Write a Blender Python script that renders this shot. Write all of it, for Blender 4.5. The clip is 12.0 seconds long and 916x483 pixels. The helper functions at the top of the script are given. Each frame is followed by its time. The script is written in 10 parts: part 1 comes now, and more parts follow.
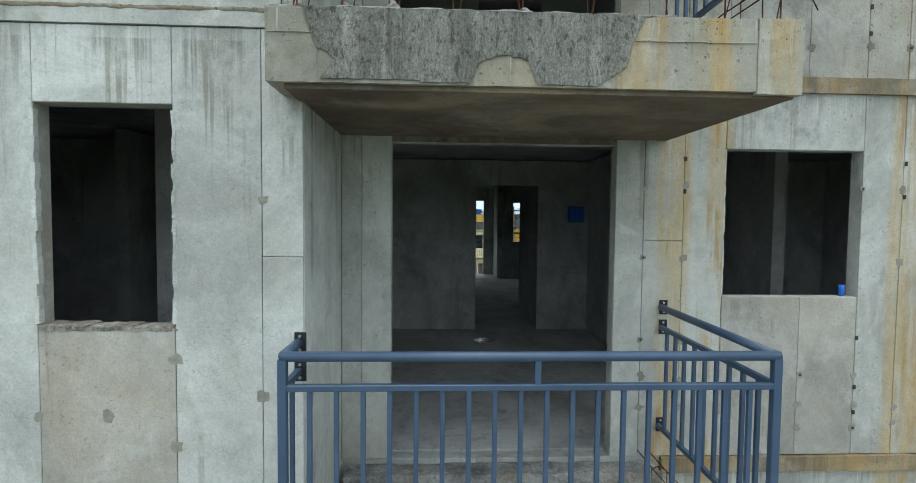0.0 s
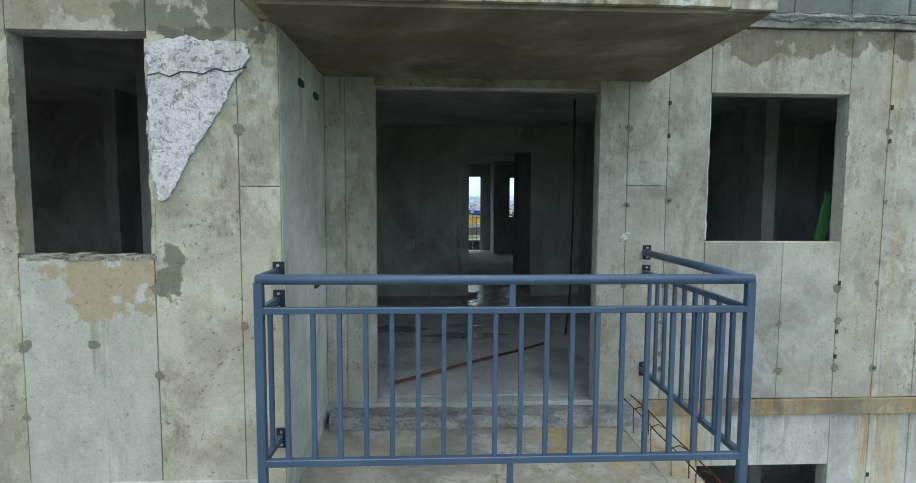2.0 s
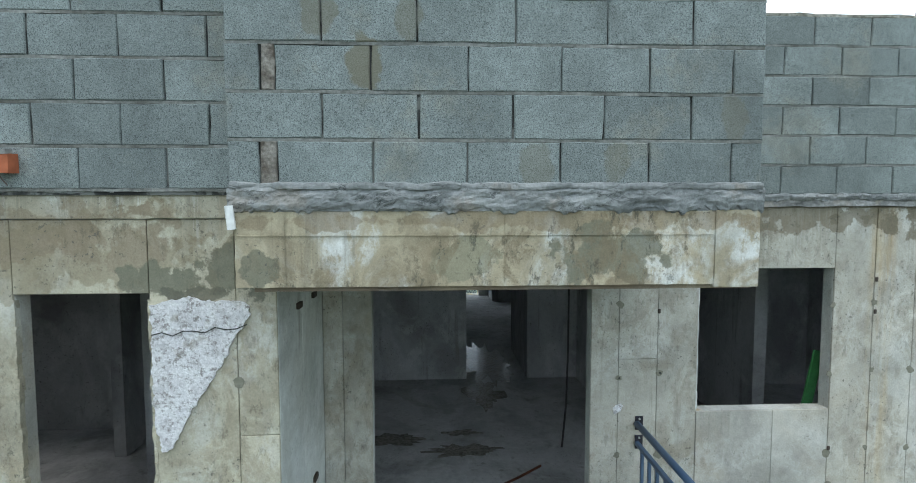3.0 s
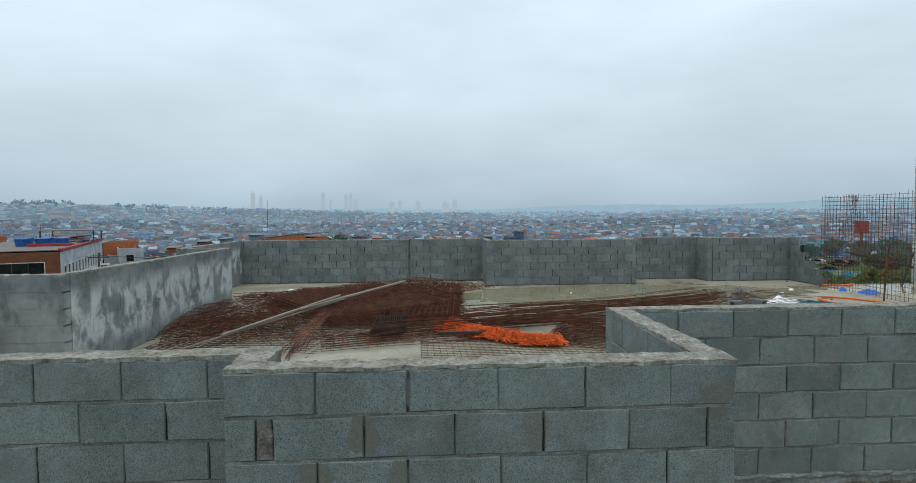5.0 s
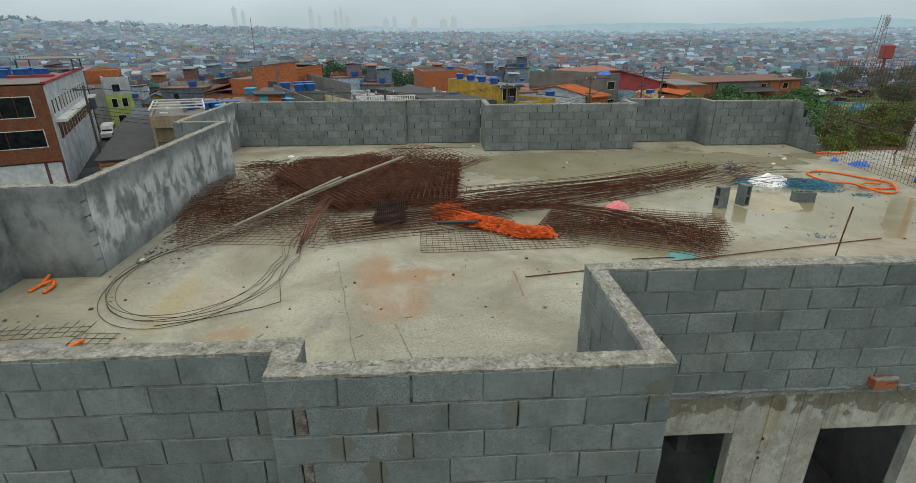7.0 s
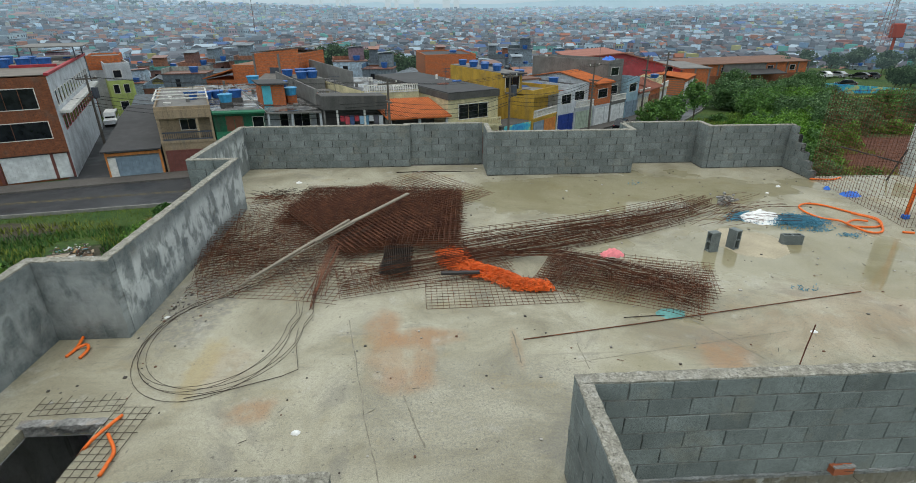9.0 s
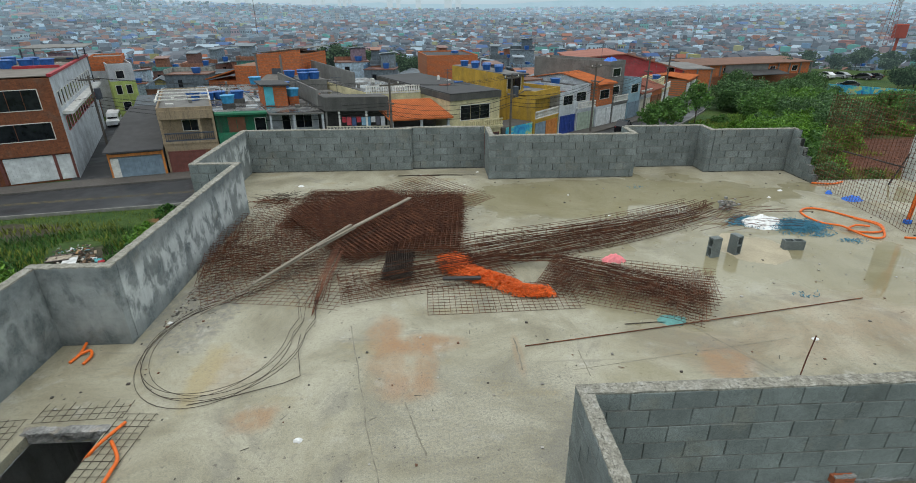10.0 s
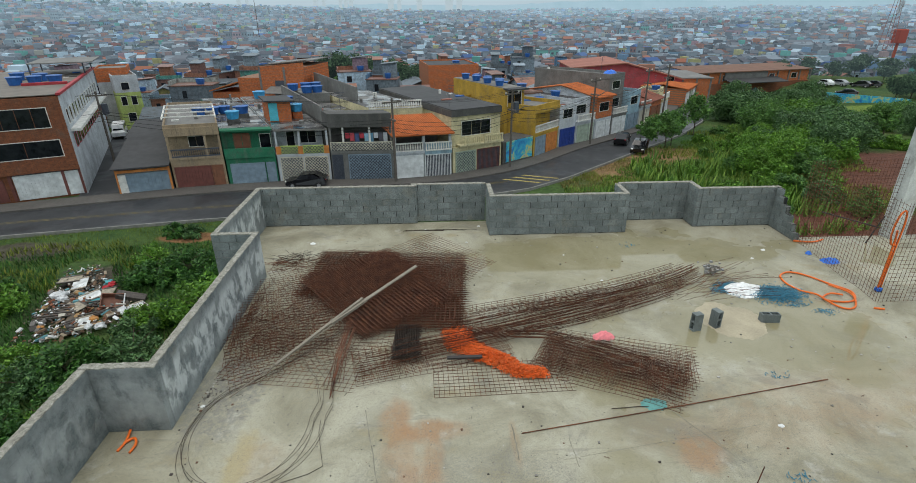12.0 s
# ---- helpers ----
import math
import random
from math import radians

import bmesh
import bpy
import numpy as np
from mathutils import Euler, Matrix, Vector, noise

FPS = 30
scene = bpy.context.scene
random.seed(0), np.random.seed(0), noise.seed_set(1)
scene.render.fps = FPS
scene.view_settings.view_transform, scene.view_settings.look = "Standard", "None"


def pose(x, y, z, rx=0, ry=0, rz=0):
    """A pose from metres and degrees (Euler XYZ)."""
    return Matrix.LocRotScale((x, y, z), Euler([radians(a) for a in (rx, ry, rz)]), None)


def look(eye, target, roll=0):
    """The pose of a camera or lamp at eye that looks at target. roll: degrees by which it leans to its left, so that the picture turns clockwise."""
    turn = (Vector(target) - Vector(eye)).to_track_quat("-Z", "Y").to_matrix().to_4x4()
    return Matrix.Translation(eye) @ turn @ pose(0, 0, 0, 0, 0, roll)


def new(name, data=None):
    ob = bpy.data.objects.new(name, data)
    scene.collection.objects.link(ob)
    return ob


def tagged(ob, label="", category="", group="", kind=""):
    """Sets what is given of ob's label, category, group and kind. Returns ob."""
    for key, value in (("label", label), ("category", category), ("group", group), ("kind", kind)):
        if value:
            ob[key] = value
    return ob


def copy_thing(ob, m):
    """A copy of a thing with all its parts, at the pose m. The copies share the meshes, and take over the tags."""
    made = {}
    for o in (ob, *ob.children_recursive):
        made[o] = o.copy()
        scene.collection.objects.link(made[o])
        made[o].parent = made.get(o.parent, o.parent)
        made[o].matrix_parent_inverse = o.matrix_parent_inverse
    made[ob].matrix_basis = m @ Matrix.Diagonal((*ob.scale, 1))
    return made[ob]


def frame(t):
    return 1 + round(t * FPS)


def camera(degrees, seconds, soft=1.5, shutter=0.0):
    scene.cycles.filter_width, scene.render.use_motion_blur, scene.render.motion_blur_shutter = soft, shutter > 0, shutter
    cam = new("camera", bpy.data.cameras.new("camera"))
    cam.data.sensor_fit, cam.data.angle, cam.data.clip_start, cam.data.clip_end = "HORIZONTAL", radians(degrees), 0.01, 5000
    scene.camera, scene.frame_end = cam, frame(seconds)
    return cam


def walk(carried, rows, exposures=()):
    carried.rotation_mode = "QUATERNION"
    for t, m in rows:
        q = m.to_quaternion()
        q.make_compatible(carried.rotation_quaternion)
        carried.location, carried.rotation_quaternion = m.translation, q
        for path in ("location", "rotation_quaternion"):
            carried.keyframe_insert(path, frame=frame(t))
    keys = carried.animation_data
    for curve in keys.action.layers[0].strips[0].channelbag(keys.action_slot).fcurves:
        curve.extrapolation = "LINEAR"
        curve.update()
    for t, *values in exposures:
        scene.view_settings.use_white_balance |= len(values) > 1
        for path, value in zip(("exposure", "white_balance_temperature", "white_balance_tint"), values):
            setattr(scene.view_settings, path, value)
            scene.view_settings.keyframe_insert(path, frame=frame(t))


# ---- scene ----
cam = camera(83.1, 12.0, soft=0.9)
PATH = [
    (0, (-0.028, 0.083, -3.602), (0.064, 2.079, -3.697), 0.6),
    (0.5, (0.03, 0.069, -3.167), (0.117, 2.064, -3.273), 0.6),
    (1, (0.035, 0.016, -2.583), (0.117, 2.011, -2.708), 0.5),
    (1.5, (0.039, 0.036, -1.861), (0.124, 2.029, -2.008), 0.5),
    (2, (0.088, 0.053, -1.24), (0.177, 2.045, -1.391), 0.3),
    (2.5, (0.123, 0.047, -0.635), (0.21, 2.039, -0.794), 0.1),
    (3, (0.115, 0.053, -0.06), (0.206, 2.047, -0.191), -0.1),
    (3.5, (0.128, 0.068, 0.508), (0.218, 2.061, 0.364), -0.3),
    (3.7, (0.124, 0.061, 0.723), (0.217, 2.052, 0.570), -0.3),
    (5.3, (0.164, -0.004, 2.037), (0.277, 1.991, 1.944), -0.4),
    (5.4, (0.168, -0.013, 2.066), (0.277, 1.980, 1.936), -0.4),
    (5.5, (0.163, -0.022, 2.098), (0.277, 1.959, 1.845), -0.4),
    (5.6, (0.170, -0.024, 2.175), (0.275, 1.920, 1.731), -0.4),
    (5.7, (0.166, -0.026, 2.258), (0.271, 1.866, 1.626), -0.4),
    (5.8, (0.161, -0.028, 2.316), (0.268, 1.865, 1.685), -0.3),
    (6, (0.156, -0.032, 2.414), (0.265, 1.864, 1.789), -0.3),
    (6.5, (0.16, -0.069, 2.664), (0.268, 1.806, 1.979), -0.2),
    (7, (0.18, -0.097, 2.95), (0.284, 1.758, 2.208), -0.2),
    (8.8, (0.160, -0.071, 4.142), (0.252, 1.75, 3.321), -0.3),
    (9, (0.179, -0.076, 4.241), (0.271, 1.748, 3.425), -0.3),
    (9.5, (0.2, -0.086, 4.376), (0.288, 1.738, 3.56), -0.3),
    (10, (0.179, -0.058, 4.336), (0.265, 1.766, 3.521), -0.3),
    (10.5, (0.114, -0.049, 4.523), (0.197, 1.775, 3.707), -0.3),
    (11, (0.126, -0.136, 4.988), (0.211, 1.688, 4.172), -0.3),
    (11.5, (0.141, -0.19, 5.789), (0.223, 1.634, 4.974), -0.3),
    (12, (0.131, -0.229, 6.115), (0.214, 1.596, 5.301), -0.3),
]
EXPOSURES = [(0, 0.93, 6650, 10), (1.5, 0.90, 6550, 10), (2.5, 1.14, 6350, 10), (3.7, 1.15, 6250, 10), (5.3, -0.17, 6600, 10), (5.8, -0.24, 6950, 10), (6.1, -0.22, 7050, 10), (6.5, -0.08, 7150, 10), (7.0, 0.1, 7150, 10), (9.0, 0.31, 6850, 10), (12.0, 0.25, 6800, 10)]
walk(cam, [(t, look(eye, target, roll)) for t, eye, target, roll in PATH], EXPOSURES)

# ---- light: a dull, overcast, hazy day ----
world = bpy.data.worlds.new("overcast_sky")
scene.world = world
world.use_nodes = True
wn, wl = world.node_tree.nodes, world.node_tree.links
wn.clear()
w_out = wn.new("ShaderNodeOutputWorld")
w_bg = wn.new("ShaderNodeBackground")
w_co = wn.new("ShaderNodeTexCoord")
w_sep = wn.new("ShaderNodeSeparateXYZ")
w_ramp = wn.new("ShaderNodeValToRGB")
w_map = wn.new("ShaderNodeMapping")
w_noise = wn.new("ShaderNodeTexNoise")
w_cl = wn.new("ShaderNodeMapRange")
w_mix = wn.new("ShaderNodeMix")
w_sky = wn.new("ShaderNodeTexSky")
w_add = wn.new("ShaderNodeMix")
w_sky.sky_type, w_sky.sun_disc = "NISHITA", False
w_sky.sun_elevation, w_sky.sun_rotation = radians(80), radians(211)
w_sky.air_density, w_sky.dust_density = 2.0, 6.0
els = w_ramp.color_ramp.elements
els[0].position, els[0].color = 0.0, (0.365, 0.475, 0.56, 1)
els[1].position, els[1].color = 1.0, (0.68, 0.78, 0.86, 1)
for pos, col in ((0.05, (0.455, 0.575, 0.66, 1)), (0.15, (0.56, 0.675, 0.745, 1)), (0.34, (0.68, 0.80, 0.885, 1)), (0.6, (0.66, 0.765, 0.845, 1))):
    e = els.new(pos)
    e.color = col
w_map.inputs["Scale"].default_value = (1.6, 1.6, 5.0)
w_noise.inputs["Scale"].default_value, w_noise.inputs["Detail"].default_value = 1.6, 5.0
w_cl.inputs["From Min"].default_value, w_cl.inputs["From Max"].default_value = 0.3, 0.7
w_cl.inputs["To Min"].default_value, w_cl.inputs["To Max"].default_value = 0.90, 1.08
wl.new(w_co.outputs["Generated"], w_sep.inputs[0])
wl.new(w_sep.outputs["Z"], w_ramp.inputs["Fac"])
wl.new(w_co.outputs["Generated"], w_map.inputs["Vector"])
wl.new(w_map.outputs[0], w_noise.inputs["Vector"])
wl.new(w_noise.outputs["Fac"], w_cl.inputs["Value"])
w_mix.data_type, w_mix.blend_type = "RGBA", "MULTIPLY"
w_mix.inputs["Factor"].default_value = 1.0
wl.new(w_ramp.outputs["Color"], w_mix.inputs[6])
wl.new(w_cl.outputs["Result"], w_mix.inputs[7])
w_add.data_type, w_add.blend_type = "RGBA", "ADD"
w_add.inputs["Factor"].default_value = 0.012
wl.new(w_mix.outputs[2], w_add.inputs[6])
wl.new(w_sky.outputs["Color"], w_add.inputs[7])
wl.new(w_add.outputs[2], w_bg.inputs["Color"])
w_bg.inputs["Strength"].default_value = 1.0
wl.new(w_bg.outputs[0], w_out.inputs["Surface"])

sun = new("sun", bpy.data.lights.new("sun", "SUN"))
sun.data.energy, sun.data.angle, sun.data.color = 0.8, radians(40), (1.0, 0.97, 0.92)
sun.matrix_world = look((-3, -5, 40), (0, 0, 0))

# ---- mesh and material helpers ----
class Geo:
    """Gathers vertices and faces for one mesh."""

    def __init__(self):
        self.v, self.f = [], []

    def add(self, vs, fs):
        o = len(self.v)
        self.v += [tuple(p) for p in vs]
        self.f += [tuple(i + o for i in f) for f in fs]
        return self

    def box(self, x0, x1, y0, y1, z0, z1):
        return self.add([(x0, y0, z0), (x1, y0, z0), (x1, y1, z0), (x0, y1, z0), (x0, y0, z1), (x1, y0, z1), (x1, y1, z1), (x0, y1, z1)],
                        [(0, 3, 2, 1), (4, 5, 6, 7), (0, 1, 5, 4), (1, 2, 6, 5), (2, 3, 7, 6), (3, 0, 4, 7)])

    def bevel(self, x0, x1, y0, y1, z0, z1, b=0.004):
        """A box with chamfered edges and corners."""
        vs, idx = [], {}
        for sx in (0, 1):
            for sy in (0, 1):
                for sz in (0, 1):
                    cx, cy, cz = (x0, x1)[sx], (y0, y1)[sy], (z0, z1)[sz]
                    ix, iy, iz = cx + (b, -b)[sx], cy + (b, -b)[sy], cz + (b, -b)[sz]
                    for k, p in enumerate(((cx, iy, iz), (ix, cy, iz), (ix, iy, cz))):
                        idx[sx, sy, sz, k] = len(vs)
                        vs.append(p)
        fs = []
        for k in range(3):
            for s in (0, 1):
                ring = []
                for a, c in ((0, 0), (1, 0), (1, 1), (0, 1)):
                    key = [a, c]
                    key.insert(k, s)
                    ring.append(idx[tuple(key) + (k,)])
                flip = (s == 1) == (k != 1)
                fs.append(tuple(ring) if flip else tuple(reversed(ring)))
        for k in range(3):
            o1, o2 = [q for q in range(3) if q != k]
            for a in (0, 1):
                for c in (0, 1):
                    lo, hi = [0, 0, 0], [0, 0, 0]
                    lo[o1], lo[o2], lo[k] = a, c, 0
                    hi[o1], hi[o2], hi[k] = a, c, 1
                    fs.append((idx[tuple(lo) + (o1,)], idx[tuple(hi) + (o1,)], idx[tuple(hi) + (o2,)], idx[tuple(lo) + (o2,)]))
        for sx in (0, 1):
            for sy in (0, 1):
                for sz in (0, 1):
                    fs.append(tuple(idx[sx, sy, sz, k] for k in range(3)))
        return self.add(vs, fs)

    def rough(self, x0, x1, y0, y1, z0, z1, step=0.06, amp=0.008, freq=7.0, seed=0.0):
        """A box whose faces are cut into cells and pushed about by noise, as rough cast concrete is."""
        nx, ny, nz = (max(1, min(90, round((b - a) / step))) for a, b in ((x0, x1), (y0, y1), (z0, z1)))
        seen, vs, fs = {}, [], []

        def vert(i, j, k):
            if (i, j, k) not in seen:
                p = Vector((x0 + (x1 - x0) * i / nx, y0 + (y1 - y0) * j / ny, z0 + (z1 - z0) * k / nz))
                q = noise.noise_vector(p * freq + Vector((seed, 3.1, 7.7)))
                q2 = noise.noise_vector(p * freq * 3.1 + Vector((seed, 9.1, 1.7)))
                seen[i, j, k] = len(vs)
                vs.append(p + (q + 0.5 * q2) * amp)
            return seen[i, j, k]

        for i in range(nx):
            for j in range(ny):
                fs.append((vert(i, j, 0), vert(i, j + 1, 0), vert(i + 1, j + 1, 0), vert(i + 1, j, 0)))
                fs.append((vert(i, j, nz), vert(i + 1, j, nz), vert(i + 1, j + 1, nz), vert(i, j + 1, nz)))
        for i in range(nx):
            for k in range(nz):
                fs.append((vert(i, 0, k), vert(i + 1, 0, k), vert(i + 1, 0, k + 1), vert(i, 0, k + 1)))
                fs.append((vert(i, ny, k), vert(i, ny, k + 1), vert(i + 1, ny, k + 1), vert(i + 1, ny, k)))
        for j in range(ny):
            for k in range(nz):
                fs.append((vert(0, j, k), vert(0, j, k + 1), vert(0, j + 1, k + 1), vert(0, j + 1, k)))
                fs.append((vert(nx, j, k), vert(nx, j + 1, k), vert(nx, j + 1, k + 1), vert(nx, j, k + 1)))
        return self.add(vs, fs)

    def tube(self, path, r, n=4, caps=True):
        """A tube of n sides along a line of points."""
        path = [Vector(p) for p in path]
        vs, fs = [], []
        for i, p in enumerate(path):
            d = (path[min(i + 1, len(path) - 1)] - path[max(i - 1, 0)]).normalized()
            side = d.cross(Vector((0, 0, 1)))
            side = side.normalized() if side.length > 1e-3 else Vector((1, 0, 0))
            up = side.cross(d)
            rr = r[i] if isinstance(r, (list, tuple)) else r
            for k in range(n):
                a = 2 * math.pi * (k + 0.5) / n
                vs.append(p + (side * math.cos(a) + up * math.sin(a)) * rr)
        for i in range(len(path) - 1):
            for k in range(n):
                k2 = (k + 1) % n
                fs.append((i * n + k, i * n + k2, (i + 1) * n + k2, (i + 1) * n + k))
        if caps and n > 2:
            fs.append(tuple(reversed(range(n))))
            fs.append(tuple(range((len(path) - 1) * n, len(path) * n)))
        return self.add(vs, fs)

    def prism(self, pts, axis, a, b):
        """A flat outline (2D points) pushed from a to b along axis 0, 1 or 2."""
        n = len(pts)

        def lift(p, h):
            q = list(p)
            q.insert(axis, h)
            return q

        vs = [lift(p, a) for p in pts] + [lift(p, b) for p in pts]
        fs = [tuple(range(n)), tuple(range(2 * n - 1, n - 1, -1))]
        fs += [(i, i + n, (i + 1) % n + n, (i + 1) % n) for i in range(n)]
        return self.add(vs, fs)

    def disc(self, c, r, axis, h, n=12, wob=0.0, seed=0):
        rnd = random.Random(seed)
        o = [q for q in range(3) if q != axis]
        pts = []
        for k in range(n):
            a = 2 * math.pi * k / n
            rr = r * (1 + wob * rnd.uniform(-1, 1))
            pts.append((c[o[0]] + rr * math.cos(a), c[o[1]] + rr * math.sin(a)))
        return self.prism(pts, axis, c[axis], c[axis] + h)

    def data(self, name, smooth=False):
        me = bpy.data.meshes.new(name)
        me.from_pydata(self.v, [], self.f)
        bm = bmesh.new()
        bm.from_mesh(me)
        bmesh.ops.recalc_face_normals(bm, faces=bm.faces)
        bm.to_mesh(me)
        bm.free()
        if smooth:
            me.shade_smooth()
        me.update()
        return me


def thing(name, geo, mat, label="", category="", group="", kind="", smooth=False):
    me = geo.data(name, smooth)
    me.materials.append(mat)
    return tagged(new(name, me), label, category, group, kind)


def base(name, m=None, label="", category="", group="", kind=""):
    ob = new(name)
    ob.empty_display_size = 0.1
    if m is not None:
        ob.matrix_world = m
    return tagged(ob, label, category, group, kind)


def part(name, geo, mat, parent, label="", smooth=False):
    """One mesh under a thing or a part; its vertices are in the parent's own space."""
    me = geo if isinstance(geo, bpy.types.Mesh) else geo.data(name, smooth)
    if not me.materials:
        me.materials.append(mat)
    ob = new(name, me)
    ob.parent = parent
    return tagged(ob, label)


class Mat:
    """A node material that is built up layer by layer."""

    def __init__(self, name, rough=0.85, metal=0.0, spec=0.4):
        self.m = bpy.data.materials.new(name)
        self.m.use_nodes = True
        self.n, self.l = self.m.node_tree.nodes, self.m.node_tree.links
        self.b = self.n["Principled BSDF"]
        self.b.inputs["Roughness"].default_value = rough
        self.b.inputs["Metallic"].default_value = metal
        self.b.inputs["Specular IOR Level"].default_value = spec
        self.co = self.n.new("ShaderNodeTexCoord").outputs["Object"]
        self.col, self.rgh = None, None

    def world_co(self):
        self.co = self.n.new("ShaderNodeNewGeometry").outputs["Position"]
        return self

    def tex(self, scale, stretch=(1, 1, 1), detail=5.0, rough=0.55, warp=0.0):
        mp = self.n.new("ShaderNodeMapping")
        mp.inputs["Scale"].default_value = stretch
        self.l.new(self.co, mp.inputs["Vector"])
        t = self.n.new("ShaderNodeTexNoise")
        t.inputs["Scale"].default_value, t.inputs["Detail"].default_value = scale, detail
        t.inputs["Roughness"].default_value, t.inputs["Distortion"].default_value = rough, warp
        self.l.new(mp.outputs[0], t.inputs["Vector"])
        return t.outputs["Fac"]

    def rng(self, val, a, b, c=0.0, d=1.0, smooth=True):
        r = self.n.new("ShaderNodeMapRange")
        r.interpolation_type = "SMOOTHSTEP" if smooth else "LINEAR"
        for key, v in (("From Min", a), ("From Max", b), ("To Min", c), ("To Max", d)):
            r.inputs[key].default_value = v
        self.l.new(val, r.inputs["Value"])
        return r.outputs["Result"]

    def math(self, op, a, b):
        q = self.n.new("ShaderNodeMath")
        q.operation = op
        for i, v in enumerate((a, b)):
            if isinstance(v, (int, float)):
                q.inputs[i].default_value = v
            else:
                self.l.new(v, q.inputs[i])
        return q.outputs[0]

    def axis(self, k):
        s = self.n.new("ShaderNodeSeparateXYZ")
        self.l.new(self.co, s.inputs[0])
        return s.outputs[k]

    def ellipse(self, c, r, wob=0.5, scale=3.0, edge=0.0):
        """1 inside an ellipse round c with a ragged edge, 0 outside."""
        v = self.n.new("ShaderNodeVectorMath")
        v.operation = "SUBTRACT"
        self.l.new(self.co, v.inputs[0])
        v.inputs[1].default_value = c
        w = self.n.new("ShaderNodeVectorMath")
        w.operation = "DIVIDE"
        self.l.new(v.outputs[0], w.inputs[0])
        w.inputs[1].default_value = r
        u = self.n.new("ShaderNodeVectorMath")
        u.operation = "LENGTH"
        self.l.new(w.outputs[0], u.inputs[0])
        d = self.math("ADD", u.outputs["Value"], self.math("MULTIPLY", self.math("SUBTRACT", self.tex(scale), 0.5), wob * 2))
        return self.rng(d, 1 - edge, 1 + edge, 1.0, 0.0) if edge else self.rng(d, 0.75, 1.1, 1.0, 0.0)

    def ground(self, stops, fac):
        r = self.n.new("ShaderNodeValToRGB")
        els = r.color_ramp.elements
        els[0].position, els[0].color = stops[0][0], (*stops[0][1], 1)
        els[1].position, els[1].color = stops[-1][0], (*stops[-1][1], 1)
        for p, c in stops[1:-1]:
            els.new(p).color = (*c, 1)
        self.l.new(fac, r.inputs["Fac"])
        self.col = r.outputs["Color"]
        return self

    def pick(self, colours, per="object"):
        """One of the colours for each object, or for each loose piece of a joined mesh."""
        if per == "object":
            val = self.n.new("ShaderNodeObjectInfo").outputs["Random"]
        else:
            val = self.n.new("ShaderNodeNewGeometry").outputs["Random Per Island"]
        self.ground([(i / len(colours), c) for i, c in enumerate(colours)], val)
        r = self.col.node
        r.color_ramp.interpolation = "CONSTANT"
        return self

    def plain(self, c):
        q = self.n.new("ShaderNodeRGB")
        q.outputs[0].default_value = (*c, 1)
        self.col = q.outputs[0]
        return self

    def over(self, c, fac, amount=1.0, blend="MIX"):
        q = self.n.new("ShaderNodeMix")
        q.data_type, q.blend_type = "RGBA", blend
        self.l.new(self.math("MULTIPLY", fac, amount), q.inputs["Factor"])
        self.l.new(self.col, q.inputs[6])
        q.inputs[7].default_value = (*c, 1)
        self.col = q.outputs[2]
        return self

    def shade(self, fac, lo, hi):
        """Multiplies the colour by lo to hi."""
        q = self.n.new("ShaderNodeMix")
        q.data_type, q.blend_type = "RGBA", "MULTIPLY"
        q.inputs["Factor"].default_value = 1.0
        self.l.new(self.col, q.inputs[6])
        self.l.new(self.rng(fac, 0.0, 1.0, lo, hi, False), q.inputs[7])
        self.col = q.outputs[2]
        return self

    def grain(self, fac, lo, hi):
        """Multiplies the colour by lo to hi over the usual spread of a noise."""
        return self.shade(self.rng(fac, 0.30, 0.70, 0.0, 1.0, False), lo, hi)

    def vary(self, lo=0.85, hi=1.15, per="object"):
        if per == "object":
            val = self.n.new("ShaderNodeObjectInfo").outputs["Random"]
        else:
            val = self.n.new("ShaderNodeNewGeometry").outputs["Random Per Island"]
        return self.shade(val, lo, hi)

    def wet(self, fac, dry=0.85, damp=0.08):
        if self.rgh is None:
            self.rgh = self.rng(fac, 0, 1, dry, damp, False)
        else:
            q = self.n.new("ShaderNodeMix")
            self.l.new(fac, q.inputs["Factor"])
            self.l.new(self.rgh, q.inputs[2])
            q.inputs[3].default_value = damp
            self.rgh = q.outputs[0]
        return self

    def bump(self, fac, strength=0.4, dist=0.01):
        q = self.n.new("ShaderNodeBump")
        q.inputs["Strength"].default_value, q.inputs["Distance"].default_value = strength, dist
        self.l.new(fac, q.inputs["Height"])
        old = self.b.inputs["Normal"].links
        if old:
            self.l.new(old[0].from_socket, q.inputs["Normal"])
        self.l.new(q.outputs[0], self.b.inputs["Normal"])
        return self

    def done(self):
        if self.col is not None:
            self.l.new(self.col, self.b.inputs["Base Color"])
        if self.rgh is not None:
            self.l.new(self.rgh, self.b.inputs["Roughness"])
        return self.m


def simple(name, c, rough=0.7, metal=0.0, grain=20.0, lo=0.8, hi=1.15, spec=0.4, big=1.3):
    """Paint, metal or cloth of one hue, with soiling at two scales."""
    m = Mat(name, rough, metal, spec).plain(c)
    m.grain(m.tex(grain), lo, hi).grain(m.tex(big, detail=3), 0.82, 1.14)
    return m.bump(m.tex(grain * 2), 0.15, 0.004).done()

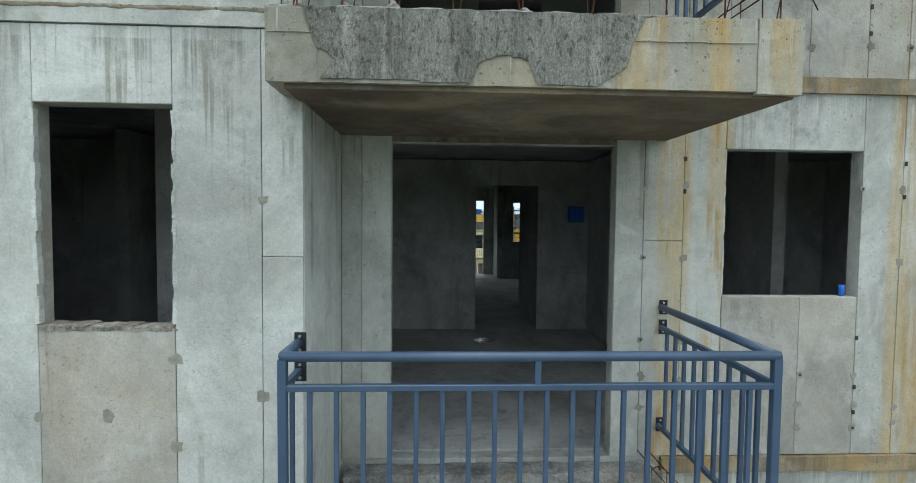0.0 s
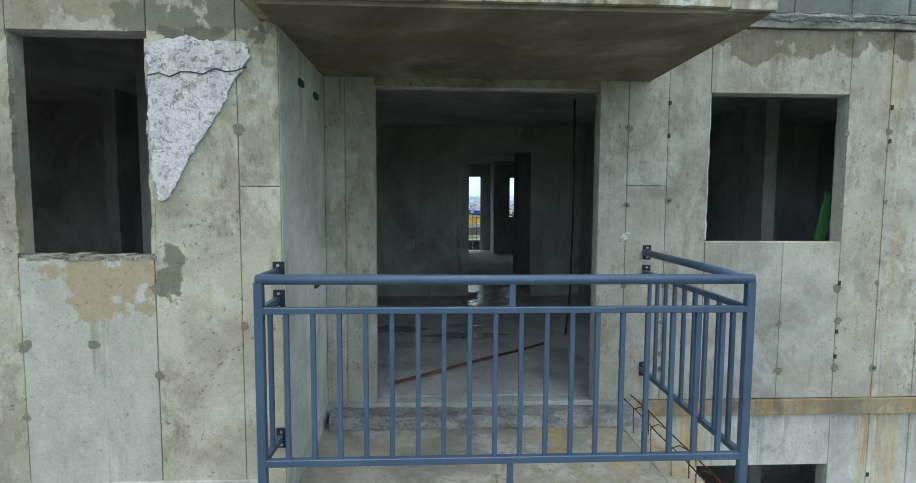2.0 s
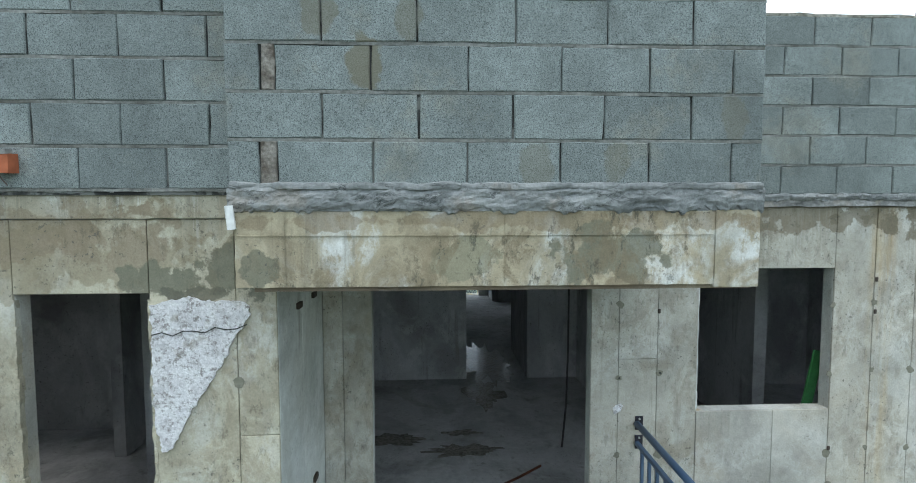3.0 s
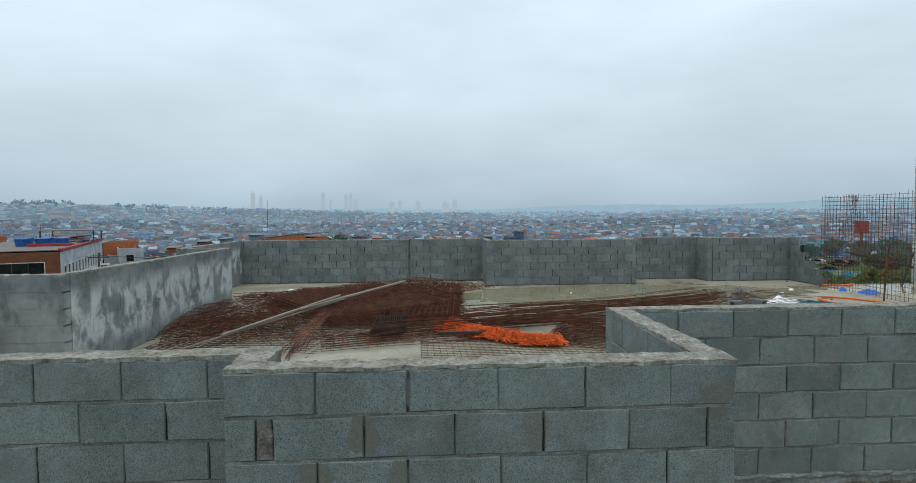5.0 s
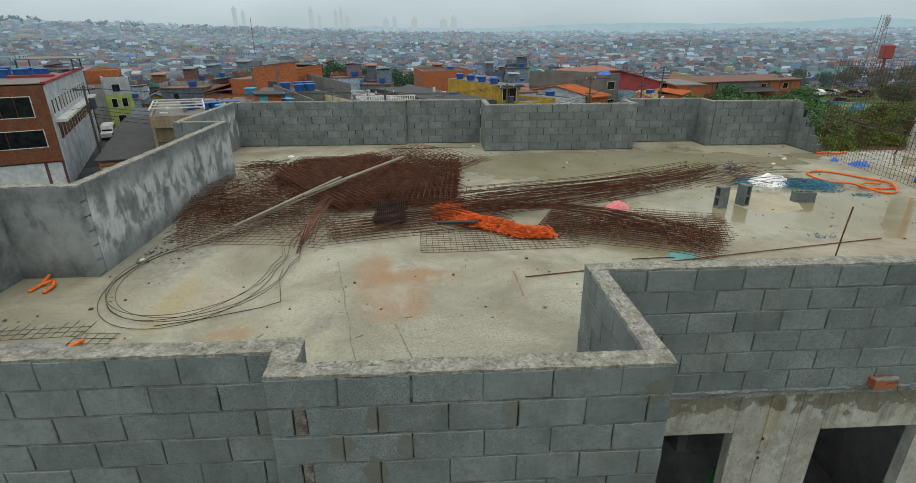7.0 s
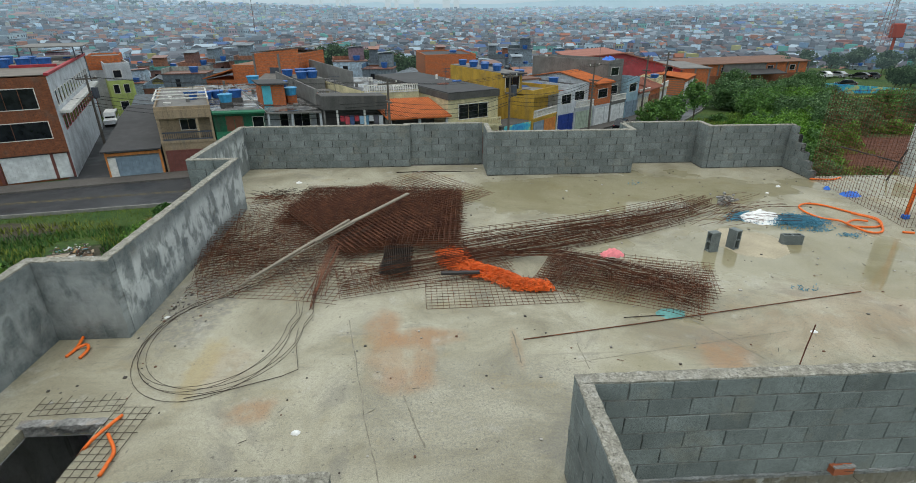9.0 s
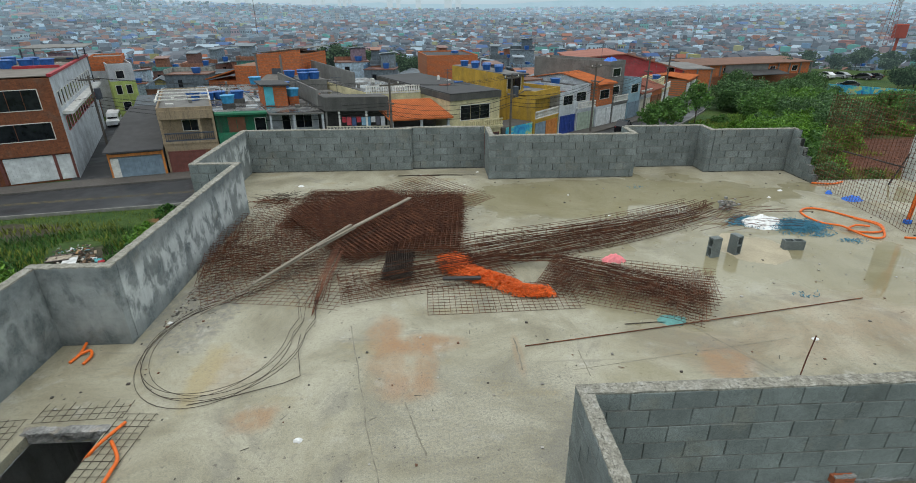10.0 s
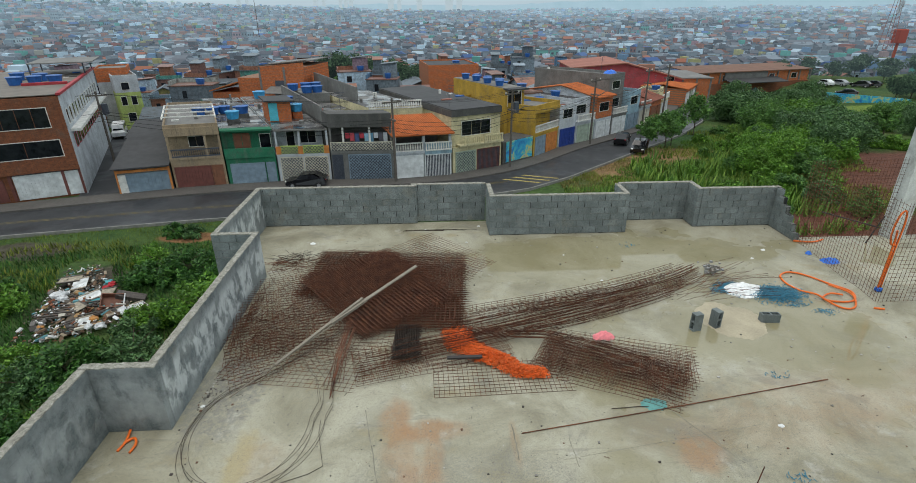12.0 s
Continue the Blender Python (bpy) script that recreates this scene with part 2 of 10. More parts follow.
# ---- materials ----
def concrete(name, tint=(0.40, 0.40, 0.38), damp=0.5, rusts=(), rust_amount=0.7, ledges=(), white=0.5, vary=(0.9, 1.1), beige=0.4, stains=(), pits=0.7, grime=0.0):
    """Board-marked cast concrete. rusts: stretches along x with rust runs. ledges: heights below which water has run. stains: centre, radii, colour, amount."""
    m = Mat(name, 0.88, spec=0.3).world_co()
    lo = tuple(c * 0.74 for c in tint)
    hi = tuple(min(0.8, c * 1.22) for c in tint)
    m.ground([(0.36, lo), (0.48, tint), (0.60, hi)], m.tex(1.3, (1, 1, 0.7), 9, 0.62, 0.7))
    m.vary(*vary)
    m.over((0.36, 0.30, 0.205), m.rng(m.tex(1.1, (1, 1, 1.2), 9, 0.6, 0.6), 0.48, 0.68), beige)
    m.over((0.60, 0.61, 0.585), m.math("MULTIPLY", m.rng(m.tex(1.9, (1, 1, 0.9), 10, 0.62, 0.9), 0.48, 0.62), m.rng(m.tex(13, (1, 1, 0.6), 6, 0.7), 0.36, 0.54)), white)
    m.over((0.205, 0.20, 0.15), m.rng(m.tex(1.0, (1.2, 1.2, 0.9), 10, 0.66, 1.0), 0.52, 0.64), damp * 0.7)
    m.over((0.17, 0.16, 0.125), m.math("MULTIPLY", m.rng(m.tex(10.0, (1, 1, 0.05), 6, 0.65), 0.55, 0.68), m.rng(m.tex(1.7, detail=6), 0.44, 0.58)), 0.5)
    z = m.axis(2)
    for top in ledges:
        below = m.math("SUBTRACT", top, z)
        here = m.rng(below, -0.002, 0.002)
        for scale, lo_, hi_, run, col, amt in ((5.0, 0.42, 0.70, 0.85, (0.20, 0.195, 0.15), 0.42), (17.0, 0.48, 0.68, 0.28, (0.17, 0.165, 0.14), 0.34), (23.0, 0.52, 0.70, 0.36, (0.68, 0.68, 0.65), 0.4)):
            length = m.rng(m.tex(scale, (1, 1, 0.015), 5, 0.75), lo_, hi_, 0.0, run)
            drip = m.math("MULTIPLY", here, m.rng(m.math("SUBTRACT", length, below), 0.0, run * 0.35))
            m.over(col, m.math("MULTIPLY", drip, m.rng(m.tex(6, (1, 1, 0.4), 7, 0.7), 0.34, 0.56)), amt)
    for a, b in rusts:
        inside = m.math("MULTIPLY", m.rng(m.axis(0), a, a + 0.08), m.rng(m.axis(0), b - 0.08, b, 1, 0))
        m.over((0.48, 0.35, 0.16), m.math("MULTIPLY", inside, m.rng(m.tex(4.0, (1.6, 1, 0.16), 7, 0.68), 0.40, 0.60)), rust_amount * 0.75)
        m.over((0.38, 0.22, 0.055), m.math("MULTIPLY", m.math("MULTIPLY", inside, m.rng(m.tex(8.0, (1.6, 1, 0.10), 7, 0.75), 0.48, 0.64)), m.rng(m.tex(3.5, (1, 1, 0.7), 6), 0.40, 0.58)), rust_amount * 0.9)
    for c, r, col, amt in stains:
        m.over(col, m.ellipse(c, r, 2.1, 6.0, 0.10), amt)
    if grime:
        patchy = m.rng(m.tex(1.4, (1, 1, 1.3), 6, 0.6), 0.40, 0.58)
        m.over((0.17, 0.135, 0.085), m.math("MULTIPLY", patchy, m.rng(m.tex(6.0, (1, 1, 0.75), 11, 0.74, 0.5), 0.45, 0.57)), grime)
        m.over((0.06, 0.058, 0.045), m.math("MULTIPLY", patchy, m.rng(m.tex(20.0, (1, 1, 0.45), 8, 0.78), 0.53, 0.62)), grime)
    m.over((0.10, 0.095, 0.08), m.math("MULTIPLY", m.rng(m.tex(46, detail=3, rough=0.6), 0.63, 0.67), m.rng(m.tex(2.6, detail=6), 0.42, 0.58)), pits)
    line = m.math("ABSOLUTE", m.math("SUBTRACT", m.tex(1.5, detail=9, rough=0.6), 0.5), 0)
    m.over((0.10, 0.10, 0.09), m.math("MULTIPLY", m.rng(line, 0.0, 0.0035, 1, 0), m.rng(m.tex(1.3, (1, 1.5, 1), 3), 0.53, 0.58)), 0.3)
    m.grain(m.tex(120, detail=4, rough=0.75), 0.86, 1.12).grain(m.tex(19, detail=7, rough=0.7), 0.90, 1.09)
    m.bump(m.tex(40, detail=7, rough=0.75), 0.4, 0.007).bump(m.tex(5, detail=4), 0.3, 0.02)
    return m.done()


DAMP_C, BEIGE_C = (0.155, 0.155, 0.115), (0.36, 0.29, 0.19)
M_WALL = concrete("formed_concrete", (0.51, 0.53, 0.505), 0.4, ledges=(-2.70, -2.80, -5.33), beige=0.2, pits=0.28)
M_WALL_T = concrete("weathered_top_concrete", (0.37, 0.345, 0.268), 0.45, ledges=(-0.005,), white=0.45, beige=0.45, grime=0.40,
                    stains=(((-1.62, 2.55, -0.27), (0.75, 1, 0.17), (0.22, 0.185, 0.115), 0.55), ((-1.9, 2.55, -0.16), (0.55, 1, 0.13), (0.20, 0.16, 0.105), 0.6), ((-1.4, 2.55, -0.22), (0.35, 1, 0.12), (0.24, 0.20, 0.145), 0.6), ((-1.12, 2.55, -0.42), (0.22, 1, 0.09), DAMP_C, 0.9), ((-0.90, 2.55, -0.38), (0.14, 1, 0.14), DAMP_C, 0.9), ((-1.15, 2.55, -1.60), (0.07, 1, 0.10), DAMP_C, 0.9), ((-1.0, 2.55, -0.47), (0.24, 1, 0.05), (0.11, 0.11, 0.085), 0.8)))
M_WALL_R = concrete("formed_concrete_rusted", (0.435, 0.448, 0.42), 0.4, ((1.44, 1.76), (1.78, 2.04), (3.10, 3.50), (6.0, 6.6)), 0.8, ledges=(-2.74, -5.37), white=0.55, beige=0.3, pits=0.4)
M_WALL_RT = concrete("weathered_right_concrete", (0.40, 0.388, 0.34), 0.3, ((3.16, 3.4), (6.0, 6.6)), 0.5, ledges=(-0.05,), white=0.4, beige=0.35, grime=0.35,
                     stains=(((2.5, 3.55, -0.10), (0.9, 1, 0.13), (0.17, 0.145, 0.10), 0.75), ((4.4, 3.55, -0.12), (1.0, 1, 0.15), (0.15, 0.13, 0.09), 0.75), ((6.6, 3.55, -0.12), (1.1, 1, 0.16), (0.17, 0.15, 0.10), 0.75)))
M_SLAB = concrete("slab_concrete", (0.335, 0.322, 0.272), 0.5, ((0.70, 0.98), (1.05, 1.30), (1.36, 1.56)), 0.8, ledges=(-2.752, -5.382), white=0.5, beige=0.5)
M_SLAB_T = concrete("weathered_slab_concrete", (0.35, 0.305, 0.215), 0.55, white=1.0, beige=0.6, grime=0.7,
                    stains=(((0.3, 2.27, -0.115), (1.3, 1, 0.04), (0.235, 0.185, 0.12), 0.65), ((0.88, 2.27, -0.28), (0.20, 1, 0.09), DAMP_C, 0.85), ((0.83, 2.27, -0.17), (0.08, 1, 0.07), DAMP_C, 0.85), ((-0.62, 2.27, -0.33), (0.09, 1, 0.07), DAMP_C, 0.85), ((0.2, 2.27, -0.28), (0.16, 1, 0.07), (0.22, 0.215, 0.15), 0.75)))
# soffits get a much darker, browner concrete than the slab edges
M_SOFFIT = concrete("dark_brown_soffit", (0.15, 0.118, 0.085), 0.5, white=0.1, beige=0.7)
M_INFILL = concrete("smooth_infill_concrete", (0.35, 0.342, 0.308), 0.3, white=0.35, beige=0.45, ledges=(-2.70, -5.33), stains=(((-1.47, 2.55, -1.62), (0.22, 1, 0.15), BEIGE_C, 0.9),), pits=0.4)
M_LEDGE = concrete("ledge_concrete", (0.19, 0.155, 0.11), 0.8, ((1.3, 9.0),), 0.5, white=0.3, beige=0.6, pits=1.0)
M_IN = concrete("inside_concrete", (0.40, 0.40, 0.395), 0.2, beige=0.1)
M_FLOOR_IN = concrete("inside_floor", (0.48, 0.48, 0.475), 0.5, beige=0.1)
m = Mat("rough_slab_mortar", 0.95, spec=0.2).world_co()
m.ground([(0.34, (0.15, 0.152, 0.128)), (0.48, (0.26, 0.26, 0.23)), (0.62, (0.40, 0.40, 0.37))], m.tex(3.0, (1, 1, 0.25), 9, 0.7, 0.4))
m.over((0.50, 0.50, 0.465), m.rng(m.tex(7.0, (1, 1, 0.10), 7, 0.72), 0.54, 0.64), 0.55)
m.over((0.06, 0.06, 0.05), m.rng(m.tex(38, (1, 1, 0.5), 5, 0.75), 0.53, 0.62), 0.65)
m.grain(m.tex(110, (1, 1, 0.6), 4, 0.8), 0.55, 1.45).bump(m.tex(60, (1, 1, 0.5), 6, 0.8), 1.0, 0.02)
M_SMEAR = m.done()

m = Mat("mortar_rough", 0.9, spec=0.3)
m.world_co()
m.ground([(0.34, (0.13, 0.134, 0.13)), (0.48, (0.24, 0.24, 0.232)), (0.64, (0.37, 0.366, 0.354))], m.tex(6, (1, 1, 1.6), 8, 0.66))
m.over((0.33, 0.27, 0.20), m.rng(m.tex(4, detail=7), 0.53, 0.64), 0.4)
m.over((0.07, 0.07, 0.065), m.rng(m.tex(24, (1, 1, 2.2), 6, 0.7), 0.58, 0.66), 0.6)
m.grain(m.tex(45), 0.7, 1.2).bump(m.tex(30, detail=7, rough=0.7), 0.6, 0.012)
M_MORTAR = m.done()

m = Mat("squeezed_mortar", 0.85, spec=0.3).world_co()
m.ground([(0.36, (0.175, 0.187, 0.187)), (0.48, (0.225, 0.238, 0.238)), (0.62, (0.30, 0.312, 0.308))], m.tex(5, (0.8, 1, 1.5), 7, 0.6))
m.over((0.25, 0.20, 0.15), m.rng(m.tex(5, detail=6), 0.56, 0.66), 0.4)
crack = m.math("ABSOLUTE", m.math("SUBTRACT", m.tex(4.5, (0.6, 1, 1.4), 8, 0.7, 0.8), 0.5), 0)
m.over((0.06, 0.066, 0.066), m.math("MULTIPLY", m.rng(crack, 0.002, 0.012, 1, 0), m.rng(m.tex(3.1, detail=3), 0.46, 0.54)), 0.75)
m.grain(m.tex(60), 0.8, 1.15).bump(m.rng(crack, 0.0, 0.03), 0.5, 0.01).bump(m.tex(26, detail=7, rough=0.7), 0.8, 0.014)
M_SQUEEZE = m.done()

m = Mat("wall_top_mortar", 0.9, spec=0.3)
m.ground([(0.36, (0.185, 0.177, 0.145)), (0.48, (0.27, 0.26, 0.218)), (0.60, (0.38, 0.368, 0.32))], m.tex(9, detail=9, rough=0.72))
m.over((0.085, 0.083, 0.07), m.rng(m.tex(30, detail=6, rough=0.75), 0.56, 0.62), 0.75)
m.over((0.33, 0.325, 0.30), m.rng(m.tex(9, detail=8, rough=0.75), 0.57, 0.64), 0.6)
m.grain(m.tex(50), 0.65, 1.3).bump(m.tex(26, detail=7, rough=0.7), 1.0, 0.02)
M_TOP = m.done()

m = Mat("filler_mortar", 0.92, spec=0.2).world_co()
m.ground([(0.36, (0.10, 0.085, 0.07)), (0.5, (0.17, 0.155, 0.135)), (0.62, (0.24, 0.225, 0.20))], m.tex(14, detail=7)).grain(m.tex(70), 0.6, 1.3).bump(m.tex(45, detail=6), 1.0, 0.01)
M_FILL = m.done()
m = Mat("mortar_joint", 0.92, spec=0.2).world_co()
m.ground([(0.40, (0.025, 0.026, 0.025)), (0.50, (0.05, 0.052, 0.05)), (0.53, (0.16, 0.165, 0.155))], m.tex(4.5, detail=5)).bump(m.tex(40), 0.5, 0.01)
M_JOINT = m.done()
m = Mat("mortar_bed_joint", 0.92, spec=0.2).world_co()
m.ground([(0.36, (0.12, 0.12, 0.108)), (0.5, (0.175, 0.18, 0.168)), (0.62, (0.24, 0.245, 0.232))], m.tex(5, detail=8, rough=0.7)).grain(m.tex(60), 0.7, 1.2).bump(m.tex(45), 0.6, 0.008)
M_BED = m.done()


def block_mat(name, white=0.0, tint=(0.190, 0.217, 0.213), per="object"):
    m = Mat(name, 0.93, spec=0.25).world_co()
    a = tuple(c * 0.80 for c in tint)
    b = tuple(c * 1.22 for c in tint)
    m.ground([(0.3, a), (0.5, tint), (0.7, b)], m.tex(3.0, detail=4))
    m.vary(0.93 if white else 0.85, 1.07 if white else 1.16, per)
    m.over((0.25, 0.245, 0.20), m.rng(m.tex(2.1, (1, 1, 1), 9, 0.68), 0.55, 0.66), 0.45)
    m.over((0.10, 0.11, 0.105), m.rng(m.tex(2.6, (1, 1, 0.8), 9, 0.68), 0.55, 0.68), 0.4)
    m.over((0.055, 0.065, 0.065), m.rng(m.tex(190, detail=3, rough=0.65), 0.53, 0.61), 0.72)
    m.grain(m.tex(170, detail=3, rough=0.8), 0.68, 1.32).grain(m.tex(28, detail=6, rough=0.7), 0.85, 1.15)
    for c, k in (((-0.365, 2.27, 0.74), 0.7), ((-0.16, 2.27, 0.53), 1.0), ((-0.15, 2.27, 0.95), 0.8), ((0.01, 2.27, 0.75), 0.6), ((0.62, 2.27, 0.95), 0.4), ((1.46, 2.27, 1.05), 0.7), ((0.57, 2.27, 0.12), 0.5), ((0.9, 2.27, 0.13), 0.5), ((1.42, 2.27, 0.33), 0.5)):
        m.over((0.15, 0.14, 0.10), m.ellipse(c, (0.07, 0.3, 0.10), 1.1, 7, 0.12), 0.8 * k)
    if white:
        m.over((0.26, 0.28, 0.275), m.rng(m.tex(1.5, (1, 1, 1.3), 8, 0.65), 0.38, 0.56), 0.75)
        mid = m.math("MULTIPLY", m.rng(m.axis(2), 0.1, 0.4), m.rng(m.axis(2), 0.85, 1.15, 1, 0))
        m.over((0.60, 0.63, 0.62), m.math("MULTIPLY", mid, m.rng(m.tex(3.4, (1, 1, 0.65), 8, 0.58, 0.3), 0.42, 0.56)), white)
        m.grain(m.tex(7, (1, 1, 0.6), 7, 0.7), 0.85, 1.15)
    m.bump(m.tex(110, detail=4, rough=0.75), 0.6, 0.006)
    return m.done()


M_BLOCK = block_mat("concrete_block")
M_BLOCK_L = block_mat("concrete_block_pale", tint=(0.196, 0.224, 0.216))
M_BLOCK_J = block_mat("concrete_block_joined", per="island")
M_BLOCK_W = block_mat("concrete_block_smeared", 0.8, (0.165, 0.19, 0.195), per="island")
M_BLOCK_V = block_mat("concrete_block_thinly_smeared", 0.28, (0.160, 0.185, 0.188), per="island")
SMEARED = (M_BLOCK_W, M_BLOCK_V)

# the roof slab: smooth cast concrete, wet in places, with red earth washed over it
m = Mat("roof_slab_concrete", 0.7, spec=0.45)
m.ground([(0.36, (0.225, 0.205, 0.140)), (0.48, (0.318, 0.297, 0.215)), (0.60, (0.395, 0.374, 0.285))], m.tex(0.6, detail=8, rough=0.68, warp=0.6))
m.over((0.20, 0.19, 0.155), m.rng(m.tex(0.8, detail=8, rough=0.7, warp=0.8), 0.53, 0.66), 0.6)
m.over((0.29, 0.235, 0.125), m.rng(m.tex(0.7, (1, 1.6, 1), 7, 0.65), 0.55, 0.70), 0.6)
m.over((0.47, 0.455, 0.40), m.rng(m.tex(1.3, detail=7, rough=0.68), 0.57, 0.70), 0.55)
m.over((0.17, 0.16, 0.135), m.rng(m.tex(5.0, (0.12, 1, 1), 6, 0.6, 1.0), 0.62, 0.70), 0.35)
m.over((0.18, 0.17, 0.14), m.rng(m.tex(4.0, (1, 0.10, 1), 6, 0.6, 1.2), 0.64, 0.72), 0.30)
m.over((0.19, 0.185, 0.165), m.math("MULTIPLY", m.ellipse((0.9, 4.6, 0), (1.9, 1.1, 1), 0.6, 1.2), m.rng(m.tex(30, detail=9, rough=0.85), 0.46, 0.60)), 0.75)
for c, r, amt, wob, edge in (((-0.60, 6.36, 0), (0.24, 0.46, 1), 0.9, 0.4, 0.4), ((-0.02, 6.10, 0), (0.50, 0.22, 1), 0.95, 0.4, 0.4), ((-0.48, 5.75, 0), (0.30, 0.45, 1), 0.55, 0.5, 0.5), ((0.02, 5.62, 0), (0.15, 0.42, 1), 0.7, 0.4, 0.45), ((-0.24, 5.18, 0), (0.40, 0.24, 1), 0.75, 0.5, 0.5),
                             ((4.05, 5.42, 0), (0.38, 0.32, 1), 0.8, 0.7, 0.5), ((5.6, 5.9, 0), (2.2, 0.5, 1), 0.25, 1.0, 0.55), ((-2.02, 4.72, 0), (0.26, 0.22, 1), 0.85, 0.9, 0.5),
                             ((-2.55, 5.6, 0), (0.3, 0.4, 1), 0.25, 1.0, 0.55), ((7.6, 6.6, 0), (2.2, 0.7, 1), 0.28, 1.0, 0.55), ((1.28, 5.8, 0), (0.06, 0.40, 1), 0.5, 0.5, 0.6)):
    m.over((0.33, 0.185, 0.092), m.math("MULTIPLY", m.ellipse(c, r, wob, 2.6, edge), m.rng(m.tex(3.4, (1, 0.6, 1), 9, 0.7), 0.22, 0.56)), amt * 0.82)
m.over((0.36, 0.25, 0.06), m.ellipse((-2.9, 5.6, 0), (0.18, 0.6, 1), 0.9, 4, 0.5), 0.4)
m.over((0.20, 0.195, 0.175), m.math("MULTIPLY", m.ellipse((-3.7, 7.1, 0), (0.75, 1.1, 1), 0.8, 3), m.rng(m.tex(9, detail=8, rough=0.8), 0.40, 0.58)), 0.8)
m.over((0.16, 0.155, 0.135), m.rng(m.tex(24, detail=8, rough=0.8), 0.49, 0.64), 0.5)
m.over((0.11, 0.10, 0.085), m.rng(m.tex(13, detail=3, rough=0.6), 0.66, 0.70), 0.7)
line = m.math("ABSOLUTE", m.math("SUBTRACT", m.tex(0.5, detail=8, rough=0.6), 0.5), 0)
m.over((0.15, 0.14, 0.115), m.rng(line, 0.0, 0.0022, 1, 0), 0.5)
m.grain(m.tex(70, detail=3), 0.8, 1.2)
pud = m.math("MAXIMUM", m.ellipse((4.6, 12.2, 0), (4.6, 1.7, 1), 0.45, 0.9), m.ellipse((7.2, 8.6, 0), (2.6, 1.5, 1), 0.5, 0.9))
pud = m.math("MAXIMUM", pud, m.math("MULTIPLY", m.rng(m.tex(0.45, detail=3), 0.52, 0.62), m.rng(m.axis(0), 1.0, 3.0)))
m.over((0.235, 0.205, 0.105), pud, 0.6)
m.wet(pud, 0.62, 0.06)
m.bump(m.math("MULTIPLY", m.tex(38, detail=6, rough=0.7), m.rng(pud, 0, 1, 1, 0.02)), 0.30, 0.006)
M_ROOF = m.done()

# steel
m = Mat("rusty_rebar", 0.9, 0.1, 0.25).world_co()
m.ground([(0.3, (0.07, 0.034, 0.024)), (0.5, (0.13, 0.055, 0.034)), (0.7, (0.24, 0.10, 0.055))], m.tex(6, detail=5)).bump(m.tex(90), 0.4, 0.003)
M_REBAR = m.done()
m = Mat("dark_wire", 0.7, 0.3, 0.3).world_co()
m.ground([(0.3, (0.03, 0.026, 0.024)), (0.7, (0.085, 0.06, 0.045))], m.tex(5))
M_WIRE = m.done()
m = Mat("blue_rail_paint", 0.42, 0.0, 0.5).world_co()
m.ground([(0.3, (0.038, 0.072, 0.128)), (0.7, (0.058, 0.102, 0.168))], m.tex(4, detail=5))
m.over((0.20, 0.09, 0.04), m.rng(m.tex(22, detail=5), 0.70, 0.76), 0.6).bump(m.tex(60), 0.15, 0.002)
M_RAIL = m.done()
M_PLATE = simple("bracket_steel", (0.03, 0.03, 0.04), 0.5, 0.4)
M_BOLT = simple("bolt_zinc", (0.6, 0.6, 0.6), 0.35, 0.9)
M_HOSE = simple("orange_conduit", (0.82, 0.16, 0.02), 0.45)
M_ORANGE = simple("orange_net", (0.85, 0.15, 0.02), 0.6, lo=0.55, hi=1.2)
M_PLANK = simple("weathered_plank", (0.24, 0.21, 0.165), 0.85, grain=30)
M_DARKBOARD = simple("dark_board", (0.045, 0.04, 0.038), 0.7)
M_WHITECLOTH = simple("white_sack_plastic", (0.78, 0.79, 0.78), 0.55)
M_TEAL = simple("teal_net", (0.045, 0.20, 0.29), 0.7, lo=0.5, hi=1.4)
M_BLUEPL = simple("blue_plastic", (0.02, 0.15, 0.62), 0.4)
M_PINK = simple("pink_cloth", (0.75, 0.22, 0.24), 0.8)
M_CLAY = simple("clay_brick_bit", (0.40, 0.12, 0.055), 0.85)
M_GREENPL = simple("green_timber_paint", (0.045, 0.19, 0.06), 0.7)
m = Mat("standing_water", 0.2, spec=0.5).plain((0.20, 0.185, 0.155))
m.grain(m.tex(9, detail=6), 0.6, 1.3).wet(m.rng(m.tex(30, detail=6, rough=0.7), 0.44, 0.56), 0.55, 0.10).bump(m.tex(80, detail=3), 0.25, 0.004)
M_PUDDLE = m.done()

m = Mat("exposed_white_plaster", 0.95, spec=0.2).world_co()
m.ground([(0.36, (0.60, 0.59, 0.60)), (0.48, (0.84, 0.83, 0.85)), (0.60, (0.90, 0.90, 0.91))], m.tex(9, detail=9, rough=0.75))
m.over((0.27, 0.24, 0.23), m.rng(m.tex(34, detail=8, rough=0.8), 0.51, 0.60), 0.8)
m.over((0.36, 0.32, 0.25), m.rng(m.tex(5, detail=7, rough=0.7), 0.56, 0.66), 0.5)
m.grain(m.tex(70, detail=5, rough=0.8), 0.65, 1.25).bump(m.tex(45, detail=7, rough=0.8), 1.0, 0.02)
M_WHITEPL = m.done()
m = Mat("starter_bar_rust", 0.9, 0.1, 0.2).world_co()
m.ground([(0.36, (0.045, 0.022, 0.017)), (0.5, (0.085, 0.036, 0.024)), (0.64, (0.15, 0.062, 0.036))], m.tex(22, detail=5))
M_STARTER = m.done()
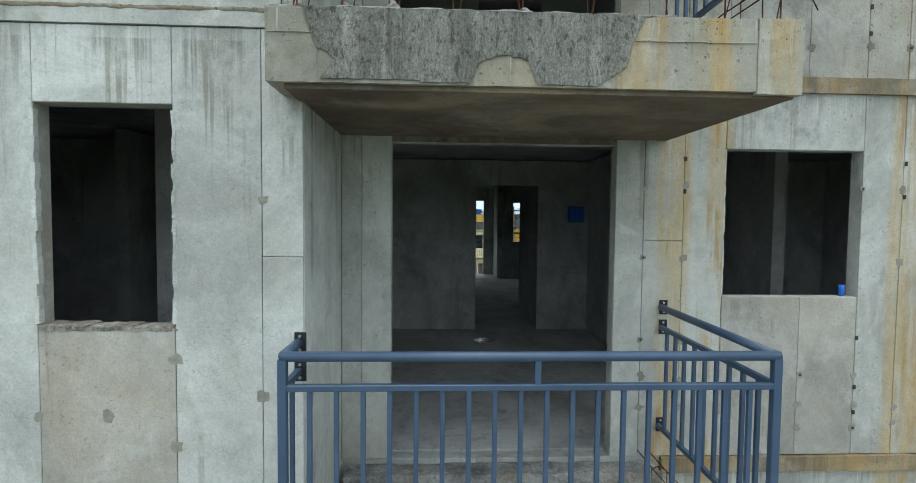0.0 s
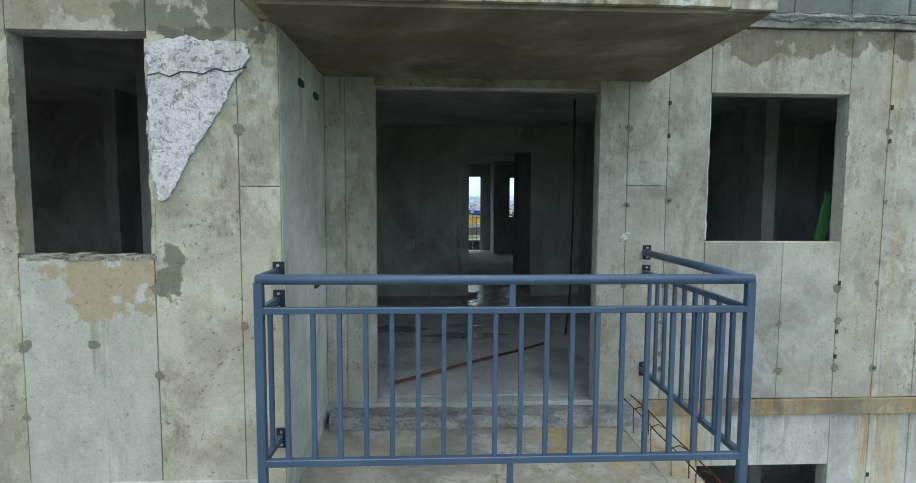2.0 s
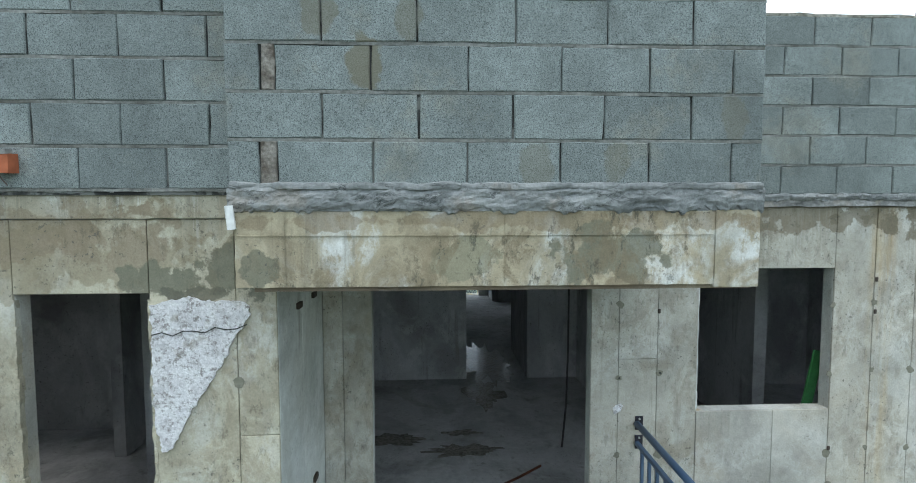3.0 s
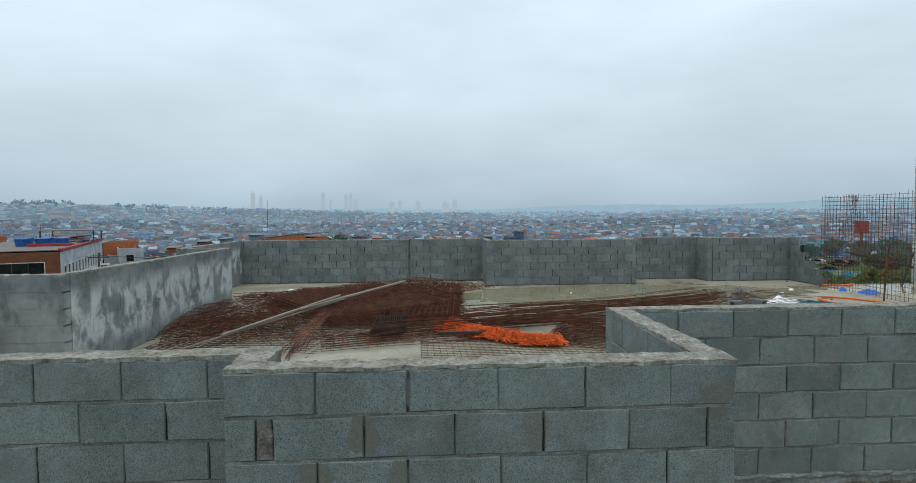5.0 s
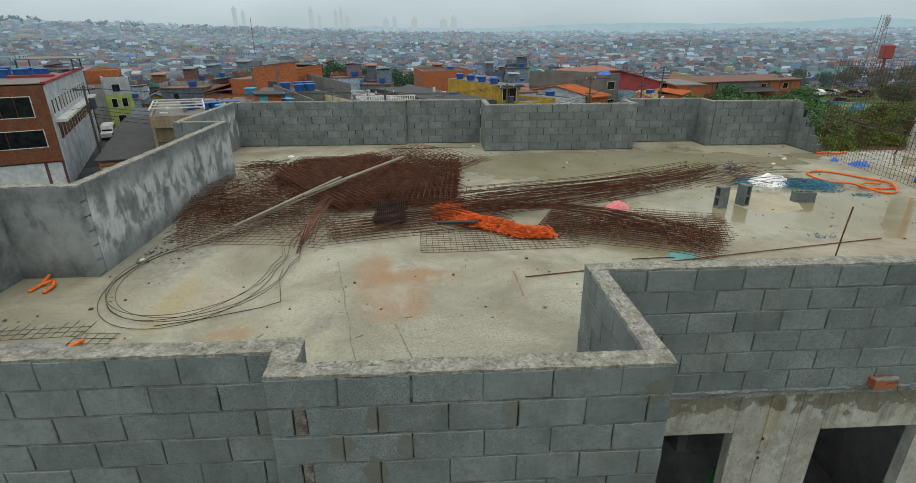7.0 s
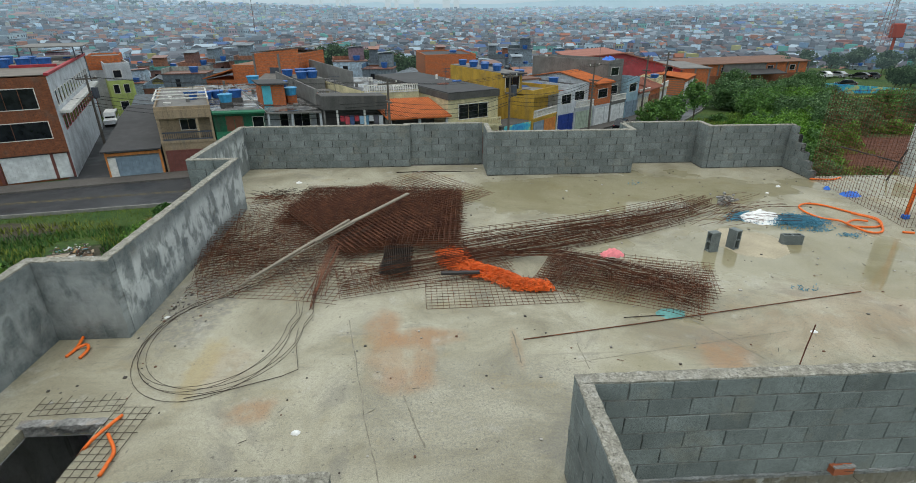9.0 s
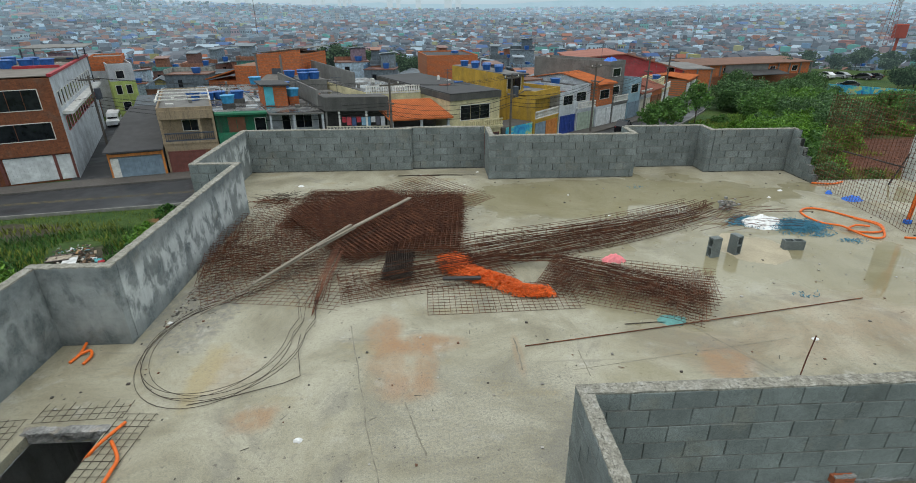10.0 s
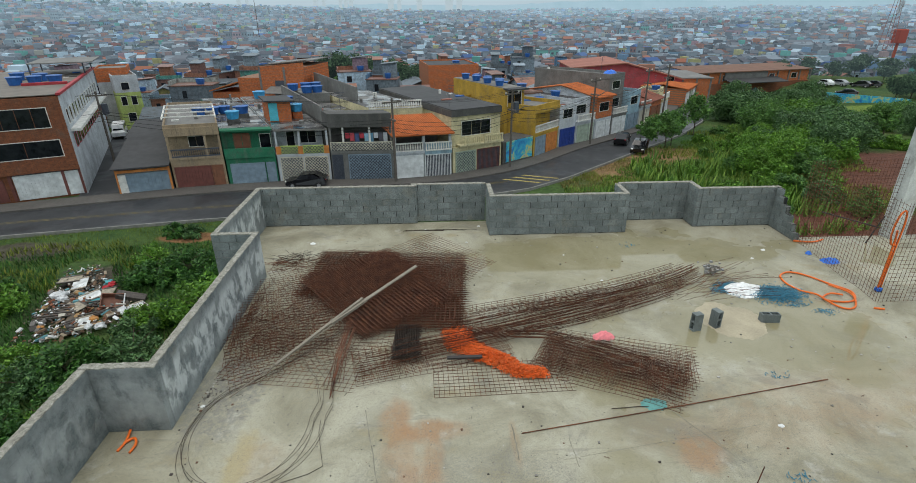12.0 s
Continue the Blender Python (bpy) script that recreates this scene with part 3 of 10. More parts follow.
M_TIE_P = simple("pale_tie_hole_mortar", (0.28, 0.28, 0.235), 0.9, grain=40)
M_TIE = simple("tie_hole_mortar", (0.185, 0.18, 0.14), 0.9, grain=40)
M_DARKHOLE = simple("tie_hole_dark", (0.05, 0.05, 0.045), 0.9)
M_CLIP = simple("rusty_clip", (0.055, 0.042, 0.034), 0.8)

# ---- the unfinished concrete block of flats ----
STOREY = 2.63
GROUND = -10.3
FOOT = -12.2
Y_L, Y_R = 2.555, 3.55          # faces of the left and the right front walls
DOOR = (-0.315, 1.20, -2.63, -0.478)
WIN_L = (-1.868, -1.243, -1.51, -0.467)
WIN_R = (1.96, 2.935, -1.505, -0.49)
WIN_R2 = (3.78, 4.75, -1.505, -0.49)


def pieces(u0, u1, z0, z1, holes):
    """Cuts a rectangle into upright strips that leave the holes free."""
    cuts = sorted({u0, u1, *(h[0] for h in holes), *(h[1] for h in holes)})
    for a, b in zip(cuts, cuts[1:]):
        if b <= u0 or a >= u1:
            continue
        z = z0
        for h in sorted((h for h in holes if h[0] < b - 1e-6 and h[1] > a + 1e-6), key=lambda h: h[2]):
            if h[2] > z:
                yield a, b, z, h[2]
            z = h[3]
        if z < z1:
            yield a, b, z, z1


def down(hole, k):
    return hole[0], hole[1], hole[2] - STOREY * k, hole[3] - STOREY * k


holes_l = [down(WIN_L, k) for k in range(4)]
holes_r = [down(w, k) for k in range(4) for w in (DOOR, WIN_R, WIN_R2)]
LEFT_X = -5.3

g = Geo()
for a, b, z0, z1 in pieces(LEFT_X, -0.66, FOOT, -0.004, holes_l):
    g.box(a, b, Y_L + 0.014, Y_L + 0.105, z0, z1)
wall_fl = thing("wall_front_left", g, M_INFILL, "grey formed concrete front wall with window openings", "wall", kind="structure")
g = Geo()
for a, b, z0, z1 in pieces(-0.80, 12.0, FOOT, -0.125, holes_r):
    g.box(a, b, Y_R + 0.014, Y_R + 0.105, z0, z1)
wall_fr = thing("wall_front_right", g, M_WALL_R, "grey formed concrete wall with a balcony door and windows, rust streaked", "wall", kind="structure")
g = Geo().box(-0.80, -0.659, Y_L + 0.105, Y_R + 0.014, FOOT, -0.125)
wall_ret = thing("wall_balcony_side", g, M_WALL, "grey concrete side wall of the balcony recess", "wall", kind="structure")


def panel_y(parent, x0, x1, z0, z1, y, mat, off=0.0):
    j = 0.0016
    return part("concrete_panel", Geo().bevel(x0 + j, x1 - j, y - off, y + 0.0145, z0 + j, z1 - j, 0.0026), mat, parent)


rnd = random.Random(4)
for k in (0, 1):
    dz = -STOREY * k
    top, bot = -0.112 + dz, -2.68 + dz
    cols = [(-5.3, -4.4), (-4.4, -3.5), (-3.5, -2.7), (-2.7, -1.868), (-1.243, -0.838)]
    for a, b in cols:
        panel_y(wall_fl, a, b, bot, top, Y_L, M_WALL if k else M_WALL_T, rnd.uniform(0, 0.003))
    panel_y(wall_fl, -1.868, -1.243, bot, WIN_L[2] + dz, Y_L, M_INFILL, 0.002)
    panel_y(wall_fl, -1.868, -1.243, WIN_L[3] + dz, top, Y_L, M_WALL if k else M_WALL_T, 0.001)
    panel_y(wall_fl, -0.838, -0.645, bot, -1.17 + dz, Y_L, M_WALL if k else M_WALL_T, 0.003)
    panel_y(wall_fl, -0.838, -0.645, -1.17 + dz, top, Y_L, M_WALL if k else M_WALL_T)
    # recess side wall, facing the door
    for a, b in ((Y_L + 0.014, 3.02), (3.02, Y_R)):
        part("concrete_panel", Geo().bevel(-0.6595, -0.645, a + 0.002, b - 0.002, -2.74 + dz, -0.40 + dz, 0.0035), M_WALL, wall_ret)
    wr = M_WALL_R if k else M_WALL_RT
    rb, rt = -2.625 + dz, -0.06 + dz
    panel_y(wall_fr, -0.645, -0.51, rb, rt, Y_R, wr, 0.002)
    panel_y(wall_fr, -0.51, -0.315, rb, rt, Y_R, wr)
    # this panel over the door is darker and browner than its neighbours
    panel_y(wall_fr, -0.315, 1.20, DOOR[3] + dz, rt, Y_R, M_LEDGE, 0.001)
    panel_y(wall_fr, 1.20, 1.396, rb, rt, Y_R, wr, 0.002)
    panel_y(wall_fr, 1.396, 1.672, rb, -1.12 + dz, Y_R, wr, 0.001)
    panel_y(wall_fr, 1.396, 1.672, -1.12 + dz, rt, Y_R, wr, 0.003)
    panel_y(wall_fr, 1.672, 1.96, rb, rt, Y_R, wr)
    panel_y(wall_fr, 1.96, 2.52, rb, WIN_R[2] + dz, Y_R, M_INFILL, 0.002)
    panel_y(wall_fr, 2.52, 2.935, rb, WIN_R[2] + dz, Y_R, M_INFILL, 0.001)
    panel_y(wall_fr, 1.96, 2.935, WIN_R[3] + dz, rt, Y_R, wr, 0.002)
    for a, b in ((2.935, 3.228), (3.228, 3.53), (3.53, 3.78), (4.75, 5.3), (5.3, 6.0), (6.0, 6.9), (6.9, 7.8), (7.8, 8.7), (8.7, 9.8), (9.8, 12.0)):
        panel_y(wall_fr, a, b, rb, rt, Y_R, wr, rnd.uniform(0, 0.003))
    panel_y(wall_fr, 3.78, 4.75, rb, WIN_R2[2] + dz, Y_R, wr, 0.002)
    panel_y(wall_fr, 3.78, 4.75, WIN_R2[3] + dz, rt, Y_R, wr, 0.002)
    # plugged tie holes and rusty form clips along the joints
    ties = [(-1.868, -1.93), (-1.243, -2.08), (-1.243, -1.66), (-0.838, -1.84), (-0.838, -0.9), (-1.868, -2.28), (-1.55, -1.93)]
    for x, z in ties:
        g = Geo().disc((x + rnd.uniform(-0.01, 0.01), Y_L - 0.0036, z + dz), rnd.uniform(0.018, 0.034), 1, 0.004, 11, 0.35, rnd.random())
        part("tie_patch", g, M_TIE_P if k else M_TIE, wall_fl)
    for x in (1.40, 1.68, 2.525, 2.94, 3.23, 3.535):
        for z in (-0.75, -1.24, -1.81, -2.07, -2.28, -2.42):
            if 1.9 < x < 2.935 and z > -1.6 or rnd.random() < 0.18:
                continue
            x1, z1, r = x + rnd.uniform(-0.012, 0.012), z + dz + rnd.uniform(-0.02, 0.02), rnd.uniform(0.016, 0.029)
            part("tie_patch", Geo().disc((x1, Y_R - 0.0036, z1), r, 1, 0.003, 11, 0.35, rnd.random()), M_TIE_P if k else M_TIE, wall_fr)
            if rnd.random() < 0.15:
                part("tie_hole", Geo().disc((x1 + 0.004, Y_R - 0.0075, z1), r * 0.35, 1, 0.004, 8, 0.3, rnd.random()), M_DARKHOLE, wall_fr)
    for x, z in ((1.672, -0.56), (1.672, -0.78), (2.937, -1.79), (2.937, -2.14), (2.937, -2.32), (3.235, -0.57), (3.235, -0.80)):
        g = Geo().bevel(x - 0.006, x + 0.014, Y_R - 0.012, Y_R - 0.002, z + dz - 0.017, z + dz + 0.014, 0.003)
        part("form_clip", g, M_CLIP, wall_fr)
    for y, z in ((2.95, -0.60), (3.3, -0.60), (3.25, -1.75)) if k == 0 else ():
        part("form_clip", Geo().bevel(-0.648, -0.628, y - 0.05, y + 0.03, z + dz - 0.018, z + dz + 0.016, 0.003), M_CLIP, wall_ret)
    # ragged edges round the left opening
    for i in range(16):
        z = WIN_L[2] + dz + 0.02 + 0.062 * i
        s = rnd.uniform(0.002, 0.011)
        part("edge_crumb", Geo().rough(WIN_L[1] - s, WIN_L[1] + 0.012, Y_L - 0.003, Y_L + 0.05, z, z + 0.066, 0.016, 0.005, 26, i), M_WALL if k else M_WALL_T, wall_fl)
        part("edge_crumb", Geo().rough(WIN_L[0] - 0.012, WIN_L[0] + s, Y_L - 0.003, Y_L + 0.03, z, z + 0.066, 0.016, 0.004, 26, i + 50), M_WALL if k else M_WALL_T, wall_fl)
        part("edge_crumb", Geo().rough(WIN_R[0] - 0.004, WIN_R[0] + s * 0.6, Y_R - 0.002, Y_R + 0.04, z, z + 0.066, 0.016, 0.003, 26, i + 90), M_WALL, wall_fr)
    for i in range(9):
        x = WIN_L[0] + 0.07 * i
        part("edge_crumb", Geo().rough(x, x + 0.075, Y_L - 0.004, Y_L + 0.12, WIN_L[2] + dz - 0.012, WIN_L[2] + dz + rnd.uniform(0.002, 0.014), 0.025, 0.006, 18, i), M_TOP, wall_fl)
    # storey bands between the pours
    part("storey_band", Geo().rough(LEFT_X, -0.735, Y_L - 0.012, Y_L + 0.014, -0.108 + dz, 0.018 + dz, 0.05, 0.003, 14, k), M_WALL_R if k else M_WALL_T, wall_fl)
    part("storey_band", Geo().rough(1.56, 12.0, Y_R - 0.028, Y_R + 0.014, -2.735 + dz, -2.628 + dz, 0.06, 0.006, 14, k), M_LEDGE, wall_fr)
part("storey_band", Geo().rough(LEFT_X, -0.735, Y_L - 0.012, Y_L + 0.014, -2.785 - STOREY, -2.682 - STOREY, 0.06, 0.006, 9, 5), M_LEDGE, wall_fl)
part("storey_band", Geo().rough(1.56, 12.0, Y_R - 0.03, Y_R + 0.014, -0.055, 0.03, 0.05, 0.01, 11, 7), M_MORTAR, wall_fr)


def blotch(outline, y, step=0.022, amp=0.004, lift=0.006):
    """A patch with a given outline (x, z) on a front wall, uneven in its thickness."""
    xs, zs = [p[0] for p in outline], [p[1] for p in outline]

    def inside(x, z):
        hit = False
        for (xa, za), (xb, zb) in zip(outline, outline[1:] + outline[:1]):
            if (za > z) != (zb > z) and x < (xb - xa) * (z - za) / (zb - za) + xa:
                hit = not hit
        return hit

    g, seen = Geo(), {}
    nx, nz = int((max(xs) - min(xs)) / step) + 2, int((max(zs) - min(zs)) / step) + 2

    def vert(i, j):
        if (i, j) not in seen:
            x, z = min(xs) + i * step, min(zs) + j * step
            n = noise.noise(Vector((x * 95, z * 40, y))) + 0.8 * noise.noise(Vector((x * 190, z * 90, 2)))
            seen[i, j] = len(g.v)
            q = noise.noise_vector(Vector((x * 30, z * 30, 4))) * step * 0.45
            g.v.append((x + q.x, y - lift - amp * n, z + q.z))
        return seen[i, j]

    for i in range(nx):
        for j in range(nz):
            if inside(min(xs) + (i + 0.5) * step, min(zs) + (j + 0.5) * step):
                g.f.append((vert(i, j), vert(i + 1, j), vert(i + 1, j + 1), vert(i, j + 1)))
    return g


def patch(outline, y, lift=0.005, rag=0.007):
    """A flat patch on a front wall with a ragged outline (x, z)."""
    pts = []
    for (xa, za), (xb, zb) in zip(outline, outline[1:] + outline[:1]):
        n = max(2, int(math.hypot(xb - xa, zb - za) / 0.009))
        for i in range(n):
            x, z = xa + (xb - xa) * i / n, za + (zb - za) * i / n
            q = noise.noise_vector(Vector((x * 28, z * 28, y))) + 0.6 * noise.noise_vector(Vector((x * 80, z * 80, y)))
            pts.append((x + q.x * rag, z + q.y * rag))
    return Geo().prism(pts, 1, y - lift, y + 0.004)


part("exposed_plaster", patch([(-1.235, -0.52), (-1.05, -0.48), (-0.98, -0.51), (-0.90, -0.50), (-0.78, -0.52), (-0.77, -0.58), (-0.85, -0.68),
                                (-0.93, -0.84), (-1.02, -0.98), (-1.10, -1.10), (-1.16, -1.23), (-1.205, -1.24), (-1.235, -1.10)], Y_L - 0.003, 0.009, 0.012), M_WHITEPL, wall_fl, "crumbling white exposed plaster")

part("crack", Geo().tube([(-1.235 + 0.05 * i, Y_L - 0.0125, -0.665 + 0.012 * math.sin(2.3 * i) + 0.004 * i) for i in range(10)], 0.0035, 4), M_DARKHOLE, wall_fl)
for i in range(60):
    x, z = rnd.uniform(-1.23, -0.82), rnd.uniform(-1.2, -0.52)
    if x + 0.55 * z < -1.33 + 0.0 or x > -0.80 + 0.62 * (z + 0.58):
        continue
    q = rnd.uniform(0.006, 0.02)
    part("plaster_crumb", Geo().rough(x, x + q * 1.6, Y_L - 0.018, Y_L - 0.008, z, z + q, q / 2, q * 0.25, 40, i), M_WHITEPL, wall_fl)

part("white_patch", patch([(1.355, -1.475), (1.38, -1.45), (1.42, -1.44), (1.435, -1.455), (1.415, -1.49), (1.385, -1.495), (1.375, -1.515)], Y_R - 0.003, 0.006, 0.008), M_WHITEPL, wall_fr, "small splash of white plaster")

# ---- balconies ----
def balcony(k):
    """A cast slab and its rough top; k storeys below the roof."""
    dz = -STOREY * k
    slab = base("balcony_slab", None, "projecting cast concrete balcony slab with rough stained edge", "balcony", "balcony slabs")
    z0, z1 = (-0.40, -0.075) if k == 0 else (-3.05 + dz + STOREY, -2.745 + dz + STOREY)
    part("slab", Geo().rough(-0.73, 1.35, 2.275, Y_R, z0, z1, 0.03, 0.0026, 17, k), M_SLAB if k else M_SLAB_T, slab)
    part("slab_end", Geo().rough(1.352, 1.55, 2.268, Y_R, z0 - 0.012, z1 + 0.003, 0.03, 0.003, 17, k + 3), M_SLAB if k else M_SLAB_T, slab)
    for x in (-0.52, 0.42):
        part("form_seam", Geo().rough(x - 0.0015, x + 0.0015, 2.270, 2.274, z0 + 0.02, z1 - 0.02, 0.03, 0.003, 20, x), M_SLAB if k else M_SLAB_T, slab)
    part("form_seam", Geo().rough(-0.72, 1.34, 2.269, 2.274, z1 - 0.105, z1 - 0.101, 0.04, 0.003, 20, 2), M_SLAB if k else M_SLAB_T, slab)
    part("soffit", Geo().rough(-0.66, 1.535, 2.30, Y_R - 0.004, z0 - 0.022, z0 + 0.006, 0.08, 0.002, 6, k), M_SOFFIT, slab, "dark brown soffit")
    r = random.Random(k)
    if k:
        x = -0.35
        part("mortar_smear", blotch([(-0.5, z0 + 0.02), (0.12, z0 + 0.008), (0.16, z0 + 0.10), (0.26, z0 + 0.13), (0.36, z0 + 0.11), (0.40, z0 + 0.01), (0.66, z0 + 0.01), (0.72, z0 + 0.05), (0.78, z0 + 0.09), (0.80, z0 + 0.18), (0.83, z1 - 0.06), (0.86, z1), (-0.58, z1), (-0.52, z1 - 0.16), (-0.44, z0 + 0.1)], 2.272, 0.0085, 0.0026, 0.005), M_SMEAR, slab)
        for i, x in enumerate((-0.66, -0.60, -0.41, -0.21, 0.07, 0.35)):
            w, hgt = r.uniform(0.035, 0.06), r.uniform(0.03, 0.07)
            g = Geo()
            for q in range(7):
                t = q / 6
                for a in range(10):
                    rad = w * (1 - t) ** 0.8 * (1 + 0.5 * noise.noise(Vector((math.cos(a * 0.63) * 2, math.sin(a * 0.63) * 2, t * 5 + i))))
                    g.v.append((x + rad * math.cos(a * 0.6283), 2.325 + 0.7 * rad * math.sin(a * 0.6283), z1 - 0.004 + hgt * t))
            for q in range(6):
                for a in range(10):
                    g.f.append((q * 10 + a, q * 10 + (a + 1) % 10, q * 10 + 10 + (a + 1) % 10, q * 10 + 10 + a))
            part("mortar_lump", g, M_MORTAR, slab)
    return slab


for k in (0, 1, 2):
    balcony(k)


def railing(k):
    dz = -STOREY * k
    rail = base("balcony_railing", pose(0, 0, dz), "dark blue painted steel balcony railing with square balusters", "railing", "balcony railings")
    x0, x1, y0 = -0.672, 1.508, 2.30
    zt, zm, zb = -1.577, -1.713, -2.397
    part("handrail", Geo().tube([(x0 - 0.01, y0, zt), (0.4, y0, zt - 0.002), (x1 + 0.012, y0, zt)], 0.023, 10), M_RAIL, rail, smooth=True)
    part("handrail", Geo().tube([(x1, y0 + 0.01, zt), (1.53, Y_R - 0.02, zt)], 0.023, 10), M_RAIL, rail, smooth=True)
    part("handrail", Geo().tube([(x0, y0 + 0.01, zt), (-0.668, Y_L - 0.01, zt)], 0.023, 10), M_RAIL, rail, smooth=True)
    part("middle_rail", Geo().bevel(x0, x1, y0 - 0.016, y0 + 0.016, zm - 0.014, zm + 0.014, 0.003), M_RAIL, rail)
    part("bottom_rail", Geo().bevel(x0, x1, y0 - 0.016, y0 + 0.016, zb - 0.016, zb + 0.016, 0.003), M_RAIL, rail)
    for z in (zm, zb):
        part("side_rail", Geo().tube([(x1, y0, z), (1.53, Y_R - 0.02, z)], 0.019, 4), M_RAIL, rail)
        part("side_rail", Geo().tube([(x0, y0, z), (-0.668, Y_L - 0.01, z)], 0.019, 4), M_RAIL, rail)
    for x in (x0, x1):
        part("post", Geo().bevel(x - 0.019, x + 0.019, y0 - 0.019, y0 + 0.019, -2.57, zt - 0.01, 0.003), M_RAIL, rail)
    part("short_post", Geo().bevel(0.43 - 0.014, 0.43 + 0.014, y0 - 0.014, y0 + 0.014, zm, zt - 0.01, 0.003), M_RAIL, rail)
    part("short_post", Geo().bevel(0.43 - 0.014, 0.43 + 0.014, y0 - 0.014, y0 + 0.014, -2.575, zb, 0.003), M_RAIL, rail)
    bar = Geo().bevel(-0.0105, 0.0105, -0.0105, 0.0105, zb, zm, 0.002).data("baluster")
    for i in range(18):
        b = part("baluster", bar, M_RAIL, rail)
        b.location = (-0.558 + 0.1145 * i, y0, 0)
    for i in range(9):
        b = part("baluster", bar, M_RAIL, rail)
        f = 0.10 + 0.10 * i
        b.location = (x1 + (1.53 - x1) * f, y0 + (Y_R - y0) * f, 0)
    b = part("baluster", bar, M_RAIL, rail)
    b.location = (x0 + 0.004, 2.43, 0)
    for x, y in ((1.555, Y_R), (-0.655, Y_L)):
        for z in (zt, zm, zb):
            pl = part("bracket", Geo().bevel(x - 0.033, x + 0.023, y - 0.011, y - 0.003, z - 0.05, z + 0.05, 0.002), M_PLATE, rail, "dark steel fixing plate")
            for s in (-0.032, 0.032):
                part("bolt", Geo().disc((x - 0.006, y - 0.02, z + s), 0.007, 1, 0.01, 8), M_BOLT, pl)
    return rail


railing(0)
railing(1)


def hairpins(k):
    """Starter bars left standing along the slab's edge, tied to two long bars."""
    dz = -STOREY * k
    z1, zt = -2.745 + dz, -2.585 + dz
    bars = base("starter_bars", None, "rusty bent starter bars tied along the balcony slab edge", "rebar", "starter bars")
    r = random.Random(7 + k)
    xs = [-0.67, -0.61, -0.42, -0.22, 0.05, 0.33, 0.62, 0.97, 1.22, 1.47]
    for i, x in enumerate(xs):
        l, w = r.uniform(-0.02, 0.02), r.uniform(0.04, 0.07)
        part("stirrup", Geo().tube([(x, 2.31, z1 - 0.01), (x + l, 2.315, zt), (x + l + w * 0.5, 2.35, zt + 0.018), (x + w + l, 2.39, zt), (x + w * 0.5, 2.39, z1 - 0.01)], 0.0038, 5), M_STARTER, bars)
    for j in range(4):
        y = 2.45 + 0.27 * j
        part("stirrup", Geo().tube([(1.48, y, z1 - 0.01), (1.475, y, zt), (1.43, y + 0.02, zt + 0.02), (1.39, y + 0.03, zt), (1.395, y + 0.03, z1 - 0.01)], 0.0038, 5), M_STARTER, bars)
    for y, z in ((2.32, zt + 0.004), (2.375, zt - 0.006)):
        pts = [(-0.72 + 0.3 * i, y + r.uniform(-0.008, 0.008), z + r.uniform(-0.008, 0.012)) for i in range(8)]
        part("long_bar", Geo().tube(pts, 0.0038, 5), M_STARTER, bars)
    for x in (1.40, 1.47):
        part("long_bar", Geo().tube([(x, 2.35 + 0.3 * i, zt + r.uniform(-0.01, 0.01)) for i in range(5)], 0.0038, 5), M_STARTER, bars)
    part("loose_bar", Geo().tube([(0.2, 2.33, zt + 0.01), (0.36, 2.30, zt + 0.03), (0.55, 2.33, zt + 0.012), (0.4, 2.35, zt + 0.0), (0.22, 2.34, zt + 0.02)], 0.004, 5), M_STARTER, bars)
    part("loose_bar", Geo().tube([(1.42, 2.3, zt), (1.52, 2.28, zt + 0.05), (1.60, 2.26, zt - 0.12)], 0.003, 5), M_STARTER, bars)


hairpins(0)
hairpins(1)

# ---- floors, ceilings, inner walls ----
XS = [-5.3, -4.47, -4.32, -3.62, -0.64, 1.5, 1.75, 5.82, 8.15, 10.5, 12.0, 17.0]
YS = [2.42, 2.7, 3.4, 3.70, 4.6, 6.4, 11.5, 13.2, 13.98, 14.24, 14.88, 15.05]


def in_plan(x, y, hole):
    if hole and -4.47 < x < -3.62 and 3.4 < y < 4.6:
        return False
    front = 2.7 if x < -0.64 else 2.42 if x < 1.5 and hole else 3.70
    left = -4.32 if 6.4 < y < 11.5 else -5.3
    back = 15.05 if x < 1.75 else 13.98 if x < 5.82 else 14.88 if x < 8.15 else 14.24 if x < 10.5 else 13.2
    return front < y < back and x > left and (hole or x < 12)


def plate(z0, z1, hole):
    g = Geo()
    for a, b in zip(XS, XS[1:]):
        run = None
        for c, d in zip(YS, YS[1:]):
            if in_plan((a + b) / 2, (c + d) / 2, hole):
                run = [c, d] if run is None else [run[0], d]
            elif run:
                g.box(a, b, run[0], run[1], z0, z1)
                run = None
        if run:
            g.box(a, b, run[0], run[1], z0, z1)
    return g


roof = thing("roof_slab", plate(-0.12, 0.0, True), M_ROOF, "pale cast concrete roof slab, wet, with puddles and red earth stains", "roof slab", kind="structure")
for k in (1, 2, 3, 4):
    thing("floor_%d" % k, plate(-STOREY * k - 0.10, -STOREY * k, False), M_FLOOR_IN, "bare concrete floor of an unfinished flat", "floor", kind="structure")
for k in (1, 2, 3):
    thing("ceiling_%d" % k, plate(-STOREY * k - 0.118, -STOREY * k - 0.103, False), M_IN, "bare concrete ceiling", "ceiling", kind="structure")
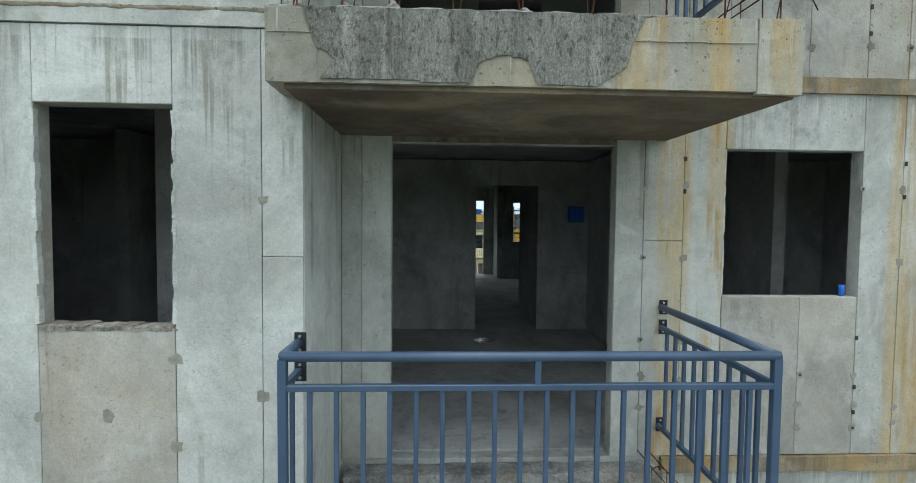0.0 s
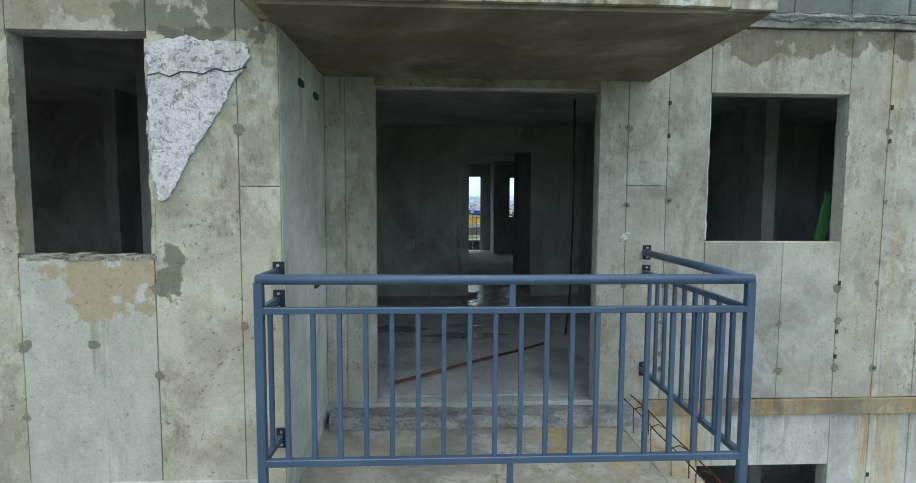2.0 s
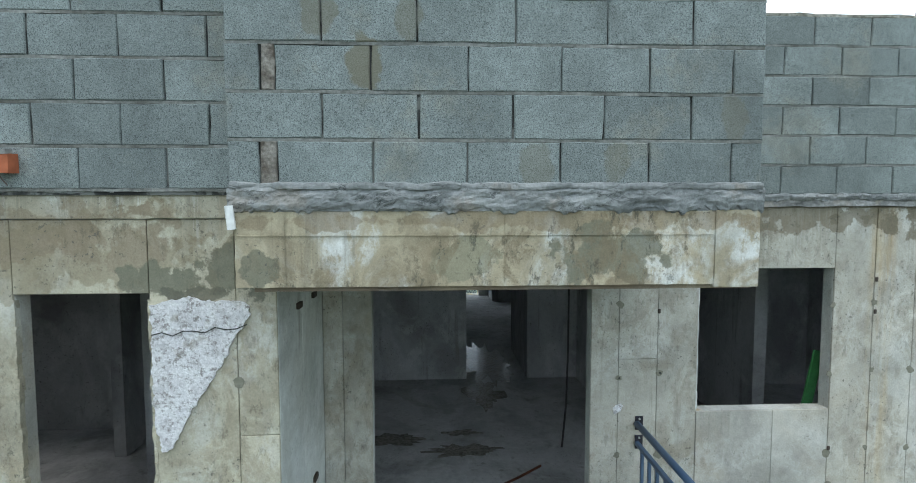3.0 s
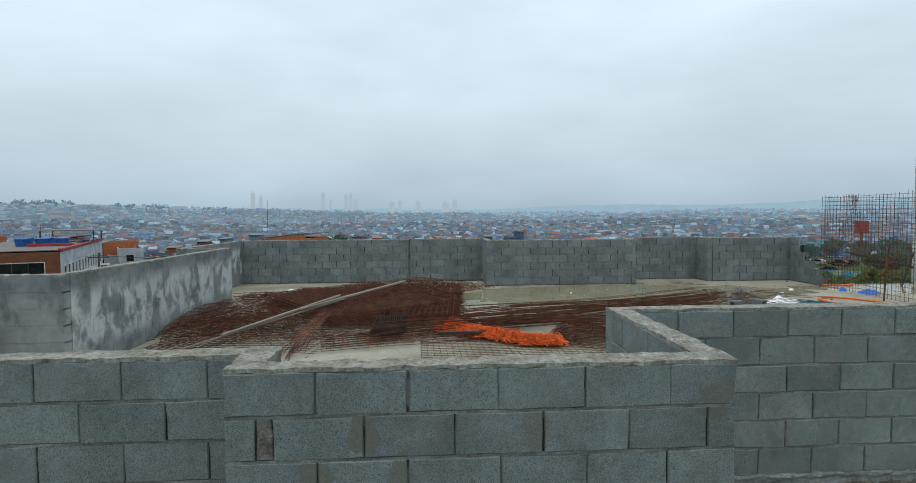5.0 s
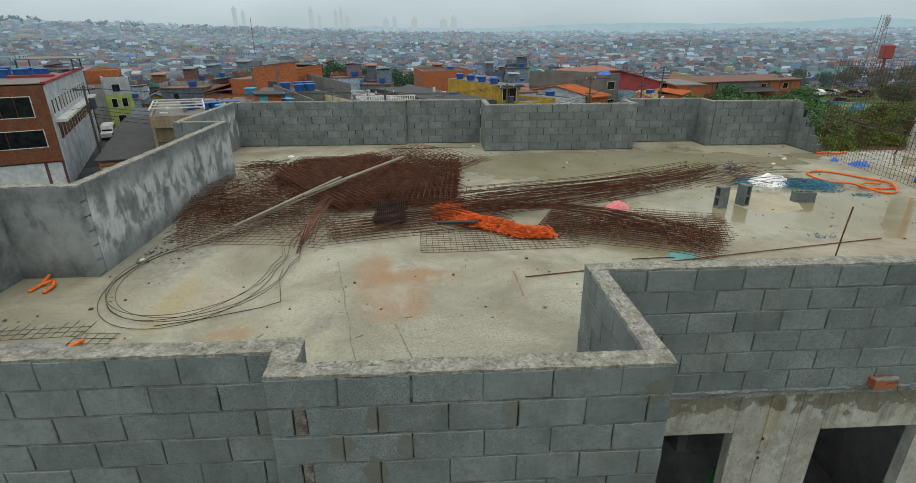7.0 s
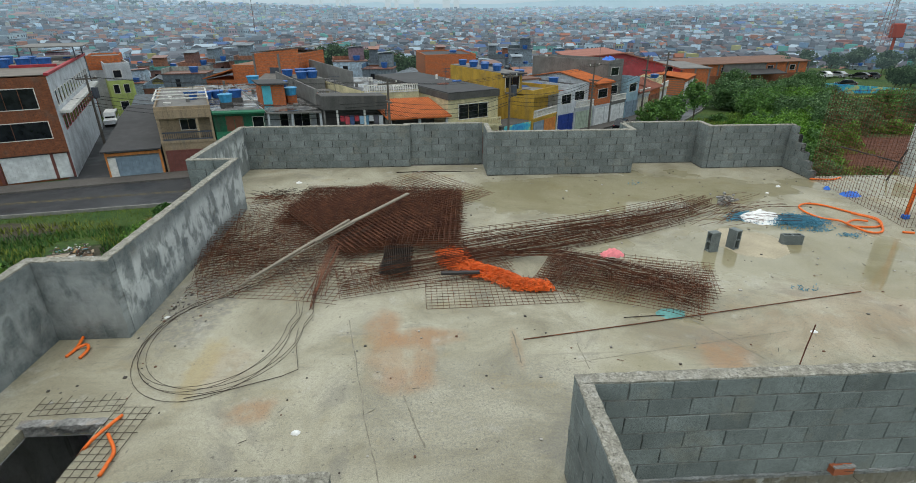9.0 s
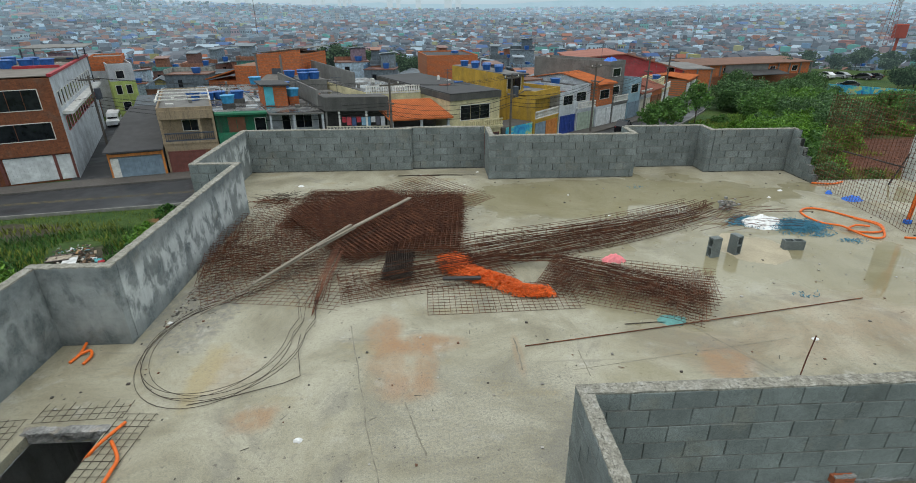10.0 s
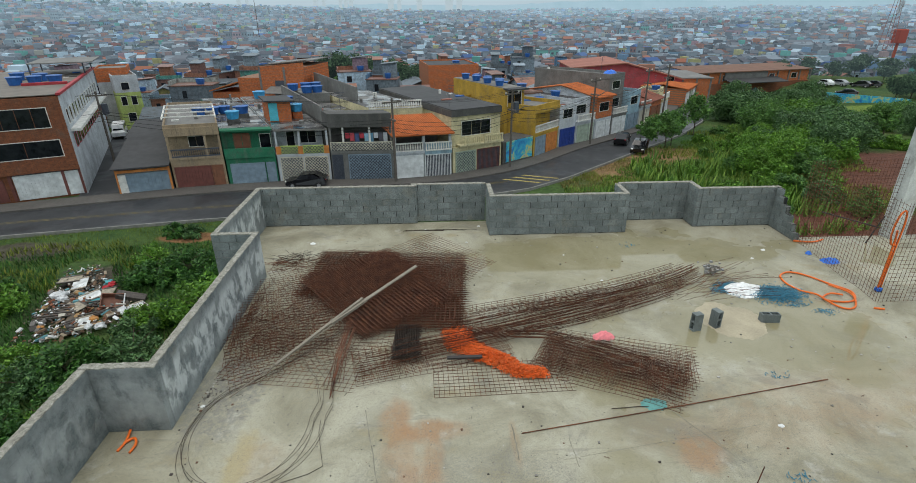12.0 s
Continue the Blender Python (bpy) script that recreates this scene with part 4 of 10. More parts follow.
thing("ceiling_0", plate(-0.138, -0.123, True), M_IN, "bare concrete ceiling under the roof slab", "ceiling", kind="structure")

# outer walls along the stepped outline
OUT = [((-5.3, 2.7), (-5.3, 6.4)), ((-5.3, 6.4), (-4.32, 6.4)), ((-4.32, 6.4), (-4.32, 11.5)), ((-5.3, 11.5), (-4.32, 11.5)), ((-5.3, 11.5), (-5.3, 15.05)),
       ((1.75, 13.98), (1.75, 15.05)), ((1.75, 13.98), (5.82, 13.98)), ((5.82, 13.98), (5.82, 14.88)), ((5.82, 14.88), (8.15, 14.88)), ((8.15, 14.24), (8.15, 14.88)),
       ((8.15, 14.24), (10.5, 14.24)), ((10.5, 13.2), (10.5, 14.24)), ((10.5, 13.2), (17.0, 13.2)), ((17.0, 3.7), (17.0, 13.2))]
# narrow unseen openings, added to let daylight into the left rooms
g = Geo()
for a, b, z0, z1 in pieces(2.77, 6.33, FOOT, -0.122, [(4.75, 5.05, -1.4 - STOREY * k, -0.45 - STOREY * k) for k in range(1, 4)]):
    g.box(-5.37, -5.23, a, b, z0, z1)
thing("wall_outer_1", g, M_WALL, "bare grey concrete side wall with unseen openings added for light", "wall", kind="structure")
for i, ((xa, ya), (xb, yb)) in enumerate(OUT):
    if i == 0:
        continue
    t = 0.07
    g = Geo()
    if i == 6:
        for a, b, z0, z1 in pieces(xa + t, xb - t, FOOT, -0.122, [down((2.09, 2.72, -1.62, -0.58), k) for k in range(4)]):
            g.box(a, b, ya - t, ya + t, z0, z1)
    else:
        g.box(min(xa, xb) - t, max(xa, xb) + (t if xa == xb else -t), min(ya, yb) - (t if ya == yb else -t), max(ya, yb) + (t if ya == yb else -t), FOOT, -0.122)
    thing("wall_outer_%d" % (i + 1), g, M_WALL, "bare grey concrete outer wall", "wall", kind="structure")
g = Geo()
for a, b, z0, z1 in pieces(-5.23, 1.68, FOOT, -0.122, [down((0.45, 1.40, -2.63, -0.50), k) for k in range(4)]):
    g.box(a, b, 14.98, 15.12, z0, z1)
thing("wall_back", g, M_WALL, "bare grey concrete back wall with a balcony door opening", "wall", kind="structure")
g = Geo().box(12.0, 17.0, Y_R + 0.014, Y_R + 0.105, FOOT, -0.125)
thing("wall_front_far", g, M_WALL, "bare grey concrete front wall", "wall", kind="structure")

for k in (0, 1):
    dz = -STOREY * k
    zf, zc = -STOREY + dz, -0.139 + dz
    g = Geo()
    for a, b, z0, z1 in pieces(-1.9, 2.37, zf, zc, [(0.585, 1.50, zf - 0.01, -0.50 + dz)]):
        g.box(a, b, 7.66, 7.80, z0, z1)
    g.box(2.25, 2.37, 5.2, 7.66, zf, zc)
    # gap at y 4.2 to 5.1 is added to pass light into the left room
    g.box(-1.9, -1.78, Y_R + 0.105, 4.2, zf, zc)
    g.box(-1.9, -1.78, 5.1, 7.66, zf, zc)
    g.box(-1.9, -1.78, 4.2, 5.1, -0.5 + dz, zc)
    g.box(1.50, 1.62, 7.80, 9.3, zf, zc)
    g.box(0.30, 0.42, 7.80, 12.0, zf, zc)
    g.box(2.37, 5.6, 7.2, 7.34, zf, zc)
    g.box(3.62, 3.76, 5.5, 7.2, zf, zc)
    g.box(5.5, 5.62, Y_R + 0.105, 7.2, zf, zc)
    g.box(-5.1, -1.9, 6.1, 6.22, zf, zc)
    # partition left open between these two pieces, also added to pass light
    g.box(-3.2, -3.08, 2.75, 3.4, zf, zc)
    g.box(-3.2, -3.08, 5.4, 6.1, zf, zc)
    thing("wall_inner_%d" % (k + 1), g, M_IN, "bare concrete partition walls of an unfinished flat", "wall", kind="structure")
# rail of the balcony on the far side, seen through the flat
far_rail = base("far_balcony_railing", None, "dark steel railing of the far balcony", "railing")
part("handrail", Geo().tube([(0.2, 15.6, -1.58), (2.2, 15.6, -1.58)], 0.025, 6), M_RAIL, far_rail)
part("bottom_rail", Geo().tube([(0.2, 15.6, -2.4), (2.2, 15.6, -2.4)], 0.02, 4), M_RAIL, far_rail)
for i in range(15):
    part("baluster", Geo().tube([(0.3 + 0.13 * i, 15.6, -2.4), (0.3 + 0.13 * i, 15.6, -1.58)], 0.011, 4), M_RAIL, far_rail)
thing("far_balcony_slab", Geo().rough(0.0, 1.66, 15.12, 15.7, -2.95, -2.68, 0.1, 0.006), M_SLAB, "concrete balcony slab on the far side", "balcony")

# ---- things on the lower floors ----
thing("hanging_conduit", Geo().tube([(1.56, 5.55, -0.145), (1.57, 5.55, -0.9), (1.565, 5.54, -1.6), (1.54, 5.50, -2.2), (1.48, 5.41, -2.60), (1.46, 5.38, -2.66)], 0.011, 6), M_DARKBOARD,
              "black corrugated conduit hanging from the ceiling to the floor", "conduit")
plank_g = thing("green_plank", Geo().rough(-0.035, 0.035, -0.012, 0.012, 0, 1.5, 0.08, 0.002), M_GREENPL, "green painted timber plank leaning inside the window", "plank")
plank_g.matrix_world = pose(2.775, 3.82, -2.625, 1.5, 9.5, 0)
thing("floor_bar", Geo().tube([(-0.25, 3.85, -2.60), (0.3, 4.3, -2.60), (0.9, 4.75, -2.605), (1.15, 4.95, -2.60)], 0.012, 5), M_REBAR, "rusty bar lying on the flat's floor", "rebar")
for k, (x, y, rx, ry) in enumerate(((-0.36, 5.66, 0.30, 0.14), (0.42, 5.36, 0.36, 0.14), (0.78, 7.0, 0.24, 0.5), (0.95, 8.5, 0.35, 1.0), (0.42, 5.8, 0.2, 0.07))):
    thing("puddle", Geo().disc((x, y, -STOREY), 1.0, 2, 0.004, 34, 0.35, k), M_PUDDLE, "dark shallow puddle on the bare floor", "puddle", "puddles indoors").data.transform(
        Matrix.Translation((x, y, 0)) @ Matrix.Diagonal((rx, ry, 1, 1)) @ Matrix.Translation((-x, -y, 0)))
thing("puddle", Geo().disc((0.68, 6.95, -2 * STOREY), 0.16, 2, 0.004, 18, 0.15, 9), M_PUDDLE, "dark shallow puddle on the bare floor", "puddle", "puddles indoors")
thing("blue_box", Geo().bevel(1.94, 2.17, 7.60, 7.66, -3.66, -3.43, 0.01), M_BLUEPL, "blue plastic electrical box on the bare wall", "box")
thing("blue_pot", Geo().tube([(2.868, Y_R + 0.06, WIN_R[2] - STOREY), (2.868, Y_R + 0.06, WIN_R[2] - STOREY + 0.05), (2.868, Y_R + 0.06, WIN_R[2] - STOREY + 0.08)], [0.017, 0.021, 0.019], 12), M_BLUEPL, "small blue plastic pot standing on a window sill", "pot", smooth=True)
thing("balcony_sill", Geo().rough(-0.60, 1.5, 3.38, 3.545, -2.74, -2.655, 0.05, 0.012, 9, 1), M_MORTAR, "rough mortar sill under the balcony door", "sill", "sills")
thing("balcony_sill", Geo().rough(-0.60, 1.5, 3.38, 3.545, -2.74 - STOREY, -2.655 - STOREY, 0.05, 0.012, 9, 2), M_MORTAR, "rough mortar sill under the balcony door", "sill", "sills")

# ---- roof parapets of grey concrete blocks ----
H, L, T = 0.20, 0.40, 0.14
BLOCKS = {}


def worn_block(length, seed):
    """A block with a slightly crooked, chipped outline; both faces are chamfered."""
    r, g, h = random.Random(seed), Geo(), H - 0.011
    n = 4 if length > 0.2 else 1
    edge = [(length * i / n, 0.0) for i in range(n)] + [(length, 0.0), (length, h * 0.5)] + [(length * (n - i) / n, h) for i in range(n)] + [(0.0, h), (0.0, h * 0.5)]
    cx, cz, k = length / 2, h / 2, len(edge)
    edge = [(x + r.gauss(0, 0.0018) + math.copysign(r.uniform(0, 0.003), cx - x), z + r.gauss(0, 0.0016)) for x, z in edge]
    for y, q in ((0.0, 0.005), (0.006, 0.0), (T - 0.006, 0.0), (T, 0.005)):
        g.v += [(x + math.copysign(q, cx - x), y, z + math.copysign(q, cz - z)) for x, z in edge]
    g.f += [tuple(range(k)), tuple(range(3 * k, 4 * k))]
    for row in range(3):
        for i in range(k):
            j = (i + 1) % k
            g.f.append((row * k + i, row * k + j, row * k + k + j, row * k + k + i))
    return g


def block_mesh(length, mat, form=0):
    key = round(length, 2), mat.name, form
    if key not in BLOCKS:
        BLOCKS[key] = worn_block(length, form + 10 * len(BLOCKS)).data("concrete_block")
        BLOCKS[key].materials.append(mat)
    return BLOCKS[key]


def parapet(label, start, angle, length, courses=6, z=0.03, pick=True, mat=None, seed=0, offset=0.0, steps=False, top=True, joints=()):
    """A block wall: its first corner, its direction in degrees, and its length. Its thickness lies to the left of the direction.
    joints: the upright joints of odd and even courses, where they are not evenly spaced."""
    m = pose(start[0], start[1], z, 0, 0, angle)
    wall = base("parapet_wall", m, label, "block wall", "roof parapet walls")
    r = random.Random(seed)
    core, beds = Geo(), Geo()
    joined = Geo()
    for c in range(courses):
        end = length - (0.21 * c if steps else 0)
        d = 0.003 if mat in SMEARED else 0.012
        core.box(d, end - d, d, T - d, c * H - (0.0 if c else 0.03), (c + 1) * H - 0.002)
        e = 0.0005 if mat in SMEARED else 0.006
        if pick:
            beds.rough(0.003, end - 0.003, 0.0025, T - 0.0025, c * H - 0.013, c * H + 0.001, 0.03, 0.0032, 30, seed + c)
        else:
            beds.box(0.003, end - 0.003, e, T - e, c * H - 0.013, c * H + 0.001)
        u = -((offset + 0.2 * (c % 2)) % L)
        cuts = [0.0]
        while u < end - 0.02:
            u += L
            cuts.append(min(u, end))
        if joints:
            cuts = [0.0, *(q + r.uniform(-0.006, 0.006) for q in joints[c % 2]), end]
        for a, b in zip(cuts, cuts[1:]):
            if b - a > 0.03:
                j = r.uniform(-0.0025, 0.0025)
                if pick:
                    bm_ = M_FILL if b - a < 0.1 and joints else mat or M_BLOCK
                    ob = part("concrete_block", block_mesh(b - a - 0.003, bm_, r.randrange(4)), bm_, wall)
                    ob.location = (a + 0.0015 + r.uniform(-0.002, 0.002), j, c * H + r.uniform(-0.0015, 0.0015))
                    ob.rotation_euler = (0, r.uniform(-0.004, 0.004), r.uniform(-0.004, 0.004))
                else:
                    jj, gap = r.uniform(-0.003, 0.003), r.uniform(0.002, 0.006) if mat in SMEARED else 0.008
                    joined.bevel(a + gap + jj, b - gap + jj, j, T + j, c * H, c * H + H - 0.012, 0.0035)
    part("mortar_core", core, mat if mat in SMEARED else M_JOINT, wall)
    part("bed_joints", beds, mat if mat in SMEARED else M_BED, wall)
    if not pick:
        ob = part("concrete_blocks", joined, mat or M_BLOCK_J, wall)
        tagged(ob, kind="stuff")
    if top:
        h = courses * H
        part("top_mortar", Geo().rough(0.0, length, 0.002, T - 0.002, h - 0.012, h + 0.008, 0.03, 0.009, 14, seed), M_TOP, wall)
    return wall


PL = "unrendered grey concrete block parapet, mortar spread along its top"
bay = parapet(PL + ", above the balcony", (-0.75, 2.27), 0, 2.30, seed=1, joints=((0.14, 0.205, 0.605, 1.01, 1.41, 1.795, 2.16), (0.40, 0.80, 1.205, 1.60, 1.98)))
parapet(PL, (LEFT_X, 2.52), 0, 4.55, seed=2, offset=0.22)
jog = base("parapet_corner", None, "mortared block corner where two parapets meet", "block wall")
part("corner_block", Geo().rough(-0.75, -0.61, 2.412, 2.66, 0.03, 1.225, 0.06, 0.004, 9, 3), M_BLOCK_J, jog)
part("corner_mortar", Geo().rough(-0.76, -0.60, 2.40, 2.67, 1.2, 1.24, 0.03, 0.014, 14, 5), M_TOP, jog)
parapet(PL + ", beside the balcony", (1.55, 2.412), 90, 1.09, seed=3, offset=0.1)
parapet(PL, (1.412, 3.505), 0, 10.5, seed=4, offset=0.13, mat=M_BLOCK_L)
parapet("grey block parapet smeared with pale mortar", (-5.16, 2.665), 90, 3.66, pick=False, mat=M_BLOCK_V, seed=5)
parapet("grey block parapet thinly smeared with mortar", (-5.298, 6.33), 0, 1.118, pick=False, mat=M_BLOCK_V, seed=6)
parapet("grey block parapet smeared with pale mortar", (-4.18, 6.475), 90, 5.1, pick=False, mat=M_BLOCK_W, seed=7)
parapet(PL, (-5.3, 11.44), 0, 0.975, pick=False, seed=8)
parapet("grey block parapet smeared with pale mortar", (-5.16, 11.585), 90, 3.36, pick=False, mat=M_BLOCK_W, seed=9)
parapet(PL, (-5.3, 14.95), 0, 4.85, pick=False, seed=10)
parapet(PL, (-0.62, 15.093), 0, 2.315, pick=False, seed=11)
parapet(PL, (1.84, 14.01), 90, 1.07, pick=False, seed=12)
parapet(PL, (1.70, 13.865), 0, 4.12, pick=False, seed=13)
parapet(PL, (5.82, 14.01), 90, 0.82, pick=False, seed=14)
parapet(PL, (5.82, 14.83), 0, 2.34, pick=False, seed=15)
parapet(PL, (8.16, 14.18), 90, 0.65, pick=False, seed=16)
parapet(PL, (8.165, 14.18), 0, 2.40, pick=False, seed=17)
parapet("grey block wall end left stepped and unfinished", (10.42, 14.17), -90, 1.25, pick=False, seed=18, steps=True, top=False)
# mortar bed squeezed out under the bay, and ragged mortar under the other fronts
def mortar_line(x0, x1, y, z0, z1, deep, seed, step=0.007, rows=10):
    """One long band of squeezed-out, smeared mortar."""
    g, n = Geo(), int((x1 - x0) / step)

    def nz(a, b, c):
        return noise.noise(Vector((a, b, c + seed)))

    for i in range(n + 1):
        x = x0 + (x1 - x0) * i / n
        top = z1 + 0.22 * (z1 - z0) * nz(x * 9, 0, 1) + 0.12 * (z1 - z0) * nz(x * 38, 0, 2)
        bot = z0 + 0.25 * (z1 - z0) * nz(x * 8, 0, 3) + 0.16 * (z1 - z0) * nz(x * 42, 0, 4)
        for k in range(rows):
            t = k / (rows - 1)
            z = bot + (top - bot) * t
            if k in (0, rows - 1):
                b = -0.02
            else:
                b = deep * (0.35 + 0.5 * math.sin(math.pi * t)) + deep * (0.6 * nz(x * 9, z * 30, 5) + 0.35 * nz(x * 22, z * 60, 6) + 0.08 * nz(x * 90, z * 150, 7))
            g.v.append((x, y - b, z))
    for i in range(n):
        for k in range(rows - 1):
            a = i * rows + k
            g.f.append((a, a + rows, a + rows + 1, a + 1))
    return g


bed = base("mortar_bed", None, "thick ragged mortar bed squeezed out under the blocks", "mortar")
part("bed", Geo().rough(-0.75, 1.56, 2.272, 2.41, -0.075, 0.030, 0.03, 0.003, 17, 4), M_SQUEEZE, bed)
part("squeezed_mortar", mortar_line(-0.75, 1.56, 2.272, -0.078, 0.036, 0.022, 3, 0.006, 14), M_SQUEEZE, bed)
part("mortar_lip", mortar_line(-0.74, 1.55, 2.262, 0.012, 0.050, 0.012, 8, 0.006, 7), M_SQUEEZE, bed)
ledge = base("mortar_bed", None, "ragged mortar line under the side parapet", "mortar")
part("squeezed_mortar", mortar_line(1.56, 11.8, 3.520, -0.022, 0.042, 0.022, 5, 0.009, 8), M_SQUEEZE, ledge)
for z in (-2.745, -2.745 - STOREY):
    ledge = base("mortar_bed", None, "broken mortar crumbs along the balcony slab edge", "mortar")
    part("squeezed_mortar", mortar_line(LEFT_X, -0.74, Y_L - 0.008, z + 0.068, z + 0.098, 0.009, 11 + int(z), 0.01, 6), M_LEDGE, ledge)
    part("squeezed_mortar", mortar_line(-0.72, 1.0, 2.30, z - 0.016, z + 0.016, 0.026, 7 + int(z), 0.006, 7), M_MORTAR, ledge)
thing("mortar_bed", mortar_line(LEFT_X, -0.76, 2.545, 0.006, 0.036, 0.016, 6, 0.008, 7), M_SQUEEZE, "ragged mortar line under the blocks", "mortar")
for n, (x, y, w) in enumerate(((-1.90, 2.46, 0.24), (4.15, 3.44, 0.22), (1.62, 3.42, 0.2))):
    bit = base("clay_brick", pose(x, y, 0.10 if n == 0 else 0.035, 0, 0, 3 * n), "broken red clay brick set in the wall's foot", "brick", "clay bricks")
    part("brick", Geo().rough(-w / 2, w / 2, 0, 0.12, 0, 0.085, 0.03, 0.004, 15, n), M_CLAY, bit)
    part("brick_mortar", Geo().rough(-w / 2, w / 2, -0.004, 0.03, 0.083, 0.105, 0.025, 0.008, 20, n), M_MORTAR, bit)
    part("tie_wire", Geo().tube([(0.0, 0.0, 0.05), (0.05, -0.05, 0.10), (0.09, -0.03, 0.0), (0.16, -0.06, -0.06)], 0.003, 4), M_WIRE, bit)
thing("white_tube", Geo().tube([(-0.735, 2.262, -0.15), (-0.742, 2.255, -0.05)], 0.018, 8), M_WHITECLOTH, "short white plastic tube stuck in the joint", "tube")
thing("tie_bar", Geo().tube([(2.0, 3.49, 0.0), (2.06, 3.43, -0.05), (2.12, 3.40, -0.12)], 0.004, 5), M_WIRE, "bent dark tie wire under the parapet", "wire")
thing("standing_bar", Geo().tube([(3.53, 3.66, 1.2), (3.545, 3.665, 1.42), (3.57, 3.67, 1.66)], 0.006, 6), M_REBAR, "rusty steel bar standing in the parapet top", "rebar")

# ---- reinforcement on the roof ----
def sheet(name, w, h, step, place, r=0.0042, seg=6, label="", keep=1.0, seed=0):
    """Welded mesh of w by h metres, bent by place(u, v) -> (x, y, z)."""
    g, rn = Geo(), random.Random(seed)
    for i in range(int(w / step) + 1):
        if rn.random() <= keep:
            e = rn.uniform(-0.05, 0.05)
            g.tube([place(i * step, (h + e) * j / seg) for j in range(seg + 1)], r, 3, False)
    for i in range(int(h / step) + 1):
        if rn.random() <= keep:
            e = rn.uniform(-0.05, 0.05)
            g.tube([place((w + e) * j / seg, i * step) for j in range(seg + 1)], r, 3, False)
    return g


def flat(cx, cy, z, angle, w, h, sag=0.05, seed=0.0, lift=(0, 0)):
    ca, sa = math.cos(radians(angle)), math.sin(radians(angle))

    def place(u, v):
        a, b = u - w / 2, v - h / 2
        n = noise.noise(Vector((u * 0.7 + seed, v * 0.7, seed))) * sag
        return cx + a * ca - b * sa, cy + a * sa + b * ca, max(0.006, z + n + lift[0] * a + lift[1] * b)

    return place


pile = base("steel_mesh_pile", None, "stack of rusty welded steel mesh sheets lying on the wet roof", "steel mesh")
r = random.Random(12)
for i in range(9):
    w, h = 2.4, 3.2
    g = sheet("mesh_sheet", w, h, 0.10, flat(-0.38 + r.uniform(-0.06, 0.06), 10.5 + r.uniform(-0.1, 0.1), 0.08 + 0.022 * i, -4 + r.uniform(-1.5, 1.5), w, h, 0.03, i * 0.02, (0.01, 0.015)), 0.0042, seed=i)
    part("mesh_sheet", g, M_REBAR, pile)
for i in range(10):
    w, h = 2.45, 3.0
    g = sheet("mesh_sheet", w, h, 0.10, flat(-1.25 + r.uniform(-0.07, 0.07), 10.45 + r.uniform(-0.1, 0.1), 0.10 + 0.024 * i, 36 + r.uniform(-2, 2), w, h, 0.03, 4 + i * 0.02, (0.01, 0.02)), 0.0042, seed=20 + i)
    part("mesh_sheet", g, M_REBAR, pile)
for i, (cx, cy, a, w, h, z) in enumerate(((-2.1, 11.6, 8, 2.6, 2.3, 0.12), (-2.4, 11.0, 30, 2.45, 2.8, 0.16), (-0.1, 11.7, 40, 2.4, 2.6, 0.32), (-2.9, 9.6, 18, 2.4, 2.6, 0.10),
                                         (0.1, 11.4, -36, 2.4, 1.7, 0.34), (-1.9, 9.3, -6, 2.6, 2.2, 0.14), (-1.0, 9.4, 5, 3.0, 1.2, 0.20))):
    g = sheet("mesh_sheet", w, h, 0.11, flat(cx, cy, z, a, w, h, 0.08, 30 + i), seed=40 + i)
    part("mesh_sheet", g, M_REBAR, pile)
for i in range(6):
    w, h = 2.0, 2.35
    g = sheet("mesh_sheet", w, h, 0.10, flat(-2.0 + r.uniform(-0.12, 0.12), 11.45 + r.uniform(-0.12, 0.12), 0.09 + 0.02 * i, -6 + r.uniform(-4, 4), w, h, 0.04, 70 + i, (0.01, 0.015)), 0.0042, seed=80 + i)
    part("mesh_sheet", g, M_REBAR, pile)
for n, (a, b, wd) in enumerate((((-2.90, 7.70, 0.16), (-1.50, 9.58, 0.44), 0.030), ((-2.05, 8.80, 0.33), (-0.37, 10.90, 0.52), 0.040))):
    a, b = Vector(a), Vector(b)
    q = part("plank", Geo().rough(0, (b - a).length, -wd, wd, 0, 0.028, 0.09, 0.003, 6, 2 + n), M_PLANK, pile, "long weathered timber plank")
    q.matrix_basis = pose(*a, 0, -math.degrees(math.asin((b - a).z / (b - a).length)), math.degrees(math.atan2(b.y - a.y, b.x - a.x)))
part("pole", Geo().tube([(-3.5, 7.0, 0.05), (-2.6, 8.1, 0.20), (-1.4, 9.55, 0.40)], 0.014, 5), M_PLANK, pile, "thin weathered pole")

low = base("loose_mesh_sheet", None, "rusty welded mesh sheets lying bent and flat on the wet slab", "steel mesh", "loose mesh")
part("mesh_sheet", sheet("mesh_sheet", 2.3, 2.5, 0.105, flat(-3.0, 8.75, 0.07, 24, 2.3, 2.5, 0.10, 3), seed=3), M_REBAR, low)
part("mesh_sheet", sheet("mesh_sheet", 2.6, 1.5, 0.105, flat(-2.5, 8.0, 0.05, -12, 2.6, 1.5, 0.05, 5), seed=4), M_REBAR, low)
part("mesh_sheet", sheet("mesh_sheet", 2.0, 3.4, 0.105, flat(-3.3, 9.6, 0.14, 14, 2.0, 3.4, 0.12, 6, (-0.05, 0.02)), seed=5), M_REBAR, low)
